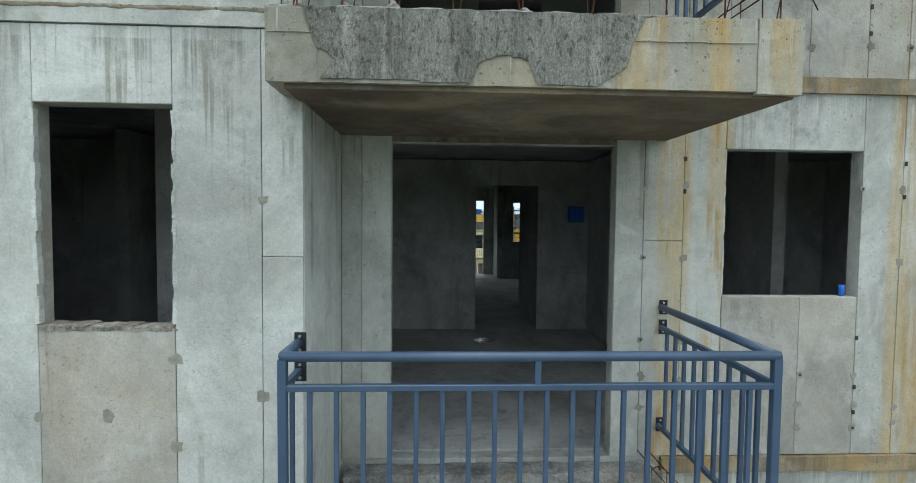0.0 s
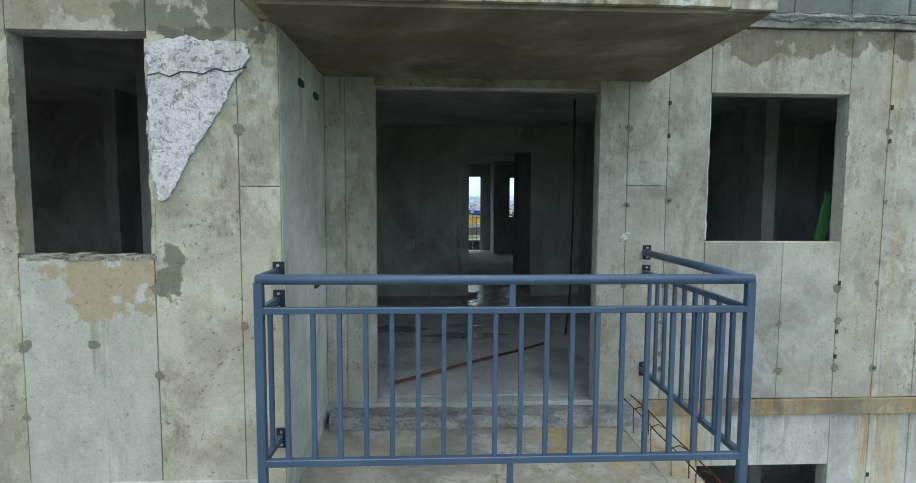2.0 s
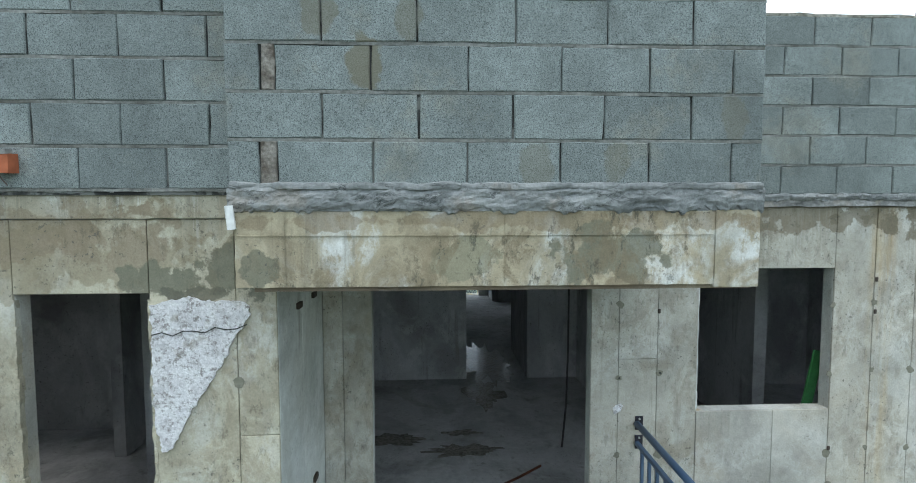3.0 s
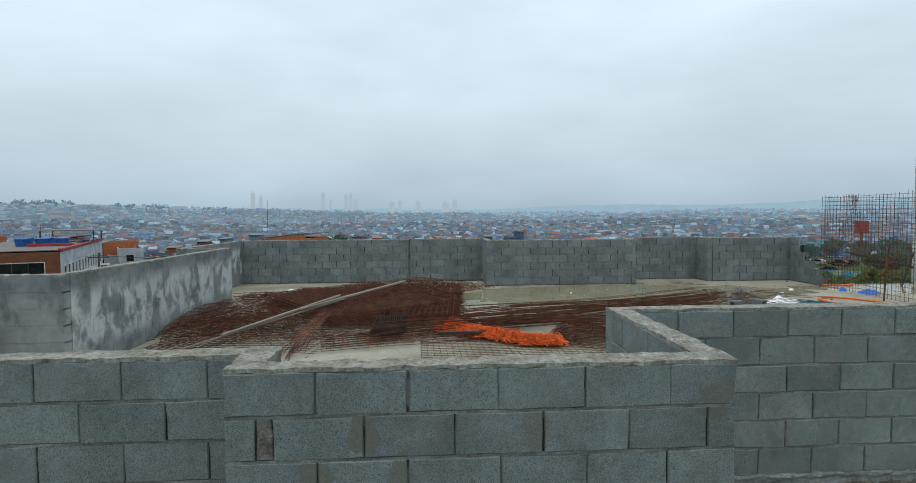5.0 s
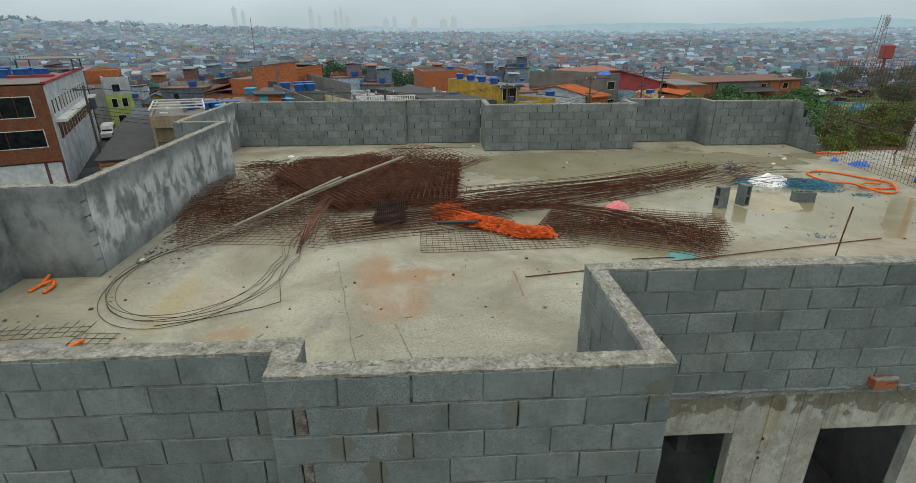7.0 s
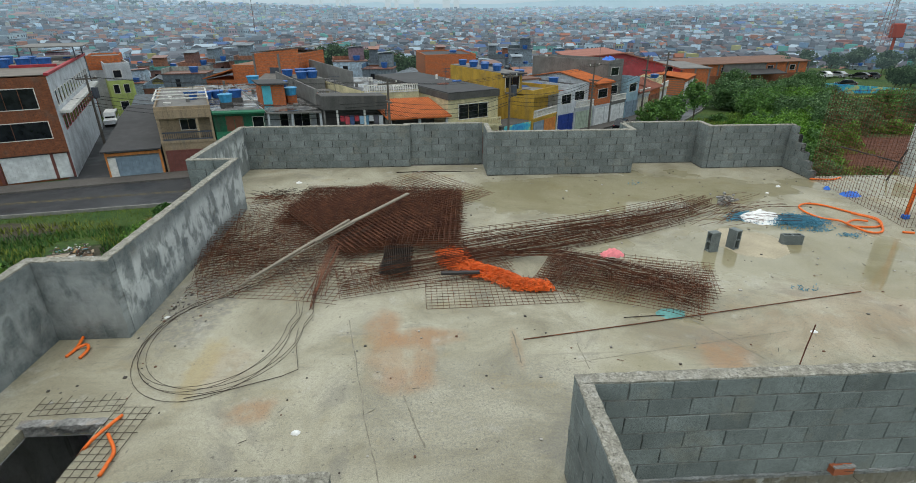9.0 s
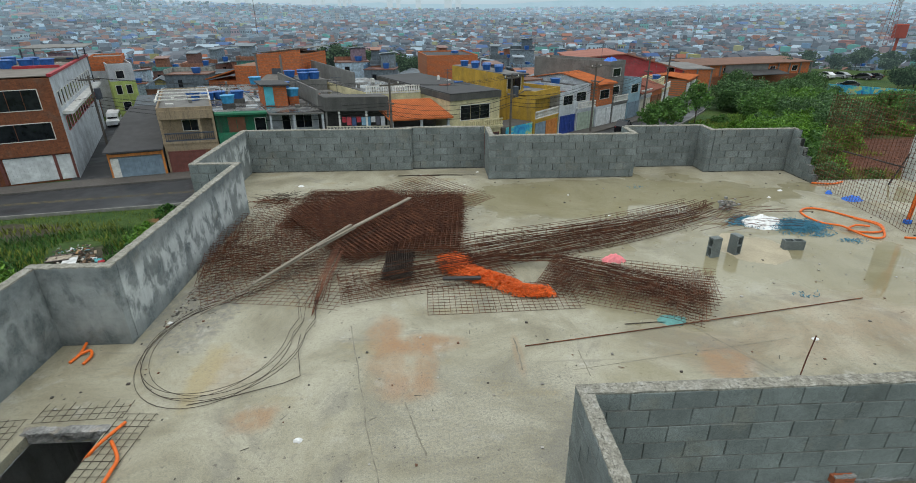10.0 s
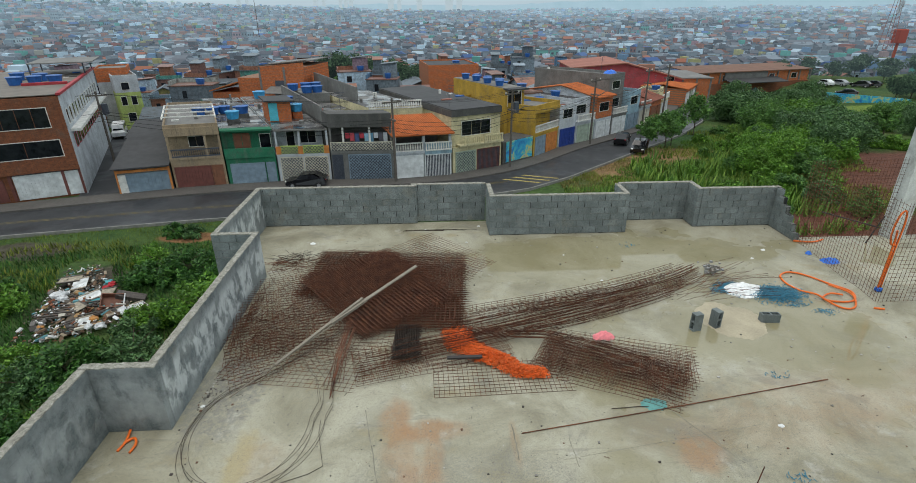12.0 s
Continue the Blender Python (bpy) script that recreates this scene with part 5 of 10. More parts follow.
for i in range(120):
    x, y, a, l = r.gauss(-3.6, 0.33), r.gauss(9.0, 0.55), r.uniform(-0.9, 1.9), r.uniform(0.3, 0.9)
    part("loose_bar", Geo().tube([(x, y, 0.05 + 0.2 * r.random()), (x + l * math.cos(a), y + l * math.sin(a), 0.03 + 0.25 * r.random())], 0.0042, 3, False), M_REBAR, low)
for i in range(40):
    t = r.random()
    x, y = -4.05 + 0.12 * r.random(), 8.1 + 2.4 * t
    part("loose_bar", Geo().tube([(x, y, 0.03), (x + 0.02, y + 0.35, 0.16 + 0.1 * r.random()), (x + 0.07, y + 0.8, 0.03)], 0.004, 3, False), M_REBAR, low)

for i in range(16):
    x = -1.75 + r.uniform(-0.16, 0.1)
    part("loose_bar", Geo().tube([(x + 0.15, 8.9 + r.uniform(-0.2, 0.3), 0.25), (x + 0.05, 8.0, 0.12), (x + r.uniform(-0.15, 0.1), 6.95 + r.uniform(-0.1, 0.5), 0.015)], 0.006, 3, False), M_REBAR, low)
strip = base("loose_mesh_sheet", None, "flat rusty mesh strip lying on the slab", "steel mesh", "loose mesh")
part("mesh_sheet", sheet("mesh_sheet", 2.5, 0.95, 0.09, flat(1.27, 7.35, 0.012, 1.5, 2.5, 0.95, 0.01, 8), seed=8), M_REBAR, strip)
strip2 = base("loose_mesh_sheet", None, "narrow rusty mesh strips stacked by a dark board", "steel mesh", "loose mesh")
for i in range(3):
    part("mesh_sheet", sheet("mesh_sheet", 3.0, 1.0, 0.13, flat(0.0, 8.0 + 0.07 * i, 0.04 + 0.03 * i, 13 + 2 * i, 3.0, 1.0, 0.03, i + 60), 0.0042, seed=i), M_REBAR, strip2)
roll = base("mesh_roll", None, "dark stack of fine dense mesh lying across the bars", "mesh roll")
for i in range(5):
    part("fine_mesh", sheet("fine_mesh", 0.5, 1.1, 0.034, flat(-0.52 + 0.01 * i, 8.36, 0.12 + 0.016 * i, -3 + 1.5 * i, 0.5, 1.1, 0.03, i), 0.0042, seed=i), M_WIRE, roll)

# long bundle of column cages, bowed across the roof
def bow(t, off, z):
    x = -1.35 + 8.1 * t
    y = 7.55 + 1.15 * t + 2.0 * t * t * t + off * (1.0 - 0.25 * t) + 0.55 * math.sin(math.pi * t)
    return x, y, z + 0.02 * math.sin(9 * t + off * 5)


cages = base("column_cage_bundle", None, "long bowed bundle of rusty column cages with stirrups", "rebar")
for c in range(9):
    off, zc, w = -0.08 + 0.155 * c, 0.03 + 0.05 * (c % 3), 0.11
    t0, t1 = (0.0, 0.05, 0.12, 0.2, 0.22, 0.25, 0.22, 0.26, 0.24)[c], (0.86, 0.9, 0.97, 0.93, 1.0, 0.98, 1.0, 0.96, 0.92)[c]
    g = Geo()
    for da, dzz in ((0, 0), (w, 0), (0, 0.1), (w, 0.1)):
        g.tube([bow(t0 + (t1 - t0) * i / 14, off + da, zc + dzz) for i in range(15)], 0.0055, 3, False)
    n = int((t1 - t0) * 8.6 / 0.17)
    for i in range(n):
        t = t0 + (t1 - t0) * (i + r.uniform(0.2, 0.8)) / n
        p = [bow(t, off + da, zc + dzz) for da, dzz in ((0, 0), (w, 0), (w, 0.1), (0, 0.1), (0, 0))]
        g.tube(p, 0.0036, 3, False)
    part("column_cage", g, M_REBAR, cages)
for i in range(26):
    a = r.uniform(-0.05, 0.75)
    x, y = 5.6 + r.uniform(0, 1.2), 9.7 + r.uniform(0, 1.0)
    l = r.uniform(0.9, 2.6)
    part("loose_bar", Geo().tube([(x, y, 0.06), (x + l * 0.5 * math.cos(a), y + l * 0.5 * math.sin(a), 0.14 + 0.12 * r.random()), (x + l * math.cos(a), y + l * math.sin(a), 0.03 + 0.15 * r.random())], 0.005, 3, False), M_REBAR, cages)
for i in range(46):
    o, t0 = r.uniform(-0.12, 1.1), r.uniform(0.0, 0.4)
    t1 = min(1.0, t0 + r.uniform(0.4, 0.9))
    zz = r.uniform(0.03, 0.24)
    part("loose_bar", Geo().tube([bow(t0 + (t1 - t0) * q / 10, o + 0.06 * math.sin(q + i), zz) for q in range(11)], 0.0055, 3, False), M_REBAR, cages)
fan = base("loose_mesh_sheet", None, "bent stack of rusty mesh strips fanned out over the slab", "steel mesh", "loose mesh")
for i in range(6):
    part("mesh_sheet", sheet("mesh_sheet", 2.7, 1.15, 0.095, flat(3.2 + 0.07 * i, 7.35 + 0.05 * i, 0.05 + 0.025 * i, -29 + 2.2 * i, 2.7, 1.15 - 0.05 * i, 0.07, 80 + i), seed=i), M_REBAR, fan)
for i in range(26):
    o, e = r.uniform(-0.1, 0.9), r.uniform(-0.15, 0.15)
    part("bent_bar", Geo().tube([(1.5 + e, 8.45 + 0.25 * o, 0.12), (2.3 + e, 8.25 + 0.3 * o, 0.2), (3.0 + 0.2 * o, 7.65 + 0.5 * o, 0.22), (3.7 + 0.35 * o, 7.05 + 0.75 * o, 0.14), (4.2 + 0.45 * o + e, 6.6 + 0.85 * o, 0.03)], 0.0045, 3, False), M_REBAR, fan)
wastes = base("rebar_offcuts", None, "small heap of rusty bar offcuts", "rebar")
for i, (cx, cy, w, l, mt) in enumerate(((-3.9, 12.0, 0.3, 0.5, M_REBAR), (-3.7, 12.5, 0.5, 0.5, M_WIRE))):
    for j in range(38):
        x, y, a = cx + r.uniform(-w, w), cy + r.uniform(-0.25, 0.25), r.uniform(0, 3)
        part("offcut", Geo().tube([(x, y, 0.02 + 0.1 * r.random()), (x + l * math.cos(a), y + l * 0.6 * math.sin(a), 0.02 + 0.1 * r.random())], 0.006, 3, False), mt, wastes)
wires = base("bar_offcuts", None, "thin dark wires lying along the foot of the back wall", "wire")
for j in range(9):
    x, y = -1.2 + r.uniform(0, 1.6), 14.3 + r.uniform(0, 0.15)
    part("wire", Geo().tube([(x, y, 0.012), (x + 0.6, y + 0.03, 0.015), (x + 1.2, y - 0.02, 0.012)], 0.006, 3, False), M_WIRE, wires)

# coil of dark wire
coil = base("wire_coil", None, "loose open coil of dark steel wire on the slab", "wire coil")
for i in range(5):
    g, a0, n = Geo(), r.uniform(-0.1, 0.1), 30
    ox, oy, sx, sy = r.uniform(-0.12, 0.1), r.uniform(-0.1, 0.1), 1.0 + r.uniform(-0.12, 0.06), 1.0 + r.uniform(-0.1, 0.06)
    pts = []
    for j in range(n):
        a = math.pi * (0.62 + 1.42 * j / (n - 1))
        pts.append((-2.87 + ox + 1.03 * sx * math.cos(a), 6.25 + oy + 1.22 * sy * math.sin(a), 0.012 + 0.012 * i))
    e = pts[0]
    tail = [(e[0] + (2.1 + 0.1 * i) * q, e[1] + 2.0 * q + 0.12 * i * q, 0.03 + 0.4 * q * q) for q in (0.9, 0.6, 0.3)]
    p = pts[-1]
    lead = [(p[0] + 0.06, p[1] + 0.35, 0.02), (p[0] - 0.12 + 0.03 * i, p[1] + 0.95, 0.1), (p[0] - 0.5, p[1] + 1.4 + 0.05 * i, 0.25)]
    g.tube(tail + pts + lead, 0.0036, 4)
    part("wire_turn", g, M_WIRE, coil)
part("wire_turn", Geo().tube([(-2.87, 4.98, 0.012), (-2.4, 5.1, 0.012), (-1.8, 5.32, 0.02), (-1.62, 5.45, 0.02), (-1.80, 6.1, 0.03), (-1.83, 6.4, 0.02)], 0.005, 4), M_WIRE, coil)

thing("long_bar", Geo().tube([(1.403, 5.949, 0.012), (3.2, 6.25, 0.014), (5.2, 6.6, 0.02), (7.135, 6.961, 0.012)], 0.009, 6), M_REBAR, "single long rusty steel bar lying on the slab", "rebar")
thing("short_bar", Geo().tube([(3.0, 6.42, 0.012), (3.5, 6.45, 0.012), (3.9, 6.40, 0.012)], 0.007, 5), M_WIRE, "short dark bar lying on the slab", "rebar")
thing("short_bar", Geo().tube([(4.4, 4.5, 0.012), (5.05, 4.62, 0.012)], 0.012, 5), M_WIRE, "short dark bar lying on the slab", "rebar")

# orange net in a strewn heap
g = Geo()
spine = [(0.52, 8.72), (0.55, 8.35), (0.88, 8.05), (1.28, 7.78), (1.62, 7.42), (2.0, 7.36)]
for i in range(6000):
    t = r.random() * (len(spine) - 1.001)
    a, b = Vector(spine[int(t)]), Vector(spine[int(t) + 1])
    c = a.lerp(b, t % 1)
    w = 0.31 - 0.035 * t
    x, y = c.x + r.uniform(-w, w) + r.gauss(0, 0.02), c.y + r.uniform(-w, w) * 0.8 + r.gauss(0, 0.02)
    z = 0.03 + 0.16 * r.random() * math.exp(-((x - c.x) ** 2 + (y - c.y) ** 2) / (w * w))
    s, q = r.uniform(0.018, 0.04), r.uniform(0, 3.1)
    g.tube([(x - s * math.cos(q), y - s * math.sin(q), z), (x, y, z + 0.012), (x + s * math.cos(q), y + s * math.sin(q), z)], 0.006, 3)
thing("orange_plastic_heap", g, M_ORANGE, "strewn heap of small bright orange plastic spacers", "plastic spacers", kind="stuff")
thing("wood_stick", Geo().rough(0.28, 0.95, 7.78, 7.86, 0.10, 0.14, 0.05, 0.004), M_DARKBOARD, "dark short timber stick on the mesh", "stick")


def conduit(name, pts, label, rr=0.020, group="orange conduits"):
    p = [Vector(q) for q in pts]
    out = []
    for i in range(len(p) - 1):
        a, b, c, d = p[max(i - 1, 0)], p[i], p[i + 1], p[min(i + 2, len(p) - 1)]
        for s in range(6):
            t = s / 6
            out.append(0.5 * ((2 * b) + (c - a) * t + (2 * a - 5 * b + 4 * c - d) * t * t + (3 * b - a - 3 * c + d) * t ** 3))
    out.append(p[-1])
    return thing(name, Geo().tube(out, rr, 8), M_HOSE, label, "conduit", group, smooth=True)


conduit("conduit", [(-4.80, 6.30, 0.06), (-4.77, 6.08, 0.03), (-4.80, 5.90, 0.02)], "short bent piece of orange corrugated conduit")
conduit("conduit", [(-4.78, 6.05, 0.03), (-4.66, 6.13, 0.05), (-4.58, 6.02, 0.04), (-4.60, 5.86, 0.02)], "short bent piece of orange corrugated conduit")
conduit("conduit", [(-3.44, 4.71, 0.03), (-3.48, 4.50, 0.06), (-3.56, 4.30, 0.04), (-3.68, 4.18, -0.1)], "orange corrugated conduit hanging over the slab opening")
conduit("conduit", [(-3.43, 4.41, 0.04), (-3.23, 4.16, 0.05), (-3.21, 4.0, 0.04), (-3.21, 3.85, 0.03)], "orange corrugated conduit lying by the slab opening")
conduit("conduit", [(9.54, 9.81, 0.05), (9.30, 9.89, 0.05), (9.02, 9.74, 0.04), (9.08, 9.60, 0.03), (9.44, 9.53, 0.03), (9.72, 9.65, 0.03), (9.86, 9.98, 0.04), (9.65, 10.34, 0.03), (9.33, 10.86, 0.03), (9.02, 11.02, 0.03), (8.70, 10.84, 0.03),
                    (8.61, 10.47, 0.03), (8.71, 10.11, 0.03), (8.93, 9.85, 0.06), (8.98, 9.55, 0.06), (9.12, 9.31, 0.03), (9.32, 9.24, 0.03), (9.56, 9.42, 0.03), (9.76, 9.85, 0.06), (9.55, 10.3, 0.05)], "loop of orange corrugated conduit lying on the slab", 0.022)
conduit("conduit", [(10.4, 12.9, 0.03), (10.9, 12.8, 0.03), (11.3, 12.95, 0.03)], "orange corrugated conduit at the roof edge", 0.024)
conduit("conduit", [(9.85, 9.25, 0.02), (10.05, 9.2, 0.02)], "short offcut of orange conduit", 0.024)

# slab opening with mesh over its edges
thing("opening_edge", Geo().rough(-4.55, -3.58, 4.585, 4.70, -0.10, 0.022, 0.03, 0.02, 11, 3), M_MORTAR, "ragged broken edge of the slab opening", "slab edge")
m_open = base("edge_mesh", None, "welded mesh lying round the hole in the slab", "steel mesh", "loose mesh")
part("mesh_sheet", sheet("mesh_sheet", 1.02, 0.30, 0.10, flat(-4.01, 4.92, 0.03, 2, 1.02, 0.30, 0.02, 90), 0.004, seed=1), M_WIRE, m_open)
part("mesh_sheet", sheet("mesh_sheet", 0.4, 1.5, 0.10, flat(-3.40, 4.10, 0.025, -3, 0.4, 1.5, 0.02, 92), 0.004, seed=2), M_WIRE, m_open)
part("mesh_sheet", sheet("mesh_sheet", 0.5, 0.5, 0.10, flat(-4.85, 4.55, 0.02, 5, 0.5, 0.5, 0.02, 95), 0.004, seed=3), M_WIRE, m_open)


def hollow_block(x, y, z, rx, ry, rz, size=(0.39, 0.14, 0.19)):
    l, w, h = size
    g = Geo()
    t = 0.025
    g.box(0, l, 0, t, 0, h).box(0, l, w - t, w, 0, h)
    for u in (0, l / 2 - t / 2, l - t):
        g.box(u, u + t, t, w - t, 0, h)
    return tagged_block(g, pose(x, y, z, rx, ry, rz))


def tagged_block(g, m):
    ob = thing("loose_block", g, M_BLOCK, "loose hollow grey concrete block on the wet slab", "block", "loose blocks")
    ob.matrix_world = m
    return ob


hollow_block(5.60, 8.62, 0.0, 0, -90, 12)
hollow_block(5.93, 8.66, 0.0, 0, -90, -70)
hollow_block(7.02, 8.84, 0.0, 0, 0, -4)


def heap(cx, cy, rx, ry, h, seed=0, n=18, z0=0.0):
    """A crumpled cloth or a low heap."""
    g = Geo()
    vs = {}
    for i in range(n + 1):
        for j in range(n + 1):
            u, v = 2 * i / n - 1, 2 * j / n - 1
            d = math.hypot(u, v)
            if d > 1.18:
                continue
            edge = 1 + 0.25 * noise.noise(Vector((math.atan2(v, u) * 1.4, seed, 3)))
            fold = noise.noise(Vector((u * 3 + seed, v * 3, seed))) * 0.6 + noise.noise(Vector((u * 7, v * 7, seed))) * 0.35
            z = h * max(0.03, (1 - (d / edge) ** 2) * (0.75 + 0.8 * fold)) if d < edge else -0.02
            vs[i, j] = len(g.v)
            g.v.append((cx + rx * u, cy + ry * v, z0 + z))
    for i in range(n):
        for j in range(n):
            q = [(i, j), (i + 1, j), (i + 1, j + 1), (i, j + 1)]
            if all(p in vs for p in q):
                g.f.append(tuple(vs[p] for p in q))
    return g


thing("white_sack", heap(7.42, 10.2, 0.50, 0.36, 0.19, 2, 30), M_WHITECLOTH, "crumpled white plastic sack thrown over teal netting", "sack", smooth=True)
g = Geo()
for i in range(3600):
    x, y = (r.gauss(7.16, 0.13), r.gauss(10.35, 0.14)) if i % 4 == 0 else (r.gauss(8.05, 0.27), r.gauss(9.98, 0.17))
    s, q = r.uniform(0.012, 0.026), r.uniform(0, 3.1)
    h = 0.10 * r.random() * math.exp(-((x - 7.9) / 0.7) ** 2 - ((y - 10.0) / 0.4) ** 2)
    g.tube([(x - s * math.cos(q), y - s * math.sin(q), h + 0.008), (x, y, 0.02 + h), (x + s * math.cos(q), y + s * math.sin(q), h + 0.008)], 0.007, 3)
for cx, cy, n in ((8.7, 9.2, 60), (8.2, 9.5, 50), (6.9, 10.25, 150), (5.6, 12.9, 14), (6.3, 7.1, 20), (5.2, 4.9, 24)):
    for i in range(n):
        x, y, q, s = r.gauss(cx, 0.13), r.gauss(cy, 0.06), r.uniform(0, 3), 0.025
        g.tube([(x - s * math.cos(q), y - s * math.sin(q), 0.008), (x + s * math.cos(q), y + s * math.sin(q), 0.02)], 0.006, 3)
thing("teal_plastic_heap", g, M_TEAL, "strewn teal blue plastic spacers under the sack", "plastic spacers", kind="stuff")
g = Geo()
for i in range(46):
    x, y, z, s = r.gauss(7.1, 0.14), r.gauss(11.1, 0.12), r.uniform(0.02, 0.2), r.uniform(0.03, 0.07)
    g.rough(x, x + s, y, y + s, z, z + s * 0.8, s, s * 0.2, 9, i)
thing("rubble_heap", g, M_MORTAR, "knot of grey wire and mortar rubble on the bar ends", "rubble", kind="stuff")
thing("pink_cloth", heap(3.42, 8.3, 0.22, 0.12, 0.13, 5, 12, 0.16), M_PINK, "crumpled pink cloth lying on the bars", "cloth", smooth=True)
thing("teal_rag", heap(3.75, 6.5, 0.24, 0.16, 0.06, 7, 12), simple("teal_rag_cloth", (0.12, 0.32, 0.30)), "crumpled teal rag on the slab", "cloth", smooth=True)
thing("blue_plastic_bag", heap(10.55, 11.6, 0.25, 0.18, 0.12, 8, 12), M_BLUEPL, "crumpled blue plastic bag at the roof edge", "bag", "blue bags", smooth=True)
thing("blue_plastic_bag", heap(10.3, 12.1, 0.09, 0.08, 0.10, 9, 8), M_BLUEPL, "small blue plastic bag at the roof edge", "bag", "blue bags", smooth=True)
thing("sand_spill", heap(6.45, 8.98, 0.68, 0.75, 0.03, 12, 30), simple("washed_sand", (0.40, 0.35, 0.25), 0.8, grain=40), "thin spill of washed sand on the slab", "sand", smooth=True)
for i, (x, y, s) in enumerate(((-3.43, 13.55, 0.09), (1.45, 14.6, 0.06), (1.0, 13.4, 0.04), (-3.9, 6.85, 0.05), (4.2, 10.9, 0.04), (8.6, 11.9, 0.05), (9.2, 12.4, 0.07), (5.6, 5.9, 0.06),
                               (-0.2, 14.4, 0.05), (1.9, 4.2, 0.05), (-1.4, 4.35, 0.06), (3.6, 12.4, 0.03))):
    thing("paper_scrap", heap(x, y, s, s * 0.7, s * 0.6, 20 + i, 8), M_WHITECLOTH, "small white scrap of paper or plaster on the slab", "scrap", "white scraps", smooth=True)
for i, (x, y) in enumerate(((4.7, 10.6), (6.1, 11.3), (5.55, 9.9), (1.75, 6.1), (6.0, 5.3), (2.6, 4.9), (-4.3, 5.3), (-2.2, 5.9), (7.8, 5.2), (0.8, 5.2))):
    thing("black_scrap", heap(x, y, 0.022, 0.018, 0.014, 50 + i, 7), M_DARKBOARD, "small dark scrap lying on the slab", "scrap", "dark scraps", smooth=True)

# mesh cage round the shaft at the roof's right edge
cage = base("mesh_fence", None, "upright rusty welded mesh fencing off the shaft at the roof edge", "mesh fence")
part("mesh_panel", sheet("mesh_panel", 3.6, 2.35, 0.105, lambda u, v: (10.12 + 0.12 * u + 0.03 * math.sin(3 * u), 9.55 + u, v), 0.0045, seed=1), M_REBAR, cage)
part("mesh_panel", sheet("mesh_panel", 5.0, 2.35, 0.105, lambda u, v: (10.16 + u, 9.52 + 0.03 * math.sin(2 * u), v), 0.0045, seed=2), M_REBAR, cage)
part("mesh_panel", sheet("mesh_panel", 4.5, 2.35, 0.105, lambda u, v: (10.6 + u, 13.1 + 0.02 * math.sin(3 * u), v), 0.0045, seed=3), M_REBAR, cage)
part("timber_brace", Geo().tube([(11.0, 12.9, 0.9), (12.6, 12.6, 0.5)], 0.022, 5), M_DARKBOARD, cage)
part("timber_brace", Geo().tube([(12.4, 12.7, 0.0), (12.5, 12.5, 0.9)], 0.022, 5), M_DARKBOARD, cage)
thing("concrete_column", Geo().rough(13.25, 13.7, 12.9, 13.3, 0.0, 3.4, 0.12, 0.005), M_WALL, "bare concrete column rising beside the shaft", "column")
conduit("conduit", [(10.60, 10.02, 0.08), (10.62, 10.04, 0.6), (10.64, 10.05, 1.2), (10.66, 10.06, 1.7), (10.60, 10.06, 2.0), (10.46, 10.04, 1.9), (10.40, 10.02, 1.5), (10.48, 10.03, 1.22), (10.60, 10.04, 1.2)], "orange conduit hanging in a loop beside the shaft", 0.022)
conduit("conduit", [(10.54, 10.02, 0.08), (10.55, 10.03, 0.7), (10.56, 10.04, 1.25), (10.52, 10.03, 1.55)], "orange conduit standing beside the shaft", 0.022)
thing("blue_clip", Geo().bevel(10.50, 10.64, 9.96, 10.08, 0.0, 0.10, 0.02), M_BLUEPL, "blue plastic conduit clip on the slab", "clip")

# joints left by the formwork, and scrapes, on the slab
M_SCRAPE = simple("slab_scrape", (0.235, 0.22, 0.17), 0.85, grain=9, lo=0.6, hi=1.3)
for a, b, wd in (((-1.13, 6.62), (-0.62, 4.35), 0.010), ((-0.62, 4.35), (-0.30, 3.2), 0.008), ((-0.24, 4.9), (0.02, 4.05), 0.012), ((1.27, 6.17), (1.29, 5.43), 0.012), ((2.13, 5.83), (2.15, 5.26), 0.010), ((1.95, 5.4), (5.3, 5.95), 0.006), ((3.85, 6.6), (4.6, 5.2), 0.010)):
    n, line = 14, Geo()
    for i in range(n + 1):
        t = i / n
        x, y = a[0] + (b[0] - a[0]) * t + 0.02 * noise.noise(Vector((t * 6, a[0], 1))), a[1] + (b[1] - a[1]) * t
        k = wd * (0.6 + 0.7 * abs(noise.noise(Vector((t * 9, a[1], 2)))))
        nx, ny = -(b[1] - a[1]), b[0] - a[0]
        q = k / math.hypot(nx, ny)
        line.v += [(x - nx * q, y - ny * q, 0.0025), (x + nx * q, y + ny * q, 0.0025)]
    line.f = [(2 * i, 2 * i + 2, 2 * i + 3, 2 * i + 1) for i in range(n)]
    part("scrape", line, M_SCRAPE, roof)
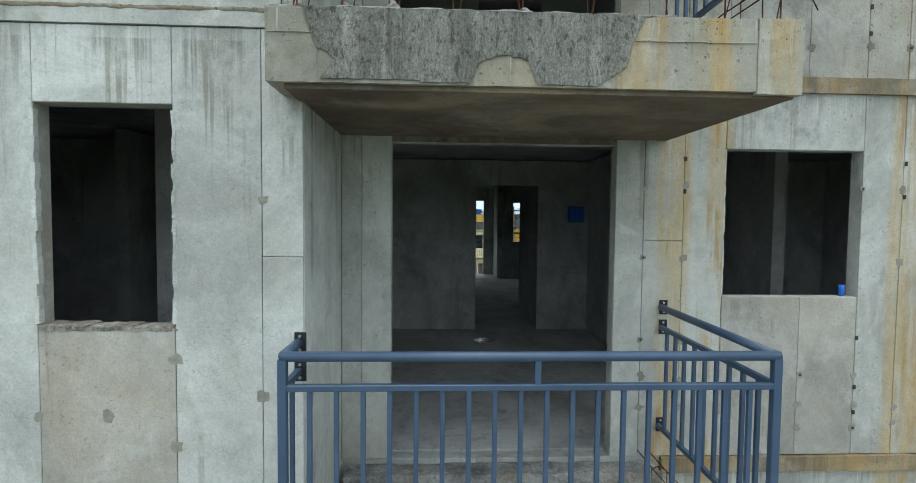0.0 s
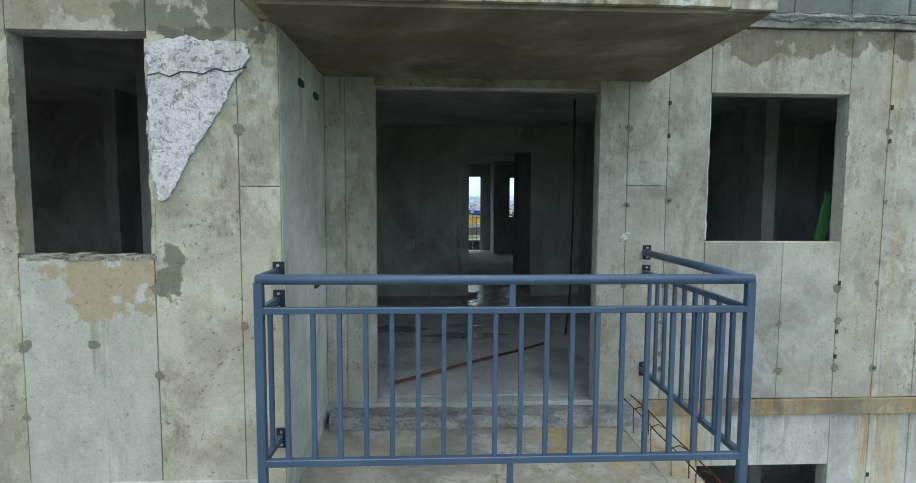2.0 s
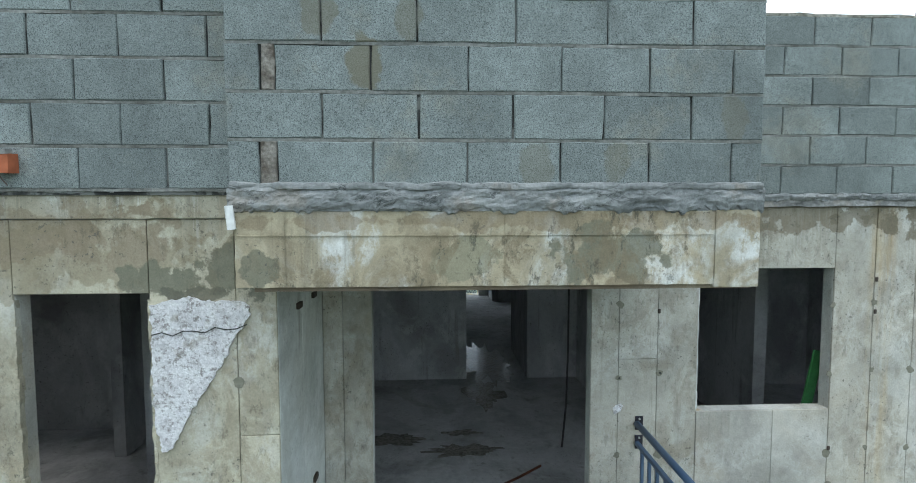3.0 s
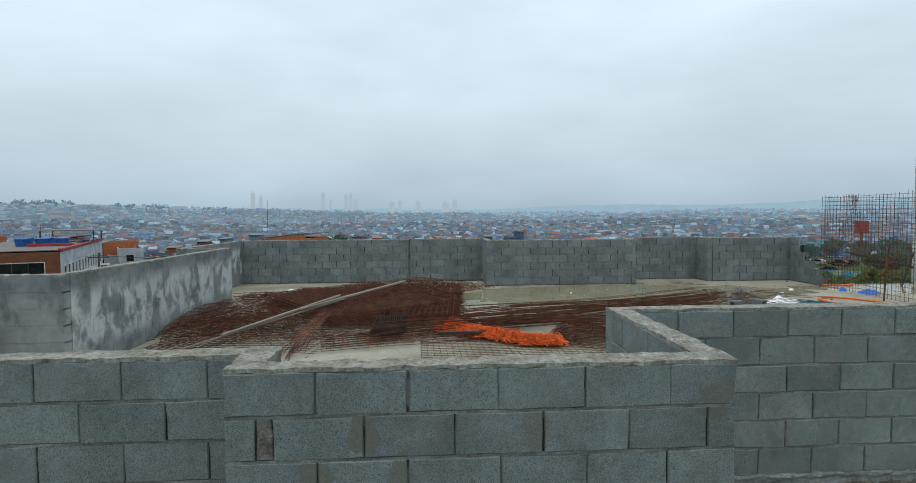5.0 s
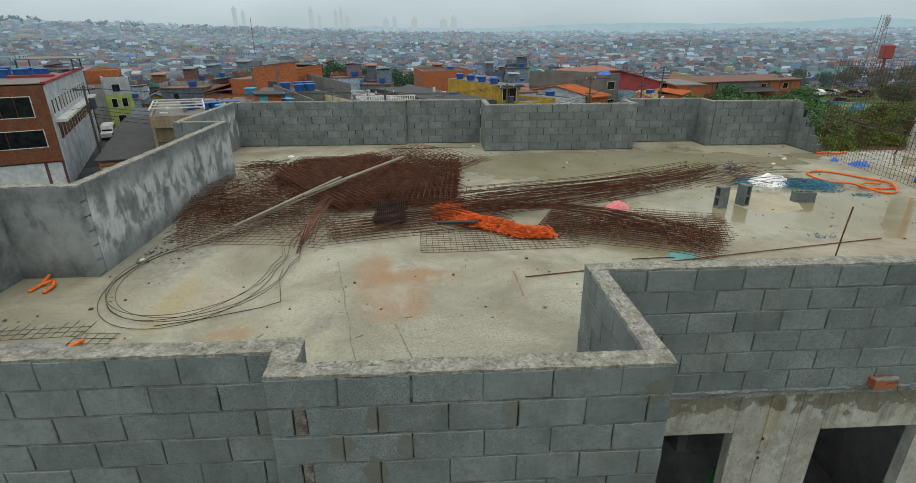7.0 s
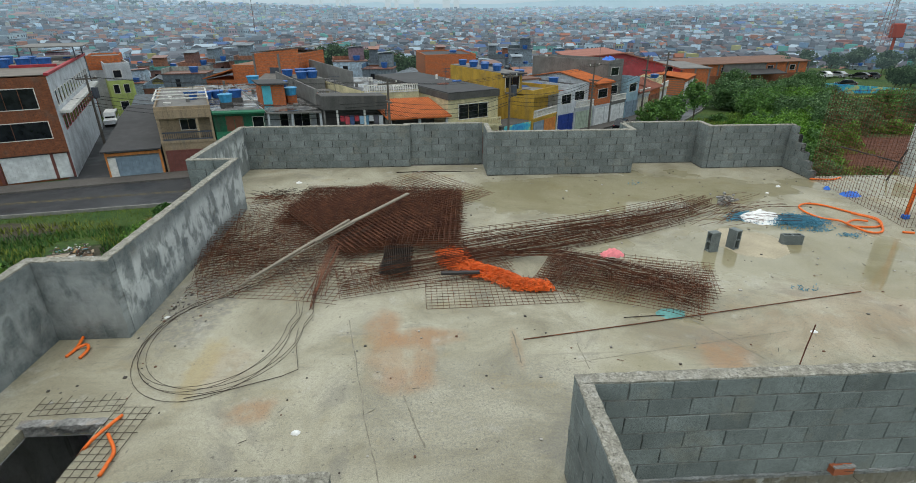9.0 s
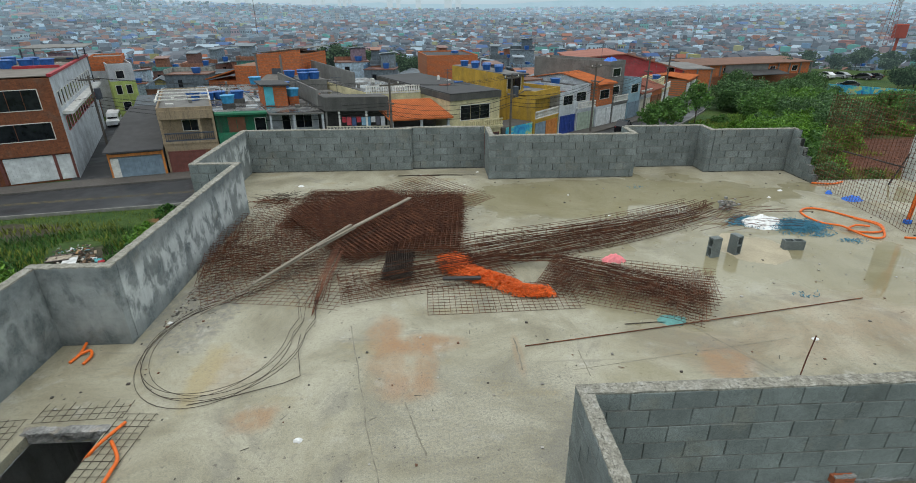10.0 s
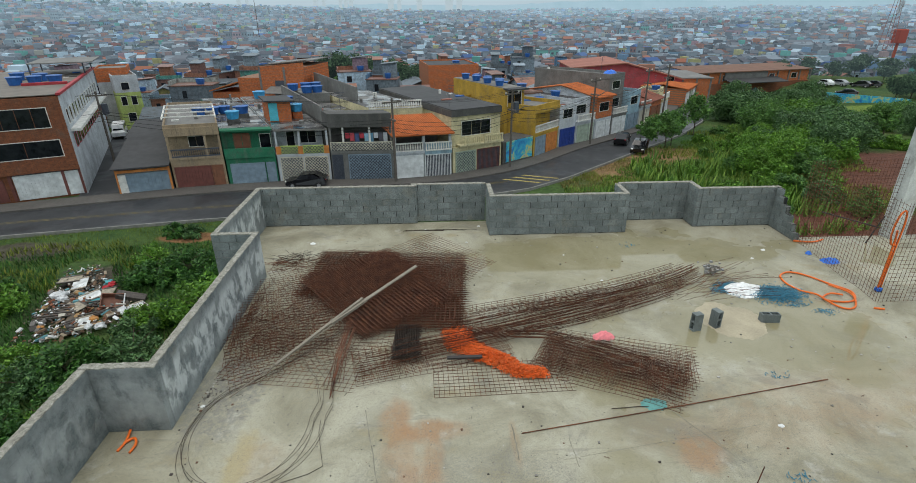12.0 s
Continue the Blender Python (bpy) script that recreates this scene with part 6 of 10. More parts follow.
# litter of chips, pebbles and wire ends all over the slab
M_LITTER = Mat("slab_litter", 0.9).pick([(0.08, 0.075, 0.065), (0.16, 0.15, 0.13), (0.30, 0.28, 0.24), (0.06, 0.05, 0.045), (0.42, 0.40, 0.37), (0.14, 0.07, 0.045), (0.20, 0.19, 0.17)], "island").done()
g = Geo()
rl = random.Random(91)
for i in range(1300):
    x, y = rl.uniform(-4.6, 10.5), rl.uniform(2.8, 14.0)
    if -0.7 < x < 1.5 and y < 3.6 or x > 1.3 and y < 3.9 or x < -4.1 and 6.2 < y < 11.7 or -4.7 < x < -3.3 and 3.2 < y < 4.8:
        continue
    if rl.random() < 0.45:
        x, y = -4.0 + abs(rl.gauss(0, 0.35)), rl.uniform(6.7, 11.3)
    s, q = rl.choice((0.004, 0.006, 0.008, 0.013)) * rl.uniform(0.7, 1.4), rl.uniform(0, 3.1)
    if rl.random() < 0.12:
        g.tube([(x, y, 0.006), (x + 0.09 * math.cos(q), y + 0.09 * math.sin(q), 0.008)], 0.004, 3)
    else:
        g.rough(x - s, x + s * rl.uniform(0.6, 1.6), y - s, y + s, 0.0, s * 0.9, 2 * s, s * 0.3, 40, i)
thing("slab_litter", g, M_LITTER, "chips, pebbles and wire ends strewn over the slab", "litter", kind="stuff")

BUILT = set(bpy.data.objects)

# ---- ground, road ----
def smooth(a, b, x):
    t = min(1, max(0, (x - a) / (b - a)))
    return t * t * (3 - 2 * t)


def terrain(x, y):
    d = math.hypot(x, y)
    n = noise.noise(Vector((x / 210, y / 210, 2.0))) + 0.5 * noise.noise(Vector((x / 90, y / 90, 5.0)))
    slope = smooth(70, 92, x) * smooth(172, 148, y)
    far = -12 * smooth(100, 200, d) * (1 - slope) + (20 + 9 * n) * smooth(220, 900, d) + 14 * smooth(300, 900, d) * smooth(-60, -420, x)
    bank = 2.2 * smooth(30, 48, x) * smooth(80, 40, y) * smooth(8, 30, y)
    return GROUND + far + bank + 0.12 * noise.noise(Vector((x / 3, y / 3, 0)))


m = Mat("rough_ground", 0.95, spec=0.2)
m.ground([(0.35, (0.03, 0.07, 0.02)), (0.55, (0.055, 0.095, 0.025)), (0.72, (0.085, 0.095, 0.032))], m.tex(0.16, detail=8, rough=0.65))
m.over((0.115, 0.046, 0.033), m.math("MAXIMUM", m.ellipse((33, 34, GROUND), (6.5, 9, 60), 0.3, 0.2), m.ellipse((50, 46, GROUND), (13, 11, 60), 0.3, 0.2)), 0.95)
m.over((0.20, 0.115, 0.085), m.ellipse((52, 41, GROUND), (11, 6, 60), 0.3, 0.25), 0.8)
m.over((0.26, 0.15, 0.08), m.math("MAXIMUM", m.ellipse((28.5, 61.5, GROUND), (7, 3.6, 40), 0.5, 0.4), m.ellipse((23.5, 54.5, GROUND), (7.5, 5.5, 40), 0.5, 0.3)), 0.85)
# unseen grey ground before the front, added to keep bounced light neutral
m.over((0.20, 0.195, 0.18), m.ellipse((3, -9, GROUND), (26, 17, 40), 0.2, 0.2), 0.95)
m.over((0.22, 0.30, 0.05), m.ellipse((80, 95, GROUND), (8, 5, 40), 0.4, 0.3), 0.5)
m.over((0.26, 0.12, 0.06), m.ellipse((-19.5, 38.6, GROUND), (2.6, 1.1, 40), 0.4, 0.5), 0.8)
m.over((0.07, 0.055, 0.045), m.math("MAXIMUM", m.ellipse((-22.6, 30, GROUND), (2.2, 4.2, 40), 0.4, 0.5), m.ellipse((-31, 36.6, GROUND), (4, 1.9, 40), 0.4, 0.5)), 0.85)
m.grain(m.tex(2.5, detail=5), 0.6, 1.3).bump(m.tex(3, detail=6), 0.8, 0.2)
M_GROUND = m.done()
g = Geo()
rings = [0.0] + [6 * i for i in range(1, 26)] + [170 + 25 * i for i in range(12)] + [480 + 60 * i for i in range(14)] + [1500, 2200, 4000]
SEC = 96
for ri, rad in enumerate(rings):
    for s in range(SEC):
        a = 2 * math.pi * s / SEC
        x, y = rad * math.cos(a), 8 + rad * math.sin(a)
        g.v.append((x, y, terrain(x, y) if rad < 1400 else terrain(x * 1300 / rad, y * 1300 / rad) - 6))
for ri in range(len(rings) - 1):
    for s in range(SEC):
        g.f.append((ri * SEC + s, (ri + 1) * SEC + s, (ri + 1) * SEC + (s + 1) % SEC, ri * SEC + (s + 1) % SEC))
thing("ground", g, M_GROUND, "rough ground with grass, weeds and red earth", "ground", kind="structure", smooth=True)

m = Mat("wet_asphalt", 0.6, spec=0.35)
m.ground([(0.3, (0.026, 0.028, 0.031)), (0.6, (0.042, 0.044, 0.047)), (0.75, (0.062, 0.062, 0.062))], m.tex(0.35, detail=6))
m.wet(m.rng(m.tex(0.2, detail=4), 0.42, 0.62), 0.75, 0.38).bump(m.tex(30), 0.2, 0.01)
M_ROAD = m.done()
M_PAVE = simple("pavement_concrete", (0.095, 0.088, 0.080), 0.8, grain=4, big=0.4)
M_KERB = simple("kerb_concrete", (0.21, 0.205, 0.19), 0.8, grain=5)
M_YELLOWLINE = simple("faded_yellow_marking", (0.42, 0.33, 0.10), 0.7, grain=3, lo=0.4, hi=1.2)

NEAR = [(-94.3, 26), (-59.3, 33.5), (-34.8, 39.2), (-20, 42.0), (-4.3, 44.2), (9, 48.3), (14.3, 52.2), (21.8, 59.2), (26.6, 63.6), (36, 72.4), (43.7, 82), (50.7, 94), (58.7, 112)]
FRONT = [(-94.3, 33), (-59.3, 41), (-40.6, 46.0), (-31.2, 48.8), (-20.9, 51.3), (-10.5, 52.3), (-4, 52.4), (1.9, 53.5), (7.7, 56.4), (11.9, 59.9), (17.5, 65.7), (20.8, 68.4), (30.2, 76.6), (37.7, 85), (43.7, 96), (52.7, 116)]


def ribbon(a, b, z, n=60):
    """A strip between two lines of points."""
    def at(line, t):
        ds = [0]
        for p, q in zip(line, line[1:]):
            ds.append(ds[-1] + math.dist(p, q))
        s = t * ds[-1]
        for i in range(len(line) - 1):
            if s <= ds[i + 1] + 1e-6:
                f = (s - ds[i]) / (ds[i + 1] - ds[i])
                return line[i][0] + f * (line[i + 1][0] - line[i][0]), line[i][1] + f * (line[i + 1][1] - line[i][1])
    g = Geo()
    for i in range(n + 1):
        for line in (a, b):
            x, y = at(line, i / n)
            g.v.append((x, y, z))
    for i in range(n):
        g.f.append((2 * i, 2 * i + 2, 2 * i + 3, 2 * i + 1))
    return g


def shifted(line, d):
    out = []
    for i, p in enumerate(line):
        q0, q1 = line[max(i - 1, 0)], line[min(i + 1, len(line) - 1)]
        dx, dy = q1[0] - q0[0], q1[1] - q0[1]
        l = math.hypot(dx, dy)
        out.append((p[0] - dy / l * d, p[1] + dx / l * d))
    return out


Z0 = GROUND + 0.16
thing("road", ribbon(NEAR, shifted(FRONT, -1.9), Z0), M_ROAD, "wet dark asphalt road curving past the houses", "road", kind="structure")


def raised(a, b, z0, z1):
    g = ribbon(a, b, z1)
    n = len(g.v) // 2
    top = list(g.v)
    o = len(g.v)
    for p in top:
        g.v.append((p[0], p[1], z0))
    for i in range(n - 1):
        for s in (0, 1):
            g.f.append((2 * i + s, 2 * i + 2 + s, o + 2 * i + 2 + s, o + 2 * i + s))
    return g


thing("pavement", raised(shifted(FRONT, -1.9), shifted(FRONT, 0.6), Z0 - 0.2, Z0 + 0.16), M_PAVE, "narrow worn concrete pavement before the houses", "pavement", kind="structure")
thing("kerb", raised(shifted(NEAR, -0.16), NEAR, Z0 - 0.2, Z0 + 0.12), M_KERB, "pale concrete kerb along the road", "kerb", kind="structure")
for i in range(3):
    x, y = 7.2 + 1.1 * i, 52.0 + 0.68 * i
    g = Geo().add([(x, y, Z0 + 0.006), (x + 3.6, y - 1.4, Z0 + 0.006), (x + 4.0, y - 1.25, Z0 + 0.006), (x + 0.45, y + 0.2, Z0 + 0.006)], [(0, 1, 2, 3)])
    thing("road_marking", g, M_YELLOWLINE, "faded yellow hatched road marking", "road marking", "road markings", kind="structure")
CENTRE = [p for p in shifted(NEAR, 3.1) if -60 < p[0] < 12]
M_FAINTLINE = simple("worn_yellow_line", (0.15, 0.12, 0.05), 0.7, grain=2, lo=0.3, hi=1.3)
for d in (0.0, 0.28):
    thing("road_marking", ribbon(shifted(CENTRE, d), shifted(CENTRE, d + 0.11), Z0 + 0.005), M_FAINTLINE, "worn thin yellow line along the road", "road marking", "road markings", kind="structure")
# side alley up between the houses
ALLEY = [(-34.2, 48.5), (-41.9, 66), (-49.8, 83), (-57.3, 100)]
thing("alley", raised(ALLEY, [(-30.9, 49.5), (-38.1, 67), (-45.8, 84.5), (-52.8, 101)], Z0 - 0.2, Z0 + 0.03), M_ROAD, "wet narrow side street between houses", "road", kind="structure")

# ---- house materials ----
def wallpaint(name, c, dirt=0.45):
    m = Mat(name, 0.85, spec=0.25)
    m.plain(c).grain(m.tex(0.7, detail=6), 0.72, 1.2)
    m.over((0.16, 0.15, 0.13), m.rng(m.tex(1.6, (1, 1, 0.10), 5), 0.52, 0.75), dirt)
    m.over((0.10, 0.10, 0.09), m.rng(m.tex(0.8, detail=9, rough=0.7), 0.52, 0.66), dirt)
    m.over((0.07, 0.07, 0.065), m.rng(m.tex(5, (1, 1, 0.12), 6, 0.7), 0.54, 0.66), dirt * 0.9)
    m.grain(m.tex(9), 0.8, 1.15)
    return m.bump(m.tex(8), 0.2, 0.02).done()


def brickwall(name, c, size=(0.3, 0.2), mortar=(0.26, 0.15, 0.10)):
    m = Mat(name, 0.9, spec=0.2)
    b = m.n.new("ShaderNodeTexBrick")
    mp = m.n.new("ShaderNodeMapping")
    mp.inputs["Rotation"].default_value = (radians(90), 0, 0)
    m.l.new(m.co, mp.inputs["Vector"])
    m.l.new(mp.outputs[0], b.inputs["Vector"])
    b.inputs["Color1"].default_value = (*c, 1)
    b.inputs["Color2"].default_value = (c[0] * 1.35, c[1] * 1.4, c[2] * 1.3, 1)
    b.inputs["Mortar"].default_value = (*mortar, 1)
    b.inputs["Scale"].default_value = 1.0
    b.inputs["Mortar Size"].default_value = 0.02
    b.inputs["Brick Width"].default_value, b.inputs["Row Height"].default_value = size
    m.col = b.outputs["Color"]
    m.over((0.15, 0.12, 0.10), m.rng(m.tex(0.6, detail=6), 0.55, 0.75), 0.5)
    m.grain(m.tex(4), 0.75, 1.2)
    return m.done()


W_WHITE = wallpaint("dirty_white_render", (0.50, 0.53, 0.56), 0.24)
W_GREY = wallpaint("raw_grey_render", (0.18, 0.178, 0.168))
W_DARK = wallpaint("dark_stained_render", (0.10, 0.098, 0.094))
W_GREEN = wallpaint("green_paint", (0.025, 0.165, 0.09), 0.4)
W_BEIGE = wallpaint("beige_paint", (0.33, 0.25, 0.165))
W_CREAM = wallpaint("cream_paint", (0.62, 0.55, 0.34), 0.3)
W_MUSTARD = wallpaint("mustard_paint", (0.48, 0.30, 0.05), 0.35)
W_RED = wallpaint("red_paint", (0.40, 0.075, 0.085), 0.2)
W_LIME = wallpaint("lime_paint", (0.42, 0.52, 0.16), 0.3)
W_LBLUE = wallpaint("pale_blue_paint", (0.28, 0.42, 0.50), 0.3)
W_BRICK = brickwall("orange_hollow_brick", (0.44, 0.115, 0.04))
W_FACE = brickwall("facing_brick", (0.22, 0.075, 0.036), (0.42, 0.085), (0.13, 0.06, 0.04))
G_WHITE = simple("white_gate_steel", (0.66, 0.68, 0.68), 0.5, grain=2)
G_BLUE = simple("grey_blue_gate_steel", (0.20, 0.27, 0.33), 0.5, grain=2)
G_NAVY = simple("navy_gate_steel", (0.02, 0.05, 0.24), 0.45, grain=2)
G_DARK = simple("dark_gate_steel", (0.06, 0.07, 0.09), 0.5, grain=2)
G_CREAM = simple("cream_gate_steel", (0.55, 0.52, 0.42), 0.5, grain=2)
G_MAROON = simple("maroon_gate_steel", (0.16, 0.055, 0.045), 0.5, grain=2)
G_GREENG = simple("pale_green_gate_steel", (0.38, 0.45, 0.36), 0.5, grain=2)
G_BROWN = simple("brown_gate_wood", (0.22, 0.09, 0.05), 0.6, grain=2)
R_DARK = simple("wet_dark_roof", (0.05, 0.05, 0.052), 0.75, grain=1.5, big=0.3)
R_GREY = simple("fibre_cement_roof", (0.17, 0.165, 0.155), 0.7, grain=1.5, big=0.3)
R_BROWN = simple("damp_brown_roof_slab", (0.15, 0.125, 0.10), 0.6, grain=1.5, big=0.4)
R_RUST = simple("rusty_sheet_roof", (0.17, 0.085, 0.055), 0.75, grain=2, big=0.4)
M_BATTEN = simple("old_roof_batten", (0.10, 0.08, 0.065), 0.85)
m = Mat("wet_roof_slab", 0.4, spec=0.5)
m.ground([(0.38, (0.035, 0.036, 0.038)), (0.48, (0.085, 0.085, 0.085)), (0.58, (0.19, 0.185, 0.175))], m.tex(0.8, detail=9, rough=0.7))
m.over((0.03, 0.03, 0.03), m.rng(m.tex(3.0, detail=8, rough=0.75), 0.52, 0.60), 0.7)
m.wet(m.rng(m.tex(0.5, detail=6), 0.42, 0.55), 0.7, 0.10)
R_WET = m.done()
R_TILE = simple("orange_roof_tile", (0.50, 0.14, 0.04), 0.75, grain=3, big=0.7)
R_REDTILE = simple("faded_red_tile", (0.31, 0.12, 0.085), 0.8, grain=3, big=0.4)
F_WHITE = simple("white_trim", (0.68, 0.67, 0.63), 0.6, grain=4)
F_ORANGE = simple("orange_trim", (0.55, 0.20, 0.05), 0.7, grain=4)
F_REDT = simple("red_trim", (0.36, 0.03, 0.04), 0.6, grain=4)
TANK = simple("blue_tank_plastic", (0.02, 0.11, 0.36), 0.45, grain=3)
TANK2 = simple("light_blue_tank_plastic", (0.04, 0.30, 0.55), 0.45, grain=3)
m = Mat("dark_window_glass", 0.08, spec=0.4).world_co()
m.ground([(0.35, (0.006, 0.007, 0.010)), (0.7, (0.022, 0.025, 0.030))], m.tex(1.2))
GLASS = m.done()
m = Mat("painted_mural", 0.75)
m.ground([(0.30, (0.02, 0.16, 0.42)), (0.45, (0.03, 0.34, 0.55)), (0.55, (0.10, 0.45, 0.42)), (0.62, (0.55, 0.50, 0.12)), (0.72, (0.06, 0.25, 0.50))], m.tex(0.9, detail=5, warp=1.5))
MURAL = m.done()


def house(name, P, Q, depth, floors, label, z0=GROUND + 0.2):
    """floors: rows of height, setback of the front, wall material. P and Q: the front's left and right ends on the ground."""
    ang = math.degrees(math.atan2(Q[1] - P[1], Q[0] - P[0]))
    W = math.dist(P, Q) - 0.05
    h = base(name, pose(P[0], P[1], z0, 0, 0, ang), label, "house", "houses along the street")
    z = -0.6
    for i, (top, back, mat) in enumerate(floors):
        part("wall", Geo().bevel(0, W, back, depth, z, top, 0.02), mat, h)
        z = top
    return h, W


def window(h, u0, u1, z0, z1, v=0.0, panes=2, frame_mat=None, glass=None):
    w = part("window", Geo().box(u0 - 0.06, u1 + 0.06, v - 0.05, v + 0.02, z0 - 0.06, z0).box(u0 - 0.06, u1 + 0.06, v - 0.05, v + 0.02, z1, z1 + 0.06)
             .box(u0 - 0.06, u0, v - 0.05, v + 0.02, z0, z1).box(u1, u1 + 0.06, v - 0.05, v + 0.02, z0, z1), frame_mat or F_WHITE, h)
    s = (u1 - u0) / panes
    for i in range(panes):
        part("pane", Geo().box(u0 + i * s + 0.025, u0 + (i + 1) * s - 0.025, v - 0.02, v + 0.01, z0, z1), glass or GLASS, w)
    return w


def side_window(h, W, v0, v1, z0, z1, frame_mat=None):
    """A window in the side wall that looks along +u."""
    w = part("window", Geo().box(W - 0.02, W + 0.05, v0 - 0.06, v1 + 0.06, z0 - 0.06, z0).box(W - 0.02, W + 0.05, v0 - 0.06, v1 + 0.06, z1, z1 + 0.06)
             .box(W - 0.02, W + 0.05, v0 - 0.06, v0, z0, z1).box(W - 0.02, W + 0.05, v1, v1 + 0.06, z0, z1), frame_mat or F_WHITE, h)
    part("pane", Geo().box(W - 0.01, W + 0.02, v0, v1, z0, z1), GLASS, w)


def gate(h, u0, u1, z1, mat, style="panel", v=0.0, z0=0.0):
    g = part("gate", Geo().box(u0, u1, v - 0.03, v + 0.01, z0, z1), G_DARK if style != "panel" else mat, h)
    if style == "panel":
        n = max(3, int((u1 - u0) / 0.28))
        for i in range(n):
            a = u0 + (u1 - u0) * i / n
            part("slat", Geo().box(a + 0.02, a + (u1 - u0) / n - 0.02, v - 0.06, v - 0.03, z0 + 0.05, z1 - 0.05), mat, g)
    elif style == "bars":
        n = max(3, int((u1 - u0) / 0.16))
        for i in range(n + 1):
            a = u0 + (u1 - u0) * i / n
            part("bar", Geo().box(a - 0.025, a + 0.025, v - 0.07, v - 0.03, z0, z1), mat, g)
    else:
        n = max(4, int((u1 - u0 + z1 - z0) / 0.32))
        lat = Geo()
        w, hh = u1 - u0, z1 - z0
        for s in (1, -1):
            for i in range(1, n):
                d = i * (w + hh) / n
                a, b = (max(0, d - hh), min(hh, d)), (min(w, d), max(0, d - w))
                pa, pb = (a if s > 0 else (w - a[0], a[1])), (b if s > 0 else (w - b[0], b[1]))
                lat.tube([(u0 + pa[0], v - 0.05, z0 + pa[1]), (u0 + pb[0], v - 0.05, z0 + pb[1])], 0.035, 4)
        part("lattice", lat, mat, g)
    part("gate_frame", Geo().box(u0 - 0.08, u0, v - 0.08, v + 0.02, z0, z1 + 0.08).box(u1, u1 + 0.08, v - 0.08, v + 0.02, z0, z1 + 0.08).box(u0 - 0.08, u1 + 0.08, v - 0.08, v + 0.02, z1 + 0.005, z1 + 0.10), mat, g)
    return g


def balustrade(h, u0, u1, z, mat, v=-0.05, high=0.85, fat=True):
    b = part("balcony", Geo().box(u0, u1, v - 0.08, v + 0.08, z + high - 0.12, z + high).box(u0, u1, v - 0.08, v + 0.08, z, z + 0.12), mat, h)
    n = int((u1 - u0) / (0.26 if fat else 0.2))
    for i in range(n + 1):
        u = u0 + 0.08 + (u1 - u0 - 0.16) * i / n
        part("baluster", Geo().tube([(u, v, z + 0.12), (u, v, z + 0.3), (u, v, z + 0.55), (u, v, z + high - 0.12)], [0.05, 0.09, 0.06, 0.05] if fat else 0.03, 6), mat, b)
    return b


def tile_roof(h, u0, u1, v0, v1, z0, z1, mat, pitch_along_v=True):
    """A sloped roof of tile rows, from the eave (v0, z0) up to (v1, z1)."""
    roofp = part("roof", Geo().add([(u0, v0, z0), (u1, v0, z0), (u1, v1, z1), (u0, v1, z1), (u0, v0, z0 - 0.1), (u1, v0, z0 - 0.1), (u1, v1, z1 - 0.1), (u0, v1, z1 - 0.1)],
                                   [(0, 1, 2, 3), (7, 6, 5, 4), (0, 4, 5, 1), (1, 5, 6, 2), (2, 6, 7, 3), (3, 7, 4, 0)]), mat, h)
    n = int((u1 - u0) / 0.24)
    for i in range(n + 1):
        u = u0 + (u1 - u0) * i / n
        part("roof_tile", Geo().tube([(u, v0 - 0.05, z0 + 0.02), (u, v1, z1 + 0.02)], 0.075, 5, True), mat, roofp)
    return roofp


def flat_roof(h, W, v0, v1, z, mat, rim=None, rim_h=0.35):
    r = part("roof", Geo().box(0.05, W - 0.05, v0 + 0.05, v1 - 0.05, z, z + 0.06), mat, h)
    if rim:
        for a in ((0, W, v0, v0 + 0.15), (0, W, v1 - 0.15, v1), (0, 0.15, v0 + 0.15, v1 - 0.15), (W - 0.15, W, v0 + 0.15, v1 - 0.15)):
            part("parapet", Geo().box(*a, z - 0.02, z + rim_h), rim, r)
    return r


def water_tank(m, light=False, s=1.0):
    t = base("water_tank", m, "round blue plastic water tank with a lid on a roof", "water tank", "water tanks")
    n = 14
    part("tank_body", Geo().tube([(0, 0, 0), (0, 0, 0.25 * s), (0, 0, 0.75 * s)], [0.55 * s, 0.60 * s, 0.68 * s], n), TANK2 if light else TANK, t, smooth=False)
    part("lid", Geo().tube([(0, 0, 0.75 * s), (0, 0, 0.80 * s), (0, 0, 0.86 * s)], [0.74 * s, 0.72 * s, 0.3 * s], n), TANK2 if light else TANK, t)
    return t


LEAN = {}


def on(h, u, v, z):
    return h.matrix_basis @ Matrix.Translation((u - LEAN.get(h.name, 0.0) * max(v, 0.0), v, z))


def lean(h, k):
    """Slants a finished house's plot: what lies v metres behind its front moves k * v to its left."""
    for o in h.children_recursive:
        for p in o.data.vertices:
            p.co.x -= k * max(p.co.y, 0.0)
        o.data.update()


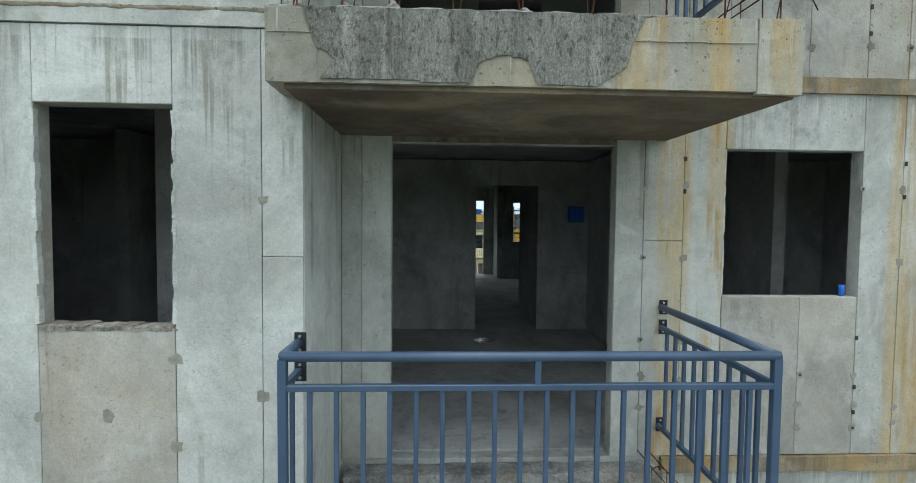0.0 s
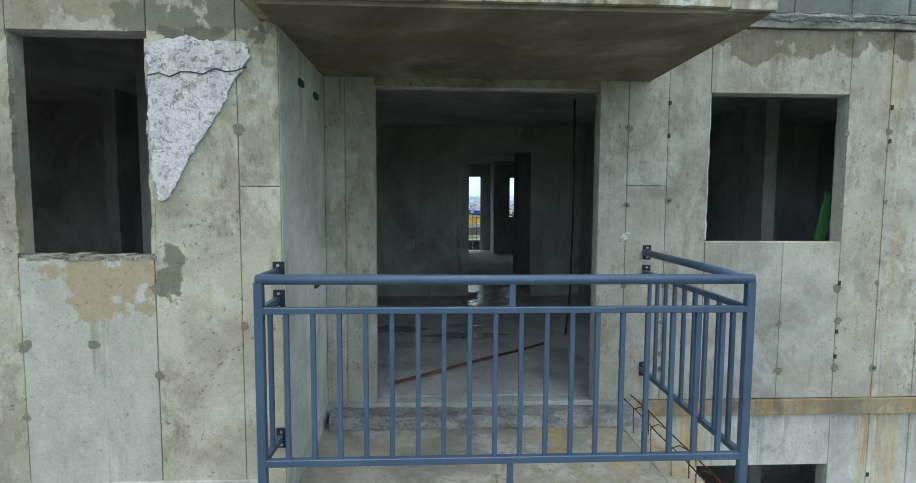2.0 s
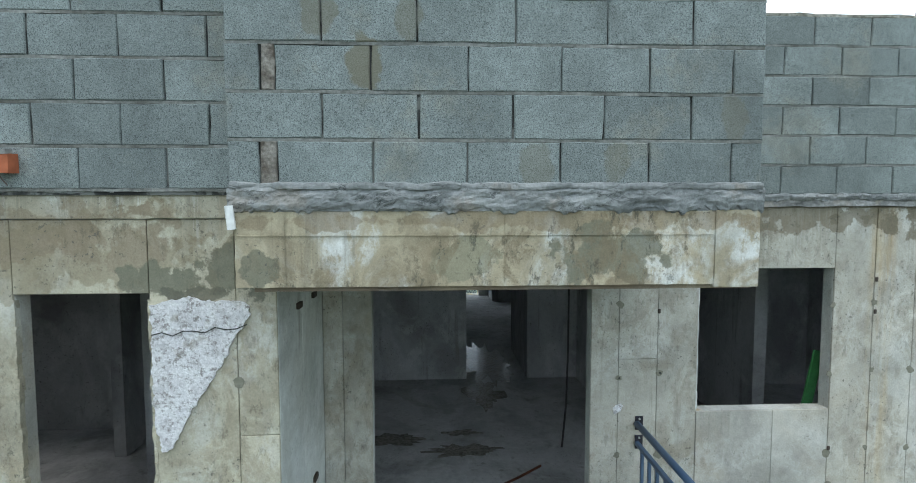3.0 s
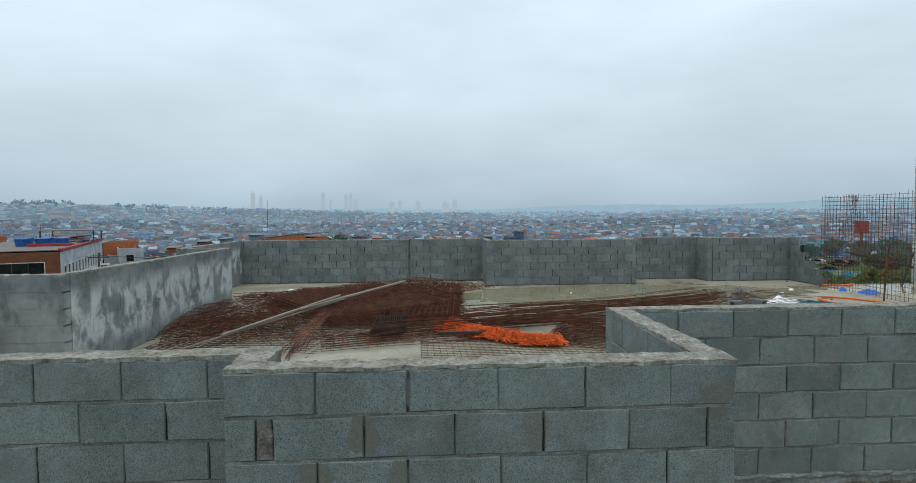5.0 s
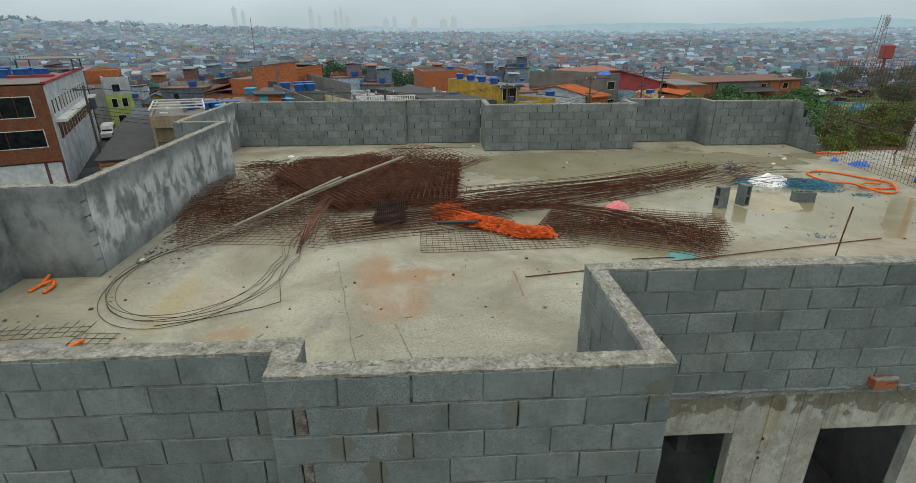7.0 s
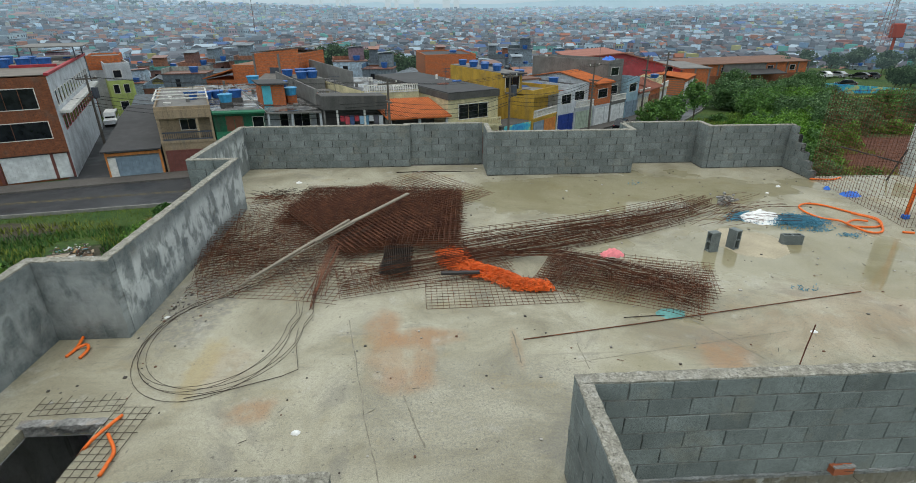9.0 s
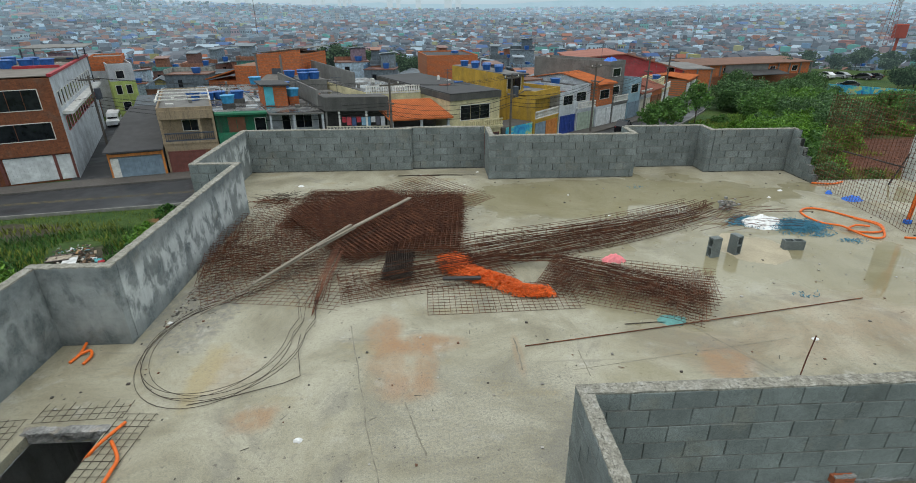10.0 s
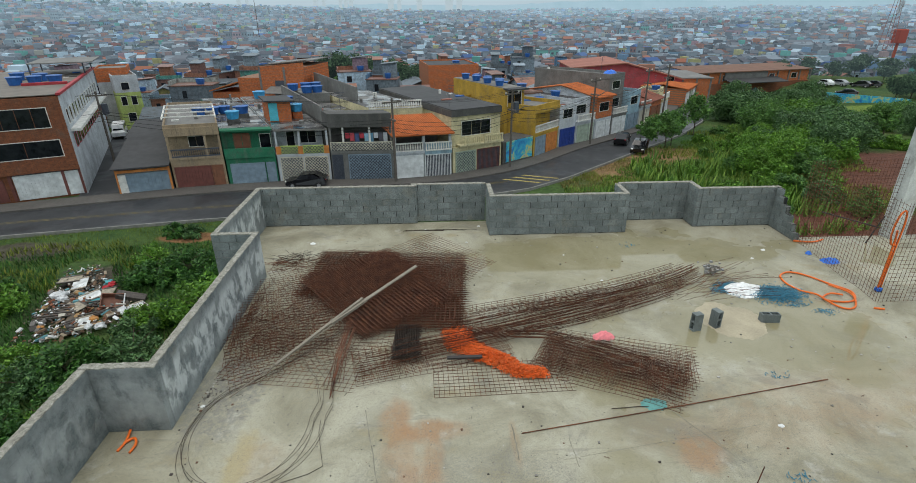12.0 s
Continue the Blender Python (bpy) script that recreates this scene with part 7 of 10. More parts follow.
def clutter(h, W, v0, v1, z, seed, count=9):
    """Boards, sheets, pipes and junk left on a flat roof, and an aerial."""
    rn = random.Random(seed)
    for i in range(count):
        u, v = rn.uniform(0.4, W - 0.8), rn.uniform(v0 + 0.4, v1 - 0.8)
        k = rn.random()
        if k < 0.4:
            g = Geo().box(u, u + rn.uniform(0.4, 1.6), v, v + rn.uniform(0.1, 0.6), z, z + rn.uniform(0.04, 0.16))
        elif k < 0.7:
            g = Geo().bevel(u, u + rn.uniform(0.2, 0.5), v, v + rn.uniform(0.2, 0.5), z, z + rn.uniform(0.2, 0.7), 0.02)
        else:
            a = rn.uniform(0, 3)
            g = Geo().tube([(u, v, z + 0.05), (u + 1.4 * math.cos(a), v + abs(1.4 * math.sin(a)), z + 0.06)], 0.04, 5)
        part("roof_junk", g, rn.choice((W_GREY, W_DARK, R_REDTILE, F_WHITE, R_GREY, TANK)), h)
    u, v = rn.uniform(0.5, W - 0.5), rn.uniform(v0 + 1, v1 - 1)
    part("aerial", Geo().tube([(u, v, z), (u, v, z + 2.2)], 0.025, 4).box(u - 0.6, u + 0.6, v - 0.02, v + 0.02, z + 2.1, z + 2.14).box(u - 0.4, u + 0.4, v - 0.02, v + 0.02, z + 1.8, z + 1.84), G_DARK, h)


# brick house with white side, at the alley
h, W = house("house", (-43.4, 45.75), (-34.1, 50.0), 27, [(2.5, 0.35, W_FACE), (9.3, 0, W_FACE)], "three storey brick fronted house with dark strip windows", GROUND + 0.2)
part("side_render", Geo().box(W, W + 0.06, 0.02, 26.9, 0, 9.3), W_WHITE, h, "dirty pale render")
part("roof_edge", Geo().box(W - 0.1, W + 0.25, -0.2, 27, 9.40, 9.62), F_REDT, h, "red edge trim")
flat_roof(h, W, 0, 27, 9.42, R_BROWN)
clutter(h, W, 9, 26, 9.48, 9, 12)
window(h, W - 5.9, W - 1.2, 6.6, 8.35, 0, 4)
window(h, W - 9.9, W - 7.0, 6.6, 8.35, 0, 3)
window(h, W - 6.4, W - 0.9, 3.9, 5.4, 0, 2)
window(h, W - 9.9, W - 7.2, 3.9, 5.4, 0, 2)
gate(h, W - 5.3, W - 1.7, 2.25, G_WHITE, v=0.33)
gate(h, W - 1.3, W - 0.35, 2.25, G_WHITE, v=0.33)
gate(h, W - 9.9, W - 6.2, 2.0, G_MAROON, "panel", 0.33)
for u in (W - 5.75, W - 1.62, W - 0.25):
    part("gate_post", Geo().bevel(u, u + 0.25, 0.22, 0.36, 0, 2.5, 0.01), G_MAROON, h)
part("vent_grille", Geo().box(W - 5.3, W - 1.7, 0.28, 0.34, 2.36, 2.5), G_DARK, h)
for i in range(13):
    side_window(h, W + 0.06, 1.2 + 1.9 * i, 2.1 + 1.9 * i, 6.6, 7.9, F_WHITE)
    side_window(h, W + 0.06, 1.8 + 1.9 * i, 2.9 + 1.9 * i, 4.3, 5.5, F_REDT)
part("side_balcony", Geo().box(W + 0.07, W + 0.9, 1.0, 26.5, 5.9, 6.15), F_WHITE, h)
for u, v in ((W - 4.9, 10), (W - 3.3, 10.4), (W - 1.5, 10.2), (W - 3.2, 13.0), (W - 5.6, 15.0)):
    water_tank(on(h, u, v, 9.48))
part("roof_canopy", Geo().box(W - 5.0, W + 1.3, 17.5, 26, 10.9, 11.0), R_GREY, h)
part("roof_ledge", Geo().bevel(W - 4.2, W - 0.3, 8.6, 8.9, 9.4, 9.75, 0.02), F_REDT, h)
for u, v in ((W - 5.2, 18.8), (W + 0.1, 18.8), (W - 5.2, 25.6), (W + 0.1, 25.6)):
    part("canopy_post", Geo().box(u, u + 0.12, v, v + 0.12, 9.4, 10.9), G_DARK, h)
h, W = house("house", (-60.5, 62.5), (-53.5, 66.0), 9, [(9.6, 0, W_BRICK)], "unplastered brick house behind the corner house")
flat_roof(h, W, 0, 9, 9.62, R_RUST, W_BRICK, 0.5)
part("roof_room", Geo().bevel(W - 3.0, W - 0.4, 1.0, 4.0, 9.6, 11.6, 0.02), W_BRICK, h)
water_tank(on(h, W - 1.6, 2.2, 11.6))
# small house with blue gate
h, W = house("house", (-30.6, 49.3), (-26, 50.7), 9, [(2.55, 0, W_GREY)], "low house with orange framed pale blue gate and dark roof")
tile = part("roof", Geo().add([(-0.2, -0.6, 2.55), (W + 0.1, -0.6, 2.55), (W + 0.1, 9, 3.7), (-0.2, 9, 3.7), (-0.2, -0.6, 2.67), (W + 0.1, -0.6, 2.67), (W + 0.1, 9, 3.82), (-0.2, 9, 3.82)],
                              [(0, 1, 2, 3), (7, 6, 5, 4), (0, 4, 5, 1), (1, 5, 6, 2), (2, 6, 7, 3), (3, 7, 4, 0)]), R_DARK, h)
part("rear_roof", Geo().prism([(9.2, 3.5), (16.5, 4.2), (16.5, 4.35), (9.2, 3.65)], 0, -0.6, W - 1.0), R_DARK, h)
part("rear_wall", Geo().bevel(-0.5, W - 1.1, 9.4, 16.3, 0, 3.5, 0.02), W_DARK, h)
gate(h, 0.9, W - 0.25, 1.85, G_BLUE, "panel", -0.02)
part("gate_beam", Geo().box(0, W, -0.12, -0.005, 2.1, 2.35), F_ORANGE, h)
part("gate_post", Geo().box(W - 0.2, W, -0.14, -0.005, 0, 2.5), F_ORANGE, h)
part("gate_post", Geo().box(0, 0.15, -0.14, -0.005, 0, 2.5), F_ORANGE, h)
part("front_wall", Geo().box(0.15, 0.85, -0.1, -0.005, 0, 1.9), F_WHITE, h)
# beige two storey house with balcony
h, W = house("house", (-25.9, 50.8), (-21, 51.8), 15, [(2.9, 0, W_BEIGE), (5.9, 1.3, W_BEIGE)], "beige two storey house with a recessed balcony")
LEAN[h.name] = 0.2
part("balcony_floor", Geo().box(0, W, -0.1, 1.4, 2.9, 3.15), W_BEIGE, h)
part("balcony_roof", Geo().box(0, W, -0.1, 1.3, 5.25, 6.05), W_BEIGE, h)
for u in (0.02, W - 1.5, W - 0.22):
    part("column", Geo().box(u, u + 0.2, -0.05, 0.15, 3.15, 5.25), W_BEIGE, h)
balustrade(h, 0.25, W - 0.25, 3.15, G_DARK, 0.0, 0.8, False)
window(h, 2.0, 3.4, 3.9, 4.9, 1.3, 2)
gate(h, 0.3, W - 1.4, 2.1, G_MAROON, "panel")
gate(h, W - 1.2, W - 0.3, 2.1, G_BROWN, "panel")
flat_roof(h, W, 0, 15, 6.05, R_GREY, W_BEIGE, 0.3)
clutter(h, W, 1, 10, 6.11, 8, 5)
for v in (0.5, 3.0, 5.5, 8.0):
    part("pergola_beam", Geo().box(0, W, v, v + 0.12, 6.95, 7.05), F_WHITE, h)
part("pergola_beam", Geo().box(0, 0.12, 0.3, 9, 6.84, 6.95), F_WHITE, h)
part("pergola_beam", Geo().box(W - 0.12, W, 0.3, 9, 6.84, 6.95), F_WHITE, h)
water_tank(on(h, 3.4, 6.2, 6.12))
lean(h, LEAN[h.name])
# green house
h, W = house("house", (-20.9, 51.8), (-16.05, 52.45), 23, [(2.75, 0, W_GREEN), (5.45, 0.9, W_GREEN)], "green painted two storey house with a balcony")
LEAN[h.name] = 0.33
part("balcony_floor", Geo().box(0, W, -0.15, 1.0, 2.75, 2.95), W_GREEN, h)
part("balcony_front", Geo().box(0, W, -0.15, -0.03, 2.95, 3.75), W_GREEN, h)
part("roof_edge", Geo().box(-0.02, W + 0.02, -0.25, 0.9, 5.45, 5.62), W_GREEN, h)
window(h, 1.2, 2.7, 3.0, 5.0, 0.9, 2, G_BROWN, G_BROWN)
window(h, 3.7, 4.7, 3.4, 4.9, 0.9, 1)
gate(h, 0.4, 3.6, 2.1, G_BLUE, "panel")
gate(h, 3.9, W - 0.2, 2.1, G_BLUE, "panel")
flat_roof(h, W, 0.9, 23, 5.46, R_WET)
clutter(h, W, 1.2, 22, 5.52, 3, 14)
water_tank(on(h, 1.8, 4.0, 6.0), True)
water_tank(on(h, 3.2, 7.2, 6.0))
water_tank(on(h, 0.3, 9.5, 5.6))
water_tank(on(h, 1.6, 10.2, 5.6))
part("tank_base", Geo().box(1.2, 2.4, 3.4, 4.6, 5.5, 6.0), W_DARK, h)
part("tank_base", Geo().box(2.6, 3.8, 6.6, 7.8, 5.5, 6.0), W_DARK, h)
lean(h, LEAN[h.name])
# house with lattice gates and open terrace
h, W = house("house", (-15.95, 52.45), (-10.6, 52.7), 23, [(2.75, 0, W_WHITE), (5.4, 2.2, W_WHITE)], "two storey house with cream lattice gates and green balustrade")
LEAN[h.name] = 0.42
part("balcony_floor", Geo().box(0, W, -0.1, 2.3, 2.75, 2.95), W_WHITE, h)
for u in (0.02, 2.3, W - 0.22):
    part("column", Geo().box(u, u + 0.18, 0.0, 0.2, 2.95, 5.3), W_WHITE, h)
part("balcony_roof", Geo().box(0, W, -0.15, 2.2, 5.3, 5.45), R_GREY, h)
for a, b, mm in ((0, 0.5, F_ORANGE), (2.2, 2.7, F_ORANGE), (W - 0.5, W, F_ORANGE)):
    part("balcony_front", Geo().box(a, b, -0.14, -0.02, 2.95, 3.75), mm, h)
gate(h, 0.5, 2.2, 3.72, W_LIME, "lattice", -0.05, 2.98)
gate(h, 2.75, W - 0.55, 3.72, W_LIME, "lattice", -0.05, 2.98)
gate(h, 0.35, 2.5, 2.55, G_CREAM, "lattice")
gate(h, 2.75, W - 0.3, 2.55, G_CREAM, "lattice")
window(h, 1.6, 2.4, 3.1, 5.0, 2.2, 1)
window(h, 3.0, 4.6, 3.6, 5.0, 2.2, 2)
flat_roof(h, W, 0.0, 23, 5.46, R_WET)
clutter(h, W, 0.4, 22, 5.52, 4, 16)
part("roof_room", Geo().box(0.4, 2.8, 4.0, 7.0, 5.5, 7.6), W_BRICK, h)
part("roof_door", Geo().box(0.5, 1.4, 3.93, 3.99, 5.6, 7.5), simple("cyan_door", (0.08, 0.45, 0.55), 0.5), h)
part("roof_slab", Geo().box(0.1, 3.2, 3.6, 7.4, 7.6, 7.75), R_DARK, h)
water_tank(on(h, 3.7, 5.6, 6.3), True)
part("tank_base", Geo().box(3.2, 4.2, 5.1, 6.1, 5.5, 6.3), W_BRICK, h)
water_tank(on(h, 2.2, 9.5, 6.5))
water_tank(on(h, 3.7, 9.8, 6.5))
water_tank(on(h, 0.9, 11.6, 6.9), True)
lean(h, LEAN[h.name])
# dark grey house with laundry
h, W = house("house", (-10.5, 52.7), (-4.1, 52.75), 26, [(2.9, 0, W_GREY), (5.7, 2.0, W_DARK)], "raw grey two storey house with laundry on its veranda")
LEAN[h.name] = 0.48
part("balcony_floor", Geo().box(0, W, -0.1, 2.1, 2.9, 3.15), W_GREY, h)
part("balcony_roof", Geo().box(0, W, -0.1, 2.0, 5.55, 6.9), W_DARK, h)
for u in (0.02, 1.3, 4.0, W - 0.2):
    part("column", Geo().box(u, u + 0.16, 0, 0.16, 3.15, 5.55), F_WHITE if u in (1.3, 4.0) else W_GREY, h)
gate(h, 0.1, W - 0.1, 3.95, G_CREAM, "lattice", -0.05, 3.2)
gate(h, 0.15, 1.1, 2.65, G_DARK, "lattice")
gate(h, 1.8, W - 0.3, 2.65, G_BLUE, "lattice")
flat_roof(h, W, 2.0, 26, 5.72, R_WET)
clutter(h, W, 2.5, 9, 5.78, 5, 14)
part("side_wall", Geo().box(W - 0.2, W, 9, 26, 5.7, 8.3), W_GREY, h)
part("side_wall", Geo().box(0, 0.2, 2.2, 20, 5.7, 7.3), W_GREY, h)
for u, v in ((2.0, 14.5), (3.4, 15), (2.8, 18), (4.2, 18.4), (0.9, 17)):
    water_tank(on(h, u, v, 7.0))
part("tank_base", Geo().box(1.2, 4.6, 14, 19, 5.7, 7.0), W_GREY, h)
laundry = base("laundry_line", on(h, 1.5, 0.1, 4.9), "washing hung on a line across the veranda", "laundry")
cols = [(0.45, 0.05, 0.07), (0.5, 0.08, 0.1), (0.06, 0.10, 0.22), (0.5, 0.06, 0.08), (0.25, 0.42, 0.55), (0.12, 0.28, 0.42), (0.55, 0.56, 0.58), (0.1, 0.1, 0.12), (0.45, 0.47, 0.5)]
part("line", Geo().tube([(-0.2, 0, 0.05), (4.6, 0, 0.05)], 0.012, 4), G_DARK, laundry)
for i, c in enumerate(cols):
    l = 0.5 + 0.3 * ((i * 7) % 3)
    part("cloth", Geo().rough(0.15 + 0.48 * i, 0.56 + 0.48 * i, -0.02, 0.02, -l, 0.05, 0.1, 0.02, 3, i), simple("laundry_cloth", c, 0.9), laundry)
lean(h, LEAN[h.name])
# house with orange tile roof
h, W = house("house", (-4, 52.75), (2, 54.0), 19, [(2.7, 0, W_WHITE), (4.7, 2.6, W_DARK)], "white and pale blue house with an orange tile porch roof")
LEAN[h.name] = 0.35
part("balcony_floor", Geo().box(0, W, -0.2, 2.7, 2.7, 2.9), W_WHITE, h)
part("blue_front", Geo().box(W * 0.52, W, -0.3, -0.21, 2.5, 3.75), W_LBLUE, h)
balustrade(h, 0.05, W * 0.5, 2.9, F_WHITE, -0.12, 0.9)
balustrade(h, W * 0.53, W - 0.05, 2.9, F_WHITE, -0.40, 0.9)
for u in (0.02, W / 2, W - 0.22):
    part("column", Geo().box(u, u + 0.2, 0, 0.2, 2.9, 4.7), W_WHITE, h)
tile_roof(h, -0.2, W + 0.2, -0.6, 4.2, 4.65, 5.9, R_TILE)
gate(h, 0.15, W * 0.48, 2.4, G_WHITE, "panel", -0.2)
gate(h, W * 0.53, W - 0.2, 2.4, G_WHITE, "bars", -0.2)
part("upper_room", Geo().box(0, W, 5.6, 19, 4.7, 6.6), W_CREAM, h)
balustrade(h, 0.1, W - 0.1, 6.4, F_WHITE, 5.6, 0.85)
flat_roof(h, W, 5.6, 19, 6.6, R_WET)
clutter(h, W, 6, 18, 6.66, 7, 6)
lean(h, LEAN[h.name])
# cream house with black flat roof
h, W = house("house", (2.1, 54.1), (7.7, 57.0), 20, [(2.9, 0, W_CREAM), (6.1, 0.3, W_CREAM)], "cream two storey house with a black flat roof")
part("roof_edge", Geo().box(-0.05, W + 0.05, 0.1, 20, 6.1, 6.75), W_DARK, h)
flat_roof(h, W, 0.1, 20, 6.78, R_DARK)
clutter(h, W, 1, 14, 6.84, 6, 5)
window(h, 1.3, 4.9, 4.0, 5.5, 0.3, 3)
part("balcony_floor", Geo().box(0.6, W, -0.5, 0.3, 3.0, 3.15), W_CREAM, h)
balustrade(h, 1.2, 3.2, 3.15, W_CREAM, -0.45, 0.8)
balustrade(h, 3.7, W - 0.1, 3.15, W_CREAM, -0.45, 0.8)
gate(h, 0.4, 2.8, 2.3, G_GREENG, "lattice")
gate(h, 3.1, W - 0.3, 2.3, G_MAROON, "bars")
# mural wall with tall mustard building behind
h, W = house("house", (7.9, 57.2), (11.9, 60.4), 3, [(2.7, 0, W_DARK)], "low wall with a bright blue and green mural")
part("mural", Geo().box(0.5, W - 0.1, -0.05, -0.005, 0.3, 2.65), MURAL, h, "blue, teal and yellow painted mural")
h, W = house("house", (8.75, 63.0), (11.3, 64.2), 13.4, [(7.7, 0, W_MUSTARD)], "tall mustard yellow house with blue tanks on its flat roof")
flat_roof(h, W, 0, 13.4, 7.72, R_GREY)
part("balcony_roof", Geo().box(-0.1, W + 0.1, -0.9, 0.3, 7.6, 7.78), R_DARK, h)
for i in range(7):
    water_tank(on(h, 0.8 + 0.9 * (i % 2), 2.6 + 1.45 * i, 7.8), False, 0.82)
window(h, 0.4, 2.3, 5.7, 7.4, 0, 2)
part("rear_wing", Geo().bevel(W, W + 5.5, 4.0, 12.5, -0.6, 6.2, 0.02), W_WHITE, h)
part("wing_roof", Geo().box(W - 0.05, W + 5.7, 3.9, 12.7, 6.2, 6.4), R_RUST, h)
water_tank(on(h, W + 1.0, 2.6, 5.2))
water_tank(on(h, W + 2.4, 2.9, 5.0), False, 0.9)
water_tank(on(h, W + 4.4, 7.0, 6.4))
h, W = house("house", (12, 60.5), (15.9, 64.8), 12, [(2.7, 0, W_MUSTARD), (5.4, 1.3, W_MUSTARD)], "mustard yellow house with a balcony")
part("balcony_floor", Geo().box(0, W, -0.1, 1.4, 2.7, 2.9), W_MUSTARD, h)
part("balcony_roof", Geo().box(0, W, -0.1, 1.3, 5.2, 5.6), W_MUSTARD, h)
part("balcony_side", Geo().box(0, 0.2, -0.05, 1.3, 2.9, 5.2), W_MUSTARD, h)
balustrade(h, 0.3, W - 0.1, 2.9, F_WHITE, 0.0, 0.85)
gate(h, 0.4, 2.6, 2.3, G_BLUE, "panel")
gate(h, 2.9, W - 0.4, 2.3, F_ORANGE, "panel")
flat_roof(h, W, 0, 12, 5.6, R_GREY, W_MUSTARD, 0.5)
water_tank(on(h, 2.0, 5, 6.1))
row = [((16, 64.9), (18.7, 67.0), 12, 4.9, W_WHITE, G_NAVY, R_GREY, "raw grey two storey house with a navy gate"),
       ((18.8, 67.1), (21.9, 69.4), 13, 5.3, W_WHITE, G_GREENG, R_DARK, "pale two storey house with a wide gate"),
       ((22, 69.5), (25, 71.9), 12, 5.6, W_WHITE, G_WHITE, R_TILE, "white house with a brick storey and an orange tile roof"),
       ((25.1, 72.0), (28.1, 74.6), 14, 7.8, W_GREY, G_WHITE, R_GREY, "three storey raw grey house with a blue tarpaulin on its roof"),
       ((28.2, 74.7), (30.9, 77.2), 12, 5.2, W_LBLUE, G_BLUE, R_DARK, "pale blue two storey house"),
       ((31, 77.3), (33.7, 79.9), 9, 3.3, W_WHITE, G_CREAM, R_REDTILE, "low white house with a small tile roof"),
       ((33.8, 80.0), (36.9, 83.6), 6, 3.4, W_BRICK, G_BROWN, R_REDTILE, "bare brick house with brown gates"),
       ((37, 83.7), (40.0, 88.0), 4, 4.0, W_CREAM, G_WHITE, R_GREY, "cream house with white gates")]
for i, (P, Q, dep, hh, wm, gm, rm, lab) in enumerate(row):
    up = 0.9 if i % 2 else 0.0
    h, W = house("house", P, Q, dep, [(2.75, 0, wm), (hh, up, W_BRICK if i in (2, 6) else wm)], lab)
    gate(h, 0.3, W * 0.62, 2.3, gm, "panel")
    gate(h, W * 0.70, W - 0.25, 2.3, gm, "panel")
    if hh > 4.85:
        window(h, W * 0.2, W * 0.75, 3.7, 4.8, up, 2)
    if hh > 7:
        window(h, W * 0.2, W * 0.7, 6.2, 7.2, up, 2)
    if i % 2:
        part("balcony_floor", Geo().box(0, W, -0.2, 1.0, 2.75, 2.92), wm, h)
        balustrade(h, 0.1, W - 0.1, 2.92, F_WHITE, -0.1, 0.8)
    if rm in (R_TILE, R_REDTILE):
        tile_roof(h, -0.2, W + 0.2, -0.4, dep * 0.5, hh, hh + 1.1, rm)
        tile_roof(h, -0.2, W + 0.2, dep * 1.01, dep * 0.5, hh, hh + 1.1, rm)
        part("gable", Geo().prism([(up + 0.02, hh), (dep - 0.02, hh), (dep * 0.5, hh + 1.0)], 0, 0.03, W - 0.03), wm, h)
    else:
        flat_roof(h, W, up, dep, hh + 0.02, rm, wm, 0.4)
        clutter(h, W, up + 0.3, dep - 0.5, hh + 0.08, 20 + i, 7)
        if hh > 7:
            part("tarpaulin", heap(W * 0.5, 2.2, 1.7, 1.0, 0.9, 3, 14, hh + 0.1), M_BLUEPL, h, "bright blue tarpaulin over a heap")
        else:
            water_tank(on(h, W * 0.4, dep * 0.4, hh + 0.1))
# red gabled building, and other larger ones
h, W = house("house", (27.0, 102.5), (48.2, 101.2), 15, [(4.0, 0, W_RED)], "large red rendered building with a faded tile roof")
part("gable", Geo().prism([(0, 4.0), (W, 4.0), (10.0, 6.9), (0, 6.2)], 1, 0, 15), W_RED, h)
for a, b, za, zb in ((-0.5, 10.0, 6.1, 6.95), (W + 0.5, 10.0, 3.85, 6.95)):
    part("roof", Geo().prism([(a, za), (b, zb), (b, zb + 0.2), (a, za + 0.2)], 1, -0.4, 15.4), R_REDTILE, h)
part("side_wing", Geo().bevel(W + 0.1, W + 6.0, 0.5, 14, -0.6, 4.1, 0.02), W_BRICK, h)
part("wing_roof", Geo().box(W, W + 6.2, 0.3, 14.2, 4.1, 4.3), R_GREY, h)
for u in (W + 0.2, W + 2.9, W + 5.6):
    part("column", Geo().box(u, u + 0.3, 0.4, 0.5, 0, 4.1), W_GREY, h)
window(h, W - 3.0, W - 1.6, 3.2, 4.6, 0, 2)
h, W = house("house", (46.0, 94.5), (51.5, 102), 8, [(3.1, 0, W_BRICK)], "low bare brick house with a tile roof")
tile_roof(h, -0.2, W + 0.2, -0.4, 4.0, 3.1, 3.7, R_TILE)
tile_roof(h, -0.2, W + 0.2, 8.2, 4.0, 3.1, 3.7, R_TILE)
gate(h, 0.6, 3.4, 2.3, G_WHITE)
gate(h, 4.2, 6.0, 2.3, G_GREENG)
gate(h, 6.6, 8.8, 2.3, G_WHITE)
part("column", Geo().box(3.7, 4.0, -0.05, 0.0, 0, 3.0), W_GREY, h)
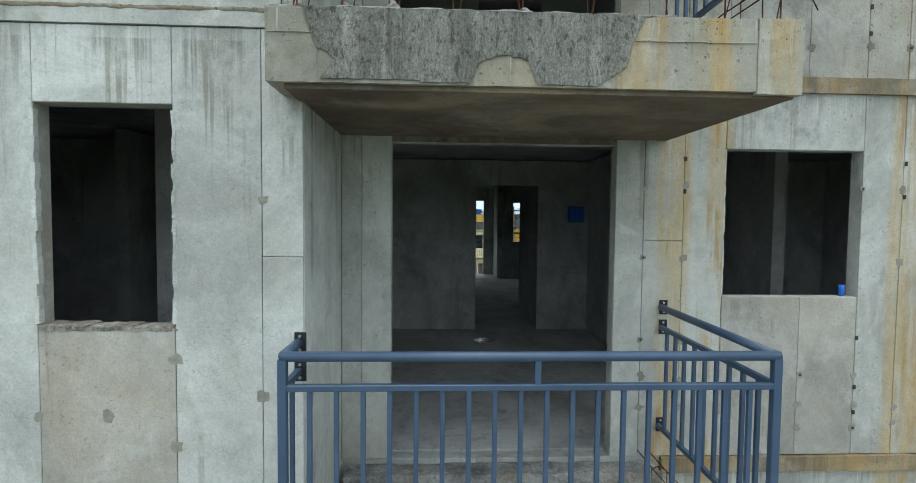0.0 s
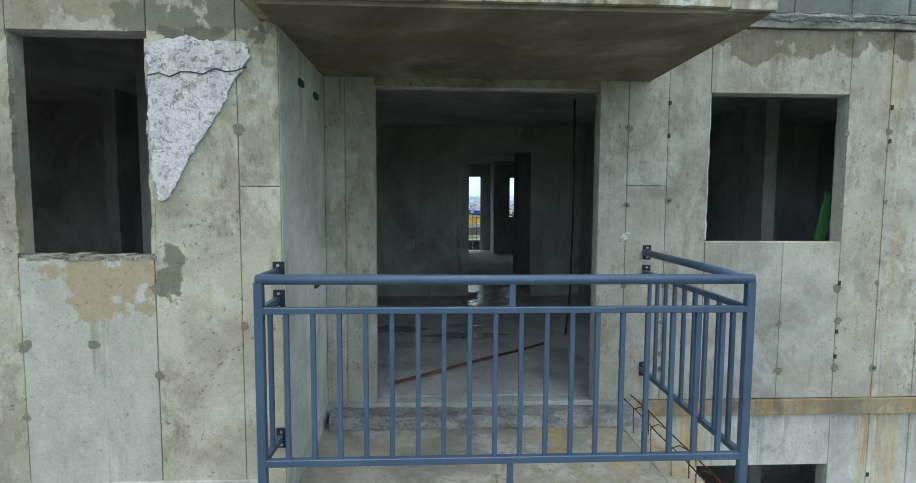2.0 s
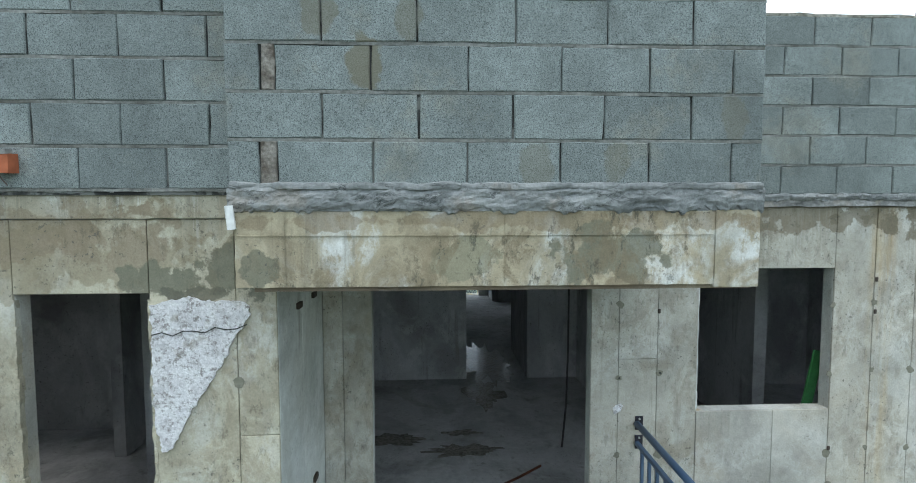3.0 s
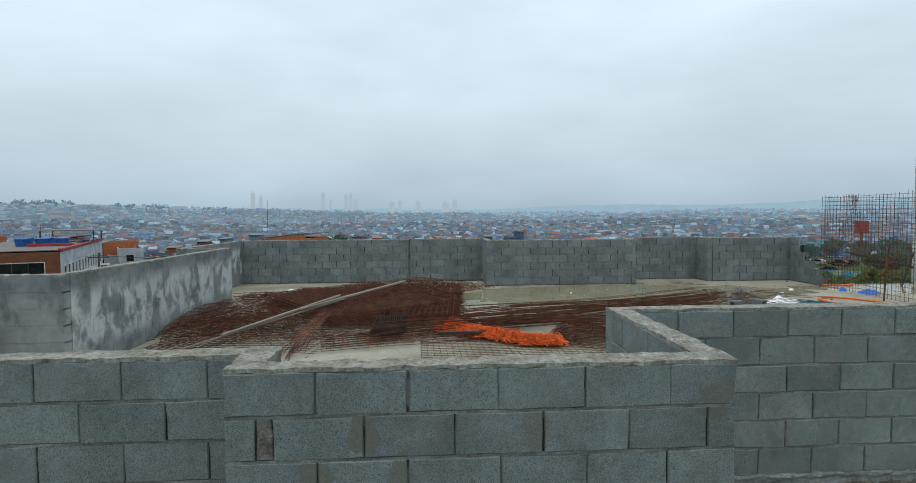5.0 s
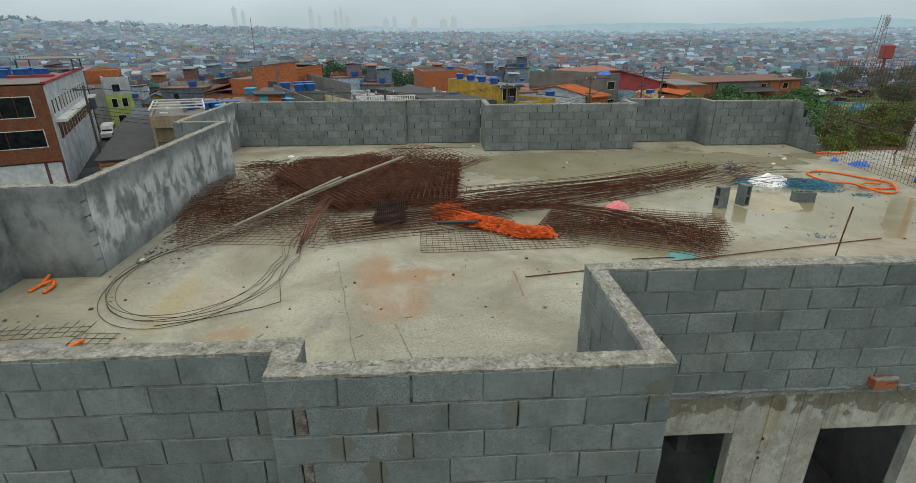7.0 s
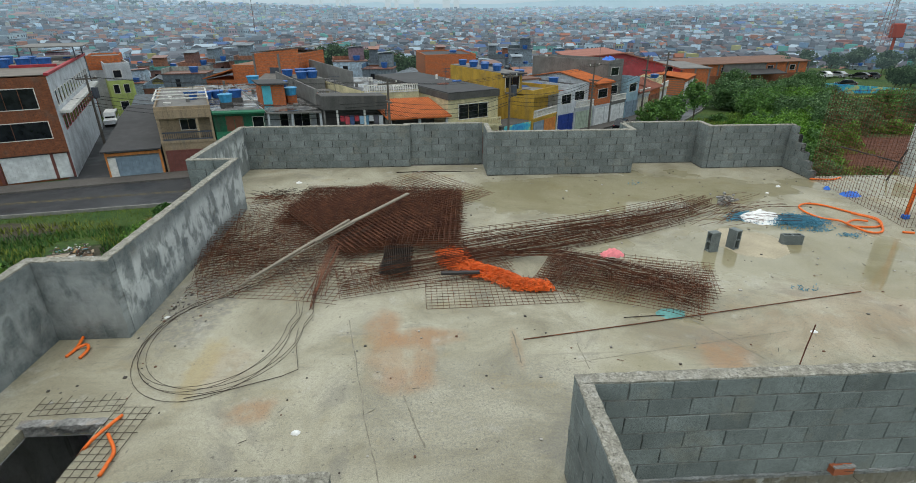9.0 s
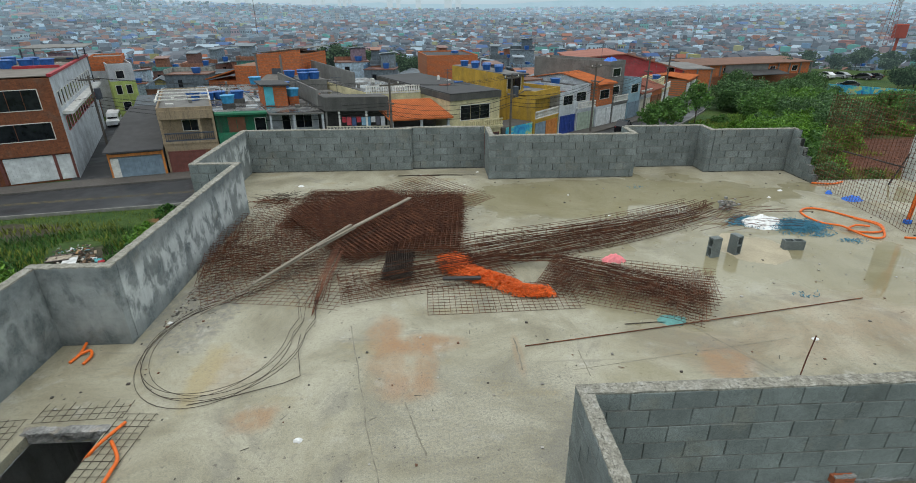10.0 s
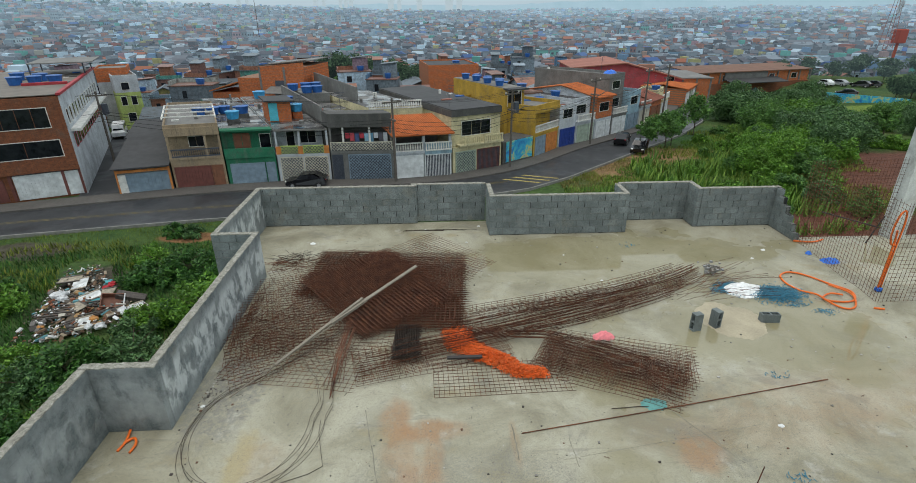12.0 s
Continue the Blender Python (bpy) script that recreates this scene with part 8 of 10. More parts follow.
h, W = house("house", (61, 122), (94, 130), 9, [(2.0, 0, W_FACE), (4.4, 0.4, W_BRICK)], "long unfinished brick building with a rusty sheet roof", GROUND - 1.6)
part("concrete_parapet", Geo().bevel(8.5, 21.0, 0.1, 0.38, 2.6, 4.45, 0.02), W_GREY, h)
part("roof", Geo().prism([(-0.3, 4.5), (9.4, 5.1), (9.4, 5.3), (-0.3, 4.7)], 0, -0.3, W + 0.3), R_RUST, h)
for i in range(11):
    part("column", Geo().box(0.3 + 3.4 * i, 0.65 + 3.4 * i, 0.25, 0.4, 2.0, 4.4), W_GREY, h)
for i in range(5):
    window(h, 1.4 + 6.8 * i, 3.0 + 6.8 * i, 2.6, 3.8, 0.4, 2)
part("lean_to_roof", Geo().prism([(-3.5, 2.3), (0.4, 3.0), (0.4, 3.15), (-3.5, 2.45)], 0, 8, 24), R_DARK, h)
h, W = house("house", (-50.6, 83.5), (-46.7, 85.3), 7, [(6.6, 0, W_WHITE), (8.3, 0, W_BRICK)], "narrow brick topped house in the side street")
window(h, 2.0, 3.2, 4.9, 6.2, 0, 2)
flat_roof(h, W, 0, 7, 8.32, R_GREY, W_BRICK, 0.3)
h, W = house("house", (-24.4, 77.4), (-17.8, 76.0), 9, [(9.2, 0, W_BRICK)], "tall unplastered orange brick house")
part("roof", Geo().prism([(-0.4, 9.2), (W + 0.2, 9.85), (W + 0.2, 9.95), (-0.4, 9.3)], 1, 2.5, 9.2), R_GREY, h)
part("wall_top", Geo().prism([(0.0, 9.2), (W, 9.2), (W, 9.85)], 1, 0.05, 0.3), W_BRICK, h)
for i in range(9):
    part("roof_batten", Geo().box(0.1 + 0.75 * i, 0.2 + 0.75 * i, -0.5, 2.6, 9.3 + 0.075 * i, 9.4 + 0.075 * i), M_BATTEN, h)
part("side_wing", Geo().bevel(-4.0, 0, 1.0, 9, -0.6, 7.6, 0.02), W_BRICK, h)
part("wing_roof", Geo().prism([(-8.6, 5.6), (-4.0, 6.9), (-4.0, 7.05), (-8.6, 5.75)], 1, 0.5, 7), R_TILE, h)
part("low_wing", Geo().bevel(-8.4, -4.0, 1.0, 6.6, -0.6, 5.5, 0.02), W_BRICK, h)
part("column", Geo().box(W * 0.55, W * 0.55 + 0.3, -0.06, 0.0, 0, 9.2), W_GREY, h)
part("column", Geo().box(0.0, 0.28, -0.06, 0.0, 0, 9.2), W_GREY, h)
part("opening", Geo().box(2.3, 3.7, -0.03, 0.02, 6.6, 7.4), G_DARK, h)
part("lean_to", Geo().prism([(-2.6, 5.9), (0.0, 6.5), (0.0, 6.6), (-2.6, 6.0)], 0, 1.5, 5.0), R_GREY, h)
h, W = house("house", (-0.6, 98.0), (8.7, 99.5), 12, [(7.0, 0, W_BRICK)], "unplastered orange brick house")
flat_roof(h, W, 0, 12, 7.02, R_DARK, W_BRICK, 0.3)
water_tank(on(h, 5.5, 2, 7.1))
part("stair_room", Geo().bevel(4.8, 6.2, 1.2, 3.2, 7.0, 7.5, 0.02), W_GREY, h)
h, W = house("house", (-46.6, 80.6), (-43.9, 82.4), 8, [(5.4, 0, W_LIME), (7.5, 0, W_WHITE)], "lime green and white narrow house in the side street")
window(h, 0.5, 1.2, 3.6, 4.8, 0, 1)
window(h, 1.8, 2.5, 3.6, 4.8, 0, 1)
window(h, 0.9, 1.9, 5.8, 6.8, 0, 1)
window(h, 0.9, 1.9, 1.2, 2.4, 0, 1)
flat_roof(h, W, 0, 8, 7.52, R_GREY, W_WHITE, 0.3)

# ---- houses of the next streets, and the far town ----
# Aerial haze put into wall and roof colours: less red, more blue.
def haze_tint(c):
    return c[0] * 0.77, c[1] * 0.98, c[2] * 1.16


m = Mat("hazed_town_wall_paint", 0.88, spec=0.25)
m.pick([haze_tint(c) for c in ((0.26, 0.255, 0.245), (0.36, 0.13, 0.075), (0.46, 0.46, 0.45), (0.15, 0.148, 0.14), (0.28, 0.275, 0.265), (0.38, 0.32, 0.25), (0.17, 0.168, 0.165), (0.23, 0.27, 0.29), (0.36, 0.13, 0.07), (0.18, 0.175, 0.17), (0.40, 0.29, 0.10), (0.55, 0.55, 0.54), (0.15, 0.24, 0.32), (0.17, 0.165, 0.16), (0.28, 0.12, 0.085), (0.12, 0.28, 0.20), (0.35, 0.20, 0.20), (0.20, 0.195, 0.19))])
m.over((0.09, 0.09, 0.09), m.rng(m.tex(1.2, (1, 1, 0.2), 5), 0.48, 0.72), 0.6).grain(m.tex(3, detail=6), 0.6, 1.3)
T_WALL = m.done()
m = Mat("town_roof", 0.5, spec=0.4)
m.pick([haze_tint(c) for c in ((0.18, 0.18, 0.175), (0.095, 0.095, 0.098), (0.36, 0.12, 0.06), (0.19, 0.185, 0.18), (0.11, 0.108, 0.105), (0.25, 0.10, 0.06), (0.15, 0.145, 0.14), (0.06, 0.06, 0.062), (0.28, 0.28, 0.28), (0.30, 0.12, 0.08))])
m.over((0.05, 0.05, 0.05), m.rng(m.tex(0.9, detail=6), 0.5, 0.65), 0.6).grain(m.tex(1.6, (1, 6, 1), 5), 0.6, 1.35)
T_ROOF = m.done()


def town_house(k, w, d, storeys, gable):
    h = base("town_house", pose(0, -400, -60), "small crowded self-built house, rendered or bare brick", "house", "houses of the next streets")
    hh = 2.8 * storeys
    rn = random.Random(k)
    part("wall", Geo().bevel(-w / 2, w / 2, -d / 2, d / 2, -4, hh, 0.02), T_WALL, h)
    if gable:
        e = 0.35
        for s in (-1, 1):
            part("roof", Geo().add([(-w / 2 - e, s * (d / 2 + e), hh - 0.1), (w / 2 + e, s * (d / 2 + e), hh - 0.1), (w / 2 + e, 0, hh + 1.2), (-w / 2 - e, 0, hh + 1.2),
                                    (-w / 2 - e, s * (d / 2 + e), hh - 0.25), (w / 2 + e, s * (d / 2 + e), hh - 0.25), (w / 2 + e, 0, hh + 1.05), (-w / 2 - e, 0, hh + 1.05)],
                                   [(0, 1, 2, 3), (7, 6, 5, 4), (0, 4, 5, 1), (1, 5, 6, 2), (2, 6, 7, 3), (3, 7, 4, 0)]), T_ROOF, h)
        part("gable", Geo().prism([(-d / 2, hh), (d / 2, hh), (0, hh + 1.05)], 0, -w / 2 + 0.02, w / 2 - 0.02), T_WALL, h)
    else:
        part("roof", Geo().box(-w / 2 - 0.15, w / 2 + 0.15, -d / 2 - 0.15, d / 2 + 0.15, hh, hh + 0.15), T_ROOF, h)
        part("parapet", Geo().box(-w / 2, w / 2, -d / 2, -d / 2 + 0.15, hh + 0.15, hh + 0.8).box(-w / 2, -w / 2 + 0.15, -d / 2 + 0.15, d / 2, hh + 0.15, hh + 0.8), T_WALL, h)
        if k % 2:
            part("roof_room", Geo().box(-w / 2 + 0.2, 0, 0, d / 2 - 0.3, hh + 0.15, hh + 2.3), T_WALL, h)
            part("shed_roof", Geo().prism([(-0.4, hh + 2.3), (d / 2, hh + 2.6), (d / 2, hh + 2.7), (-0.4, hh + 2.4)], 0, -w / 2, 0.4), T_ROOF, h)
        part("tank", Geo().tube([(w / 4, d / 5, hh + 0.15), (w / 4, d / 5, hh + 0.5), (w / 4, d / 5, hh + 1.0)], [0.5, 0.6, 0.66], 9), TANK, h)
    for s in range(storeys):
        z = 2.8 * s
        a, b = rn.uniform(0.3, 0.5), rn.uniform(0.3, 0.6)
        part("window", Geo().box(-w / 4 - a, -w / 4 + a, -d / 2 - 0.05, -d / 2 + 0.01, z + 1.0, z + 2.1), GLASS, h)
        part("opening", Geo().box(w / 4 - b, w / 4 + b, -d / 2 - 0.05, -d / 2 + 0.01, z + (0.1 if k % 3 else 0.9), z + 2.1), GLASS, h)
        part("window", Geo().box(w / 2 - 0.01, w / 2 + 0.05, -a - 1, a - 1, z + 1.0, z + 2.1), GLASS, h)
        if s and k % 2 == 0:
            part("balcony", Geo().box(-w / 2, w / 2, -d / 2 - 0.9, -d / 2, z - 0.1, z + 0.05).box(-w / 2, w / 2, -d / 2 - 0.9, -d / 2 - 0.8, z + 0.05, z + 0.9), T_WALL, h)
    return h


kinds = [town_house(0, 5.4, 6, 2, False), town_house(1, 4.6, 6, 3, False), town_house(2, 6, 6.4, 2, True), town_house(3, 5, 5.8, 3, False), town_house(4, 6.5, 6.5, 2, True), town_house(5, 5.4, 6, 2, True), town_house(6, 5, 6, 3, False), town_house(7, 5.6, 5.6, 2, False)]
r = random.Random(31)


def free_spot(x, y):
    """Whether a spot of the next streets is clear of the houses already built, of the woods and of the side street."""
    fx = np.interp(x, [p[0] for p in FRONT], [p[1] for p in FRONT])
    if y < fx + 29 and x < 8 or y < fx + 19 or math.hypot(x + 23, y - 80) < 10 or math.hypot(x - 4, y - 103) < 9 or math.hypot(x - 38, y - 109) < 17 or math.hypot(x - 7, y - 71) < 10:
        return False
    if x > 44 and y < 136 or x < -38 and x > -52 and y < 94 or math.hypot(x + 13, y - 121) < 13:
        return False
    ax = np.interp(y, [48, 66, 83, 100], [-33.5, -41, -48.7, -56])
    return not (ax - 20 < x < ax + 4.5 and y < 73) and not (ax - 2.6 < x < ax + 3.5 and y < 101)


row_y = 64.0
while row_y < 170:
    x = -row_y * 0.95
    while x < row_y * 0.95:
        x += r.uniform(4.7, 6.6)
        y = row_y + r.uniform(-2, 2) + 0.04 * x
        if not free_spot(x, y):
            continue
        src = r.choice(kinds)
        z = terrain(x, y)
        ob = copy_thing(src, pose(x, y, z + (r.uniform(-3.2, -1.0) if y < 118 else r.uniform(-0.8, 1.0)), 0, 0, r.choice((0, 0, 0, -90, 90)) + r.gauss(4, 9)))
        ob.scale = (r.uniform(0.72, 1.05), r.uniform(0.75, 1.05), r.uniform(0.78, 1.05))
        if x > 66 and y < 165:
            # the wooded slope has no houses
            for o in list(ob.children_recursive) + [ob]:
                bpy.data.objects.remove(o)
    row_y += 7.6 if row_y < 130 else 9.5
for src in kinds:
    for o in list(src.children_recursive) + [src]:
        bpy.data.objects.remove(o)


def far_town(name, label, near, far, count, mats, seed):
    """Very many small houses as one object: box walls, roofs, dark openings."""
    r = random.Random(seed)
    walls, roofs, dark = Geo(), Geo(), Geo()
    for i in range(count):
        d = math.sqrt(r.uniform(near * near, far * far))
        a = r.uniform(-0.86, 0.86)
        x, y = d * math.sin(a), d * math.cos(a)
        if noise.noise(Vector((x / 60, y / 60, 9))) > 0.42 or x > 68 and y < 176:
            continue
        z = terrain(x, y)
        w, l, hh = r.uniform(3.2, 6.4), r.uniform(3.4, 6.0), r.choice((3.2, 5.6, 5.9, 6.4, 8.4, 8.8))
        if r.random() < 0.03:
            w, l = w * 2.4, l * 1.6
        c, s = math.cos(t := r.choice((0, 0, 1.57)) + r.gauss(0.15, 0.25)), math.sin(t)

        def tr(u, v, q):
            return x + u * c - v * s, y + u * s + v * c, z + q

        b = [tr(u, v, q) for q in (-5, hh) for u, v in ((-w / 2, -l / 2), (w / 2, -l / 2), (w / 2, l / 2), (-w / 2, l / 2))]
        walls.add(b, [(0, 1, 5, 4), (1, 2, 6, 5), (2, 3, 7, 6), (3, 0, 4, 7)])
        e = 0.2
        if r.random() < 0.45:
            p = [tr(u, v, q) for u, v, q in ((-w / 2 - e, -l / 2 - e, hh), (w / 2 + e, -l / 2 - e, hh), (w / 2 + e, l / 2 + e, hh), (-w / 2 - e, l / 2 + e, hh), (-w / 2 - e, 0, hh + 1.3), (w / 2 + e, 0, hh + 1.3))]
            roofs.add(p, [(0, 1, 5, 4), (2, 3, 4, 5), (0, 4, 3), (1, 2, 5)])
        else:
            p = [tr(u, v, hh + 0.1) for u, v in ((-w / 2 - e, -l / 2 - e), (w / 2 + e, -l / 2 - e), (w / 2 + e, l / 2 + e), (-w / 2 - e, l / 2 + e))]
            roofs.add(p, [(0, 1, 2, 3)])
            if r.random() < 0.4:
                q = [tr(u, v, k) for k in (hh + 0.1, hh + 2.2) for u, v in ((-w / 2, -l / 4), (0, -l / 4), (0, l / 2), (-w / 2, l / 2))]
                walls.add(q, [(0, 1, 5, 4), (1, 2, 6, 5), (2, 3, 7, 6), (3, 0, 4, 7), (4, 5, 6, 7)])
        for st in range(int(hh // 2.7)):
            for u in (-w * 0.32, 0, w * 0.32):
                p, v = r.uniform(0.35, 0.6), -(l / 2 + 0.06)
                dark.add([tr(u - p, v, 2.7 * st + 0.7), tr(u + p, v, 2.7 * st + 0.7), tr(u + p, v, 2.7 * st + 2.1), tr(u - p, v, 2.7 * st + 2.1)], [(0, 1, 2, 3)])
            for v in (-l / 4, l / 4):
                for sd in (-1, 1):
                    u = sd * (w / 2 + 0.06)
                    dark.add([tr(u, v - 0.6, 2.7 * st + 0.9), tr(u, v + 0.6, 2.7 * st + 0.9), tr(u, v + 0.6, 2.7 * st + 2.0), tr(u, v - 0.6, 2.7 * st + 2.0)], [(0, 1, 2, 3)])
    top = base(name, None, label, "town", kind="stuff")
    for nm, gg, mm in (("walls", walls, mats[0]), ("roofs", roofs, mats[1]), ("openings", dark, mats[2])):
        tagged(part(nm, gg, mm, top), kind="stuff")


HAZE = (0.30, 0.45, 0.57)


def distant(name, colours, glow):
    """A far surface with the mist put in: bluer base colours and haze-coloured emission."""
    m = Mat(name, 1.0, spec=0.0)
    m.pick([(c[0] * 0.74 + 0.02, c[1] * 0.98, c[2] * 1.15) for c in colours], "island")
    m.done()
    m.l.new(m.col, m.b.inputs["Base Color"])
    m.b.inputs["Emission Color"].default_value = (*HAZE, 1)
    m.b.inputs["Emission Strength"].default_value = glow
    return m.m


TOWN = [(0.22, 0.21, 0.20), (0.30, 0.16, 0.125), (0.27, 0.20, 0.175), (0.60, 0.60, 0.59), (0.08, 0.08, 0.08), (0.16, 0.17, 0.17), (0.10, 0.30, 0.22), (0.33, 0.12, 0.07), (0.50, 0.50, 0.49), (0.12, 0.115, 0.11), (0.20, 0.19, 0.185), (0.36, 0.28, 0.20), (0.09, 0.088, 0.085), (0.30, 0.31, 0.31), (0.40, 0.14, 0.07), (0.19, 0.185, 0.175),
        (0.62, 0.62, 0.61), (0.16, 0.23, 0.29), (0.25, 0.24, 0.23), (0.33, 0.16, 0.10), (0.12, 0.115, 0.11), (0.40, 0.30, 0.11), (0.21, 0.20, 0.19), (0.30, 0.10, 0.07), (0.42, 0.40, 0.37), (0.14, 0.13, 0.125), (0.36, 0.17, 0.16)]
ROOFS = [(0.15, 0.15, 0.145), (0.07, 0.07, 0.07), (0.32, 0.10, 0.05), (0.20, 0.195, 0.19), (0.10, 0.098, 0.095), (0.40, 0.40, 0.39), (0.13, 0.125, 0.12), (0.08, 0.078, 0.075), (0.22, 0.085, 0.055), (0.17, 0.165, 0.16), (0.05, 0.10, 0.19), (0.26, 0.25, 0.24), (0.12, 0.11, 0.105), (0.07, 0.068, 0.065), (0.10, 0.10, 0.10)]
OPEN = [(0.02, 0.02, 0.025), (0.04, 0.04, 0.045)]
# last value: emission strength that gives the band its haze; far bands cap bright colours
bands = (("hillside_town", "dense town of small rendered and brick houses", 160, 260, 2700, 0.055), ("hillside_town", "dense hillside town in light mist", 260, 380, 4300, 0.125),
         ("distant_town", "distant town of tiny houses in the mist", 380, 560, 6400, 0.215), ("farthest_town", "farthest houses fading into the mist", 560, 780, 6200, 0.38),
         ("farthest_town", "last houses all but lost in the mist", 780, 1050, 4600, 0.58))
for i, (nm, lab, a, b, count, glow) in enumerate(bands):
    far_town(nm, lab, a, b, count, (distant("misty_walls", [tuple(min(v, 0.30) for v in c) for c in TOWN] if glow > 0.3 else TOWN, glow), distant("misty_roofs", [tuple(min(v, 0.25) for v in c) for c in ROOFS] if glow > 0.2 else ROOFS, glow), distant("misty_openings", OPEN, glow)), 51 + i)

# backdrop: misty hills and towers beyond the town, the mist given as emission
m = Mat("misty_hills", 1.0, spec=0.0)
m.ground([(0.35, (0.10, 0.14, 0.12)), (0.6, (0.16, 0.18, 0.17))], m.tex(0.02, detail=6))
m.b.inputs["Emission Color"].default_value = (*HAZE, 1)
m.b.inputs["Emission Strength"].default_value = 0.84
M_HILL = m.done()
g = Geo()
N = 200
for i in range(N + 1):
    a = -1.25 + 2.5 * i / N
    d = 1500
    x, y = d * math.sin(a), d * math.cos(a)
    n = noise.noise(Vector((a * 5, 1, 1))) + 0.5 * noise.noise(Vector((a * 17, 2, 1))) + 0.25 * noise.noise(Vector((a * 60, 3, 1)))
    hgt = 22 + 10 * n + 14 * smooth(-0.25, -0.8, a) + 8 * smooth(0.1, 0.35, a)
    g.v += [(x, y, -60), (x, y, hgt)]
for i in range(N):
    g.f.append((2 * i, 2 * i + 2, 2 * i + 3, 2 * i + 1))
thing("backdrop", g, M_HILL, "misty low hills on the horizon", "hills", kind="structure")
# towers emit a sky-like grey blue so they fade into the haze
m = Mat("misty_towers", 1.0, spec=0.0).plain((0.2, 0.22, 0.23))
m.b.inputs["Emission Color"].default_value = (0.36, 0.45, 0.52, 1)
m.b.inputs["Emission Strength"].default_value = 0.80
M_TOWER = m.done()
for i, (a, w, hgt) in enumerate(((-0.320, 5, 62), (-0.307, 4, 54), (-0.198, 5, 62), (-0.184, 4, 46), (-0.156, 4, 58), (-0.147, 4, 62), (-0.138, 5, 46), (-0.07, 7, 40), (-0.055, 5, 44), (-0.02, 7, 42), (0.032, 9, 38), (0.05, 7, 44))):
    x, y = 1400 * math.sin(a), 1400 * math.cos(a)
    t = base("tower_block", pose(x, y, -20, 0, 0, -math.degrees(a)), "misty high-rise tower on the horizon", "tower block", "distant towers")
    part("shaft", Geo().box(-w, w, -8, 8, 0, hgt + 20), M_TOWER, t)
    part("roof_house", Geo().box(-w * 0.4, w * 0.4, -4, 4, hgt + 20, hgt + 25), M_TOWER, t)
M_POLE = simple("concrete_pole", (0.12, 0.105, 0.09), 0.9, grain=3)
mast = base("radio_mast", pose(-122, 400, terrain(-122, 400)), "thin steel radio mast above the roofs", "mast")
part("pole", Geo().tube([(0, 0, 0), (0, 0, 15.5 - terrain(-122, 400))], [0.26, 0.14], 6), M_POLE, mast)
mast = base("lattice_mast", pose(171, 200, -8.2, 0, 0, 20), "steel lattice telecom mast in the mist", "mast")
# mast and boxy tower carry their haze as blue tint and weak emission
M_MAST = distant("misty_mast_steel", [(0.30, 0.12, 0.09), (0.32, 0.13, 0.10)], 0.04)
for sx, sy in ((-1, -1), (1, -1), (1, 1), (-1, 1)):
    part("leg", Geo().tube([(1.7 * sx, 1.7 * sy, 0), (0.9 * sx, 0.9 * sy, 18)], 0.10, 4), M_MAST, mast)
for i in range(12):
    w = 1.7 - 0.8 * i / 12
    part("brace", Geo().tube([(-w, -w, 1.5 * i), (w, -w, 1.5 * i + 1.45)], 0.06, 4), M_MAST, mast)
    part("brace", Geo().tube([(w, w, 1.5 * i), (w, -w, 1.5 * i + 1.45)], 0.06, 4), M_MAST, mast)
for i in range(6):
    part("antenna", Geo().box(-1.5 + 0.5 * i, -1.2 + 0.5 * i, -1.4, -1.1, 13 + (i % 2) * 2, 15 + (i % 2) * 2), W_WHITE, mast)
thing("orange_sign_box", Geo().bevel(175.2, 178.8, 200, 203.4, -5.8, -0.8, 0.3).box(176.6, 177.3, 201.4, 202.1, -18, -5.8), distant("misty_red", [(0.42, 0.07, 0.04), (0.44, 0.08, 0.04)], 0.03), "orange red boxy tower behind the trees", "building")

# ---- poles, cables, vehicles ----
POLES = [(-36.0, 58.6), (-3.9, 51.6), (8.6, 56.2), (20.7, 66.6), (31.7, 77.2), (37.2, 83.0)]
tops = []
for i, (x, y) in enumerate(POLES):
    hgt = 8.6
    p = base("utility_pole", pose(x, y, Z0, 0, 0, 20 + 6 * i), "dark concrete utility pole with cross arms and cables", "utility pole", "utility poles")
    part("shaft", Geo().tube([(0, 0, -0.3), (0, 0, hgt)], [0.15, 0.10], 8), M_POLE, p)
    part("cross_arm", Geo().box(-1.0, 1.0, -0.06, 0.06, hgt - 0.5, hgt - 0.35), M_POLE, p)
    part("cross_arm", Geo().box(-0.12, 0.12, -0.6, 0.6, hgt - 2.2, hgt - 2.05), M_POLE, p)
    if i in (0, 2):
        part("transformer", Geo().tube([(0.5, -0.1, hgt - 2.4), (0.5, -0.1, hgt - 1.3)], 0.33, 9), G_DARK, p)
    for u in (-0.9, 0.0, 0.9):
        part("insulator", Geo().tube([(u, 0, hgt - 0.35), (u, 0, hgt - 0.15)], 0.06, 6), F_WHITE, p)
    if i in (2, 3):
        part("lamp_arm", Geo().tube([(0, 0, hgt - 2.6), (0.9, -1.0, hgt - 1.7), (1.5, -1.6, hgt - 1.6)], 0.05, 5), M_POLE, p)
    tops.append(Vector((x, y, Z0 + hgt)))
M_CABLE = simple("black_cable", (0.015, 0.015, 0.016), 0.6)
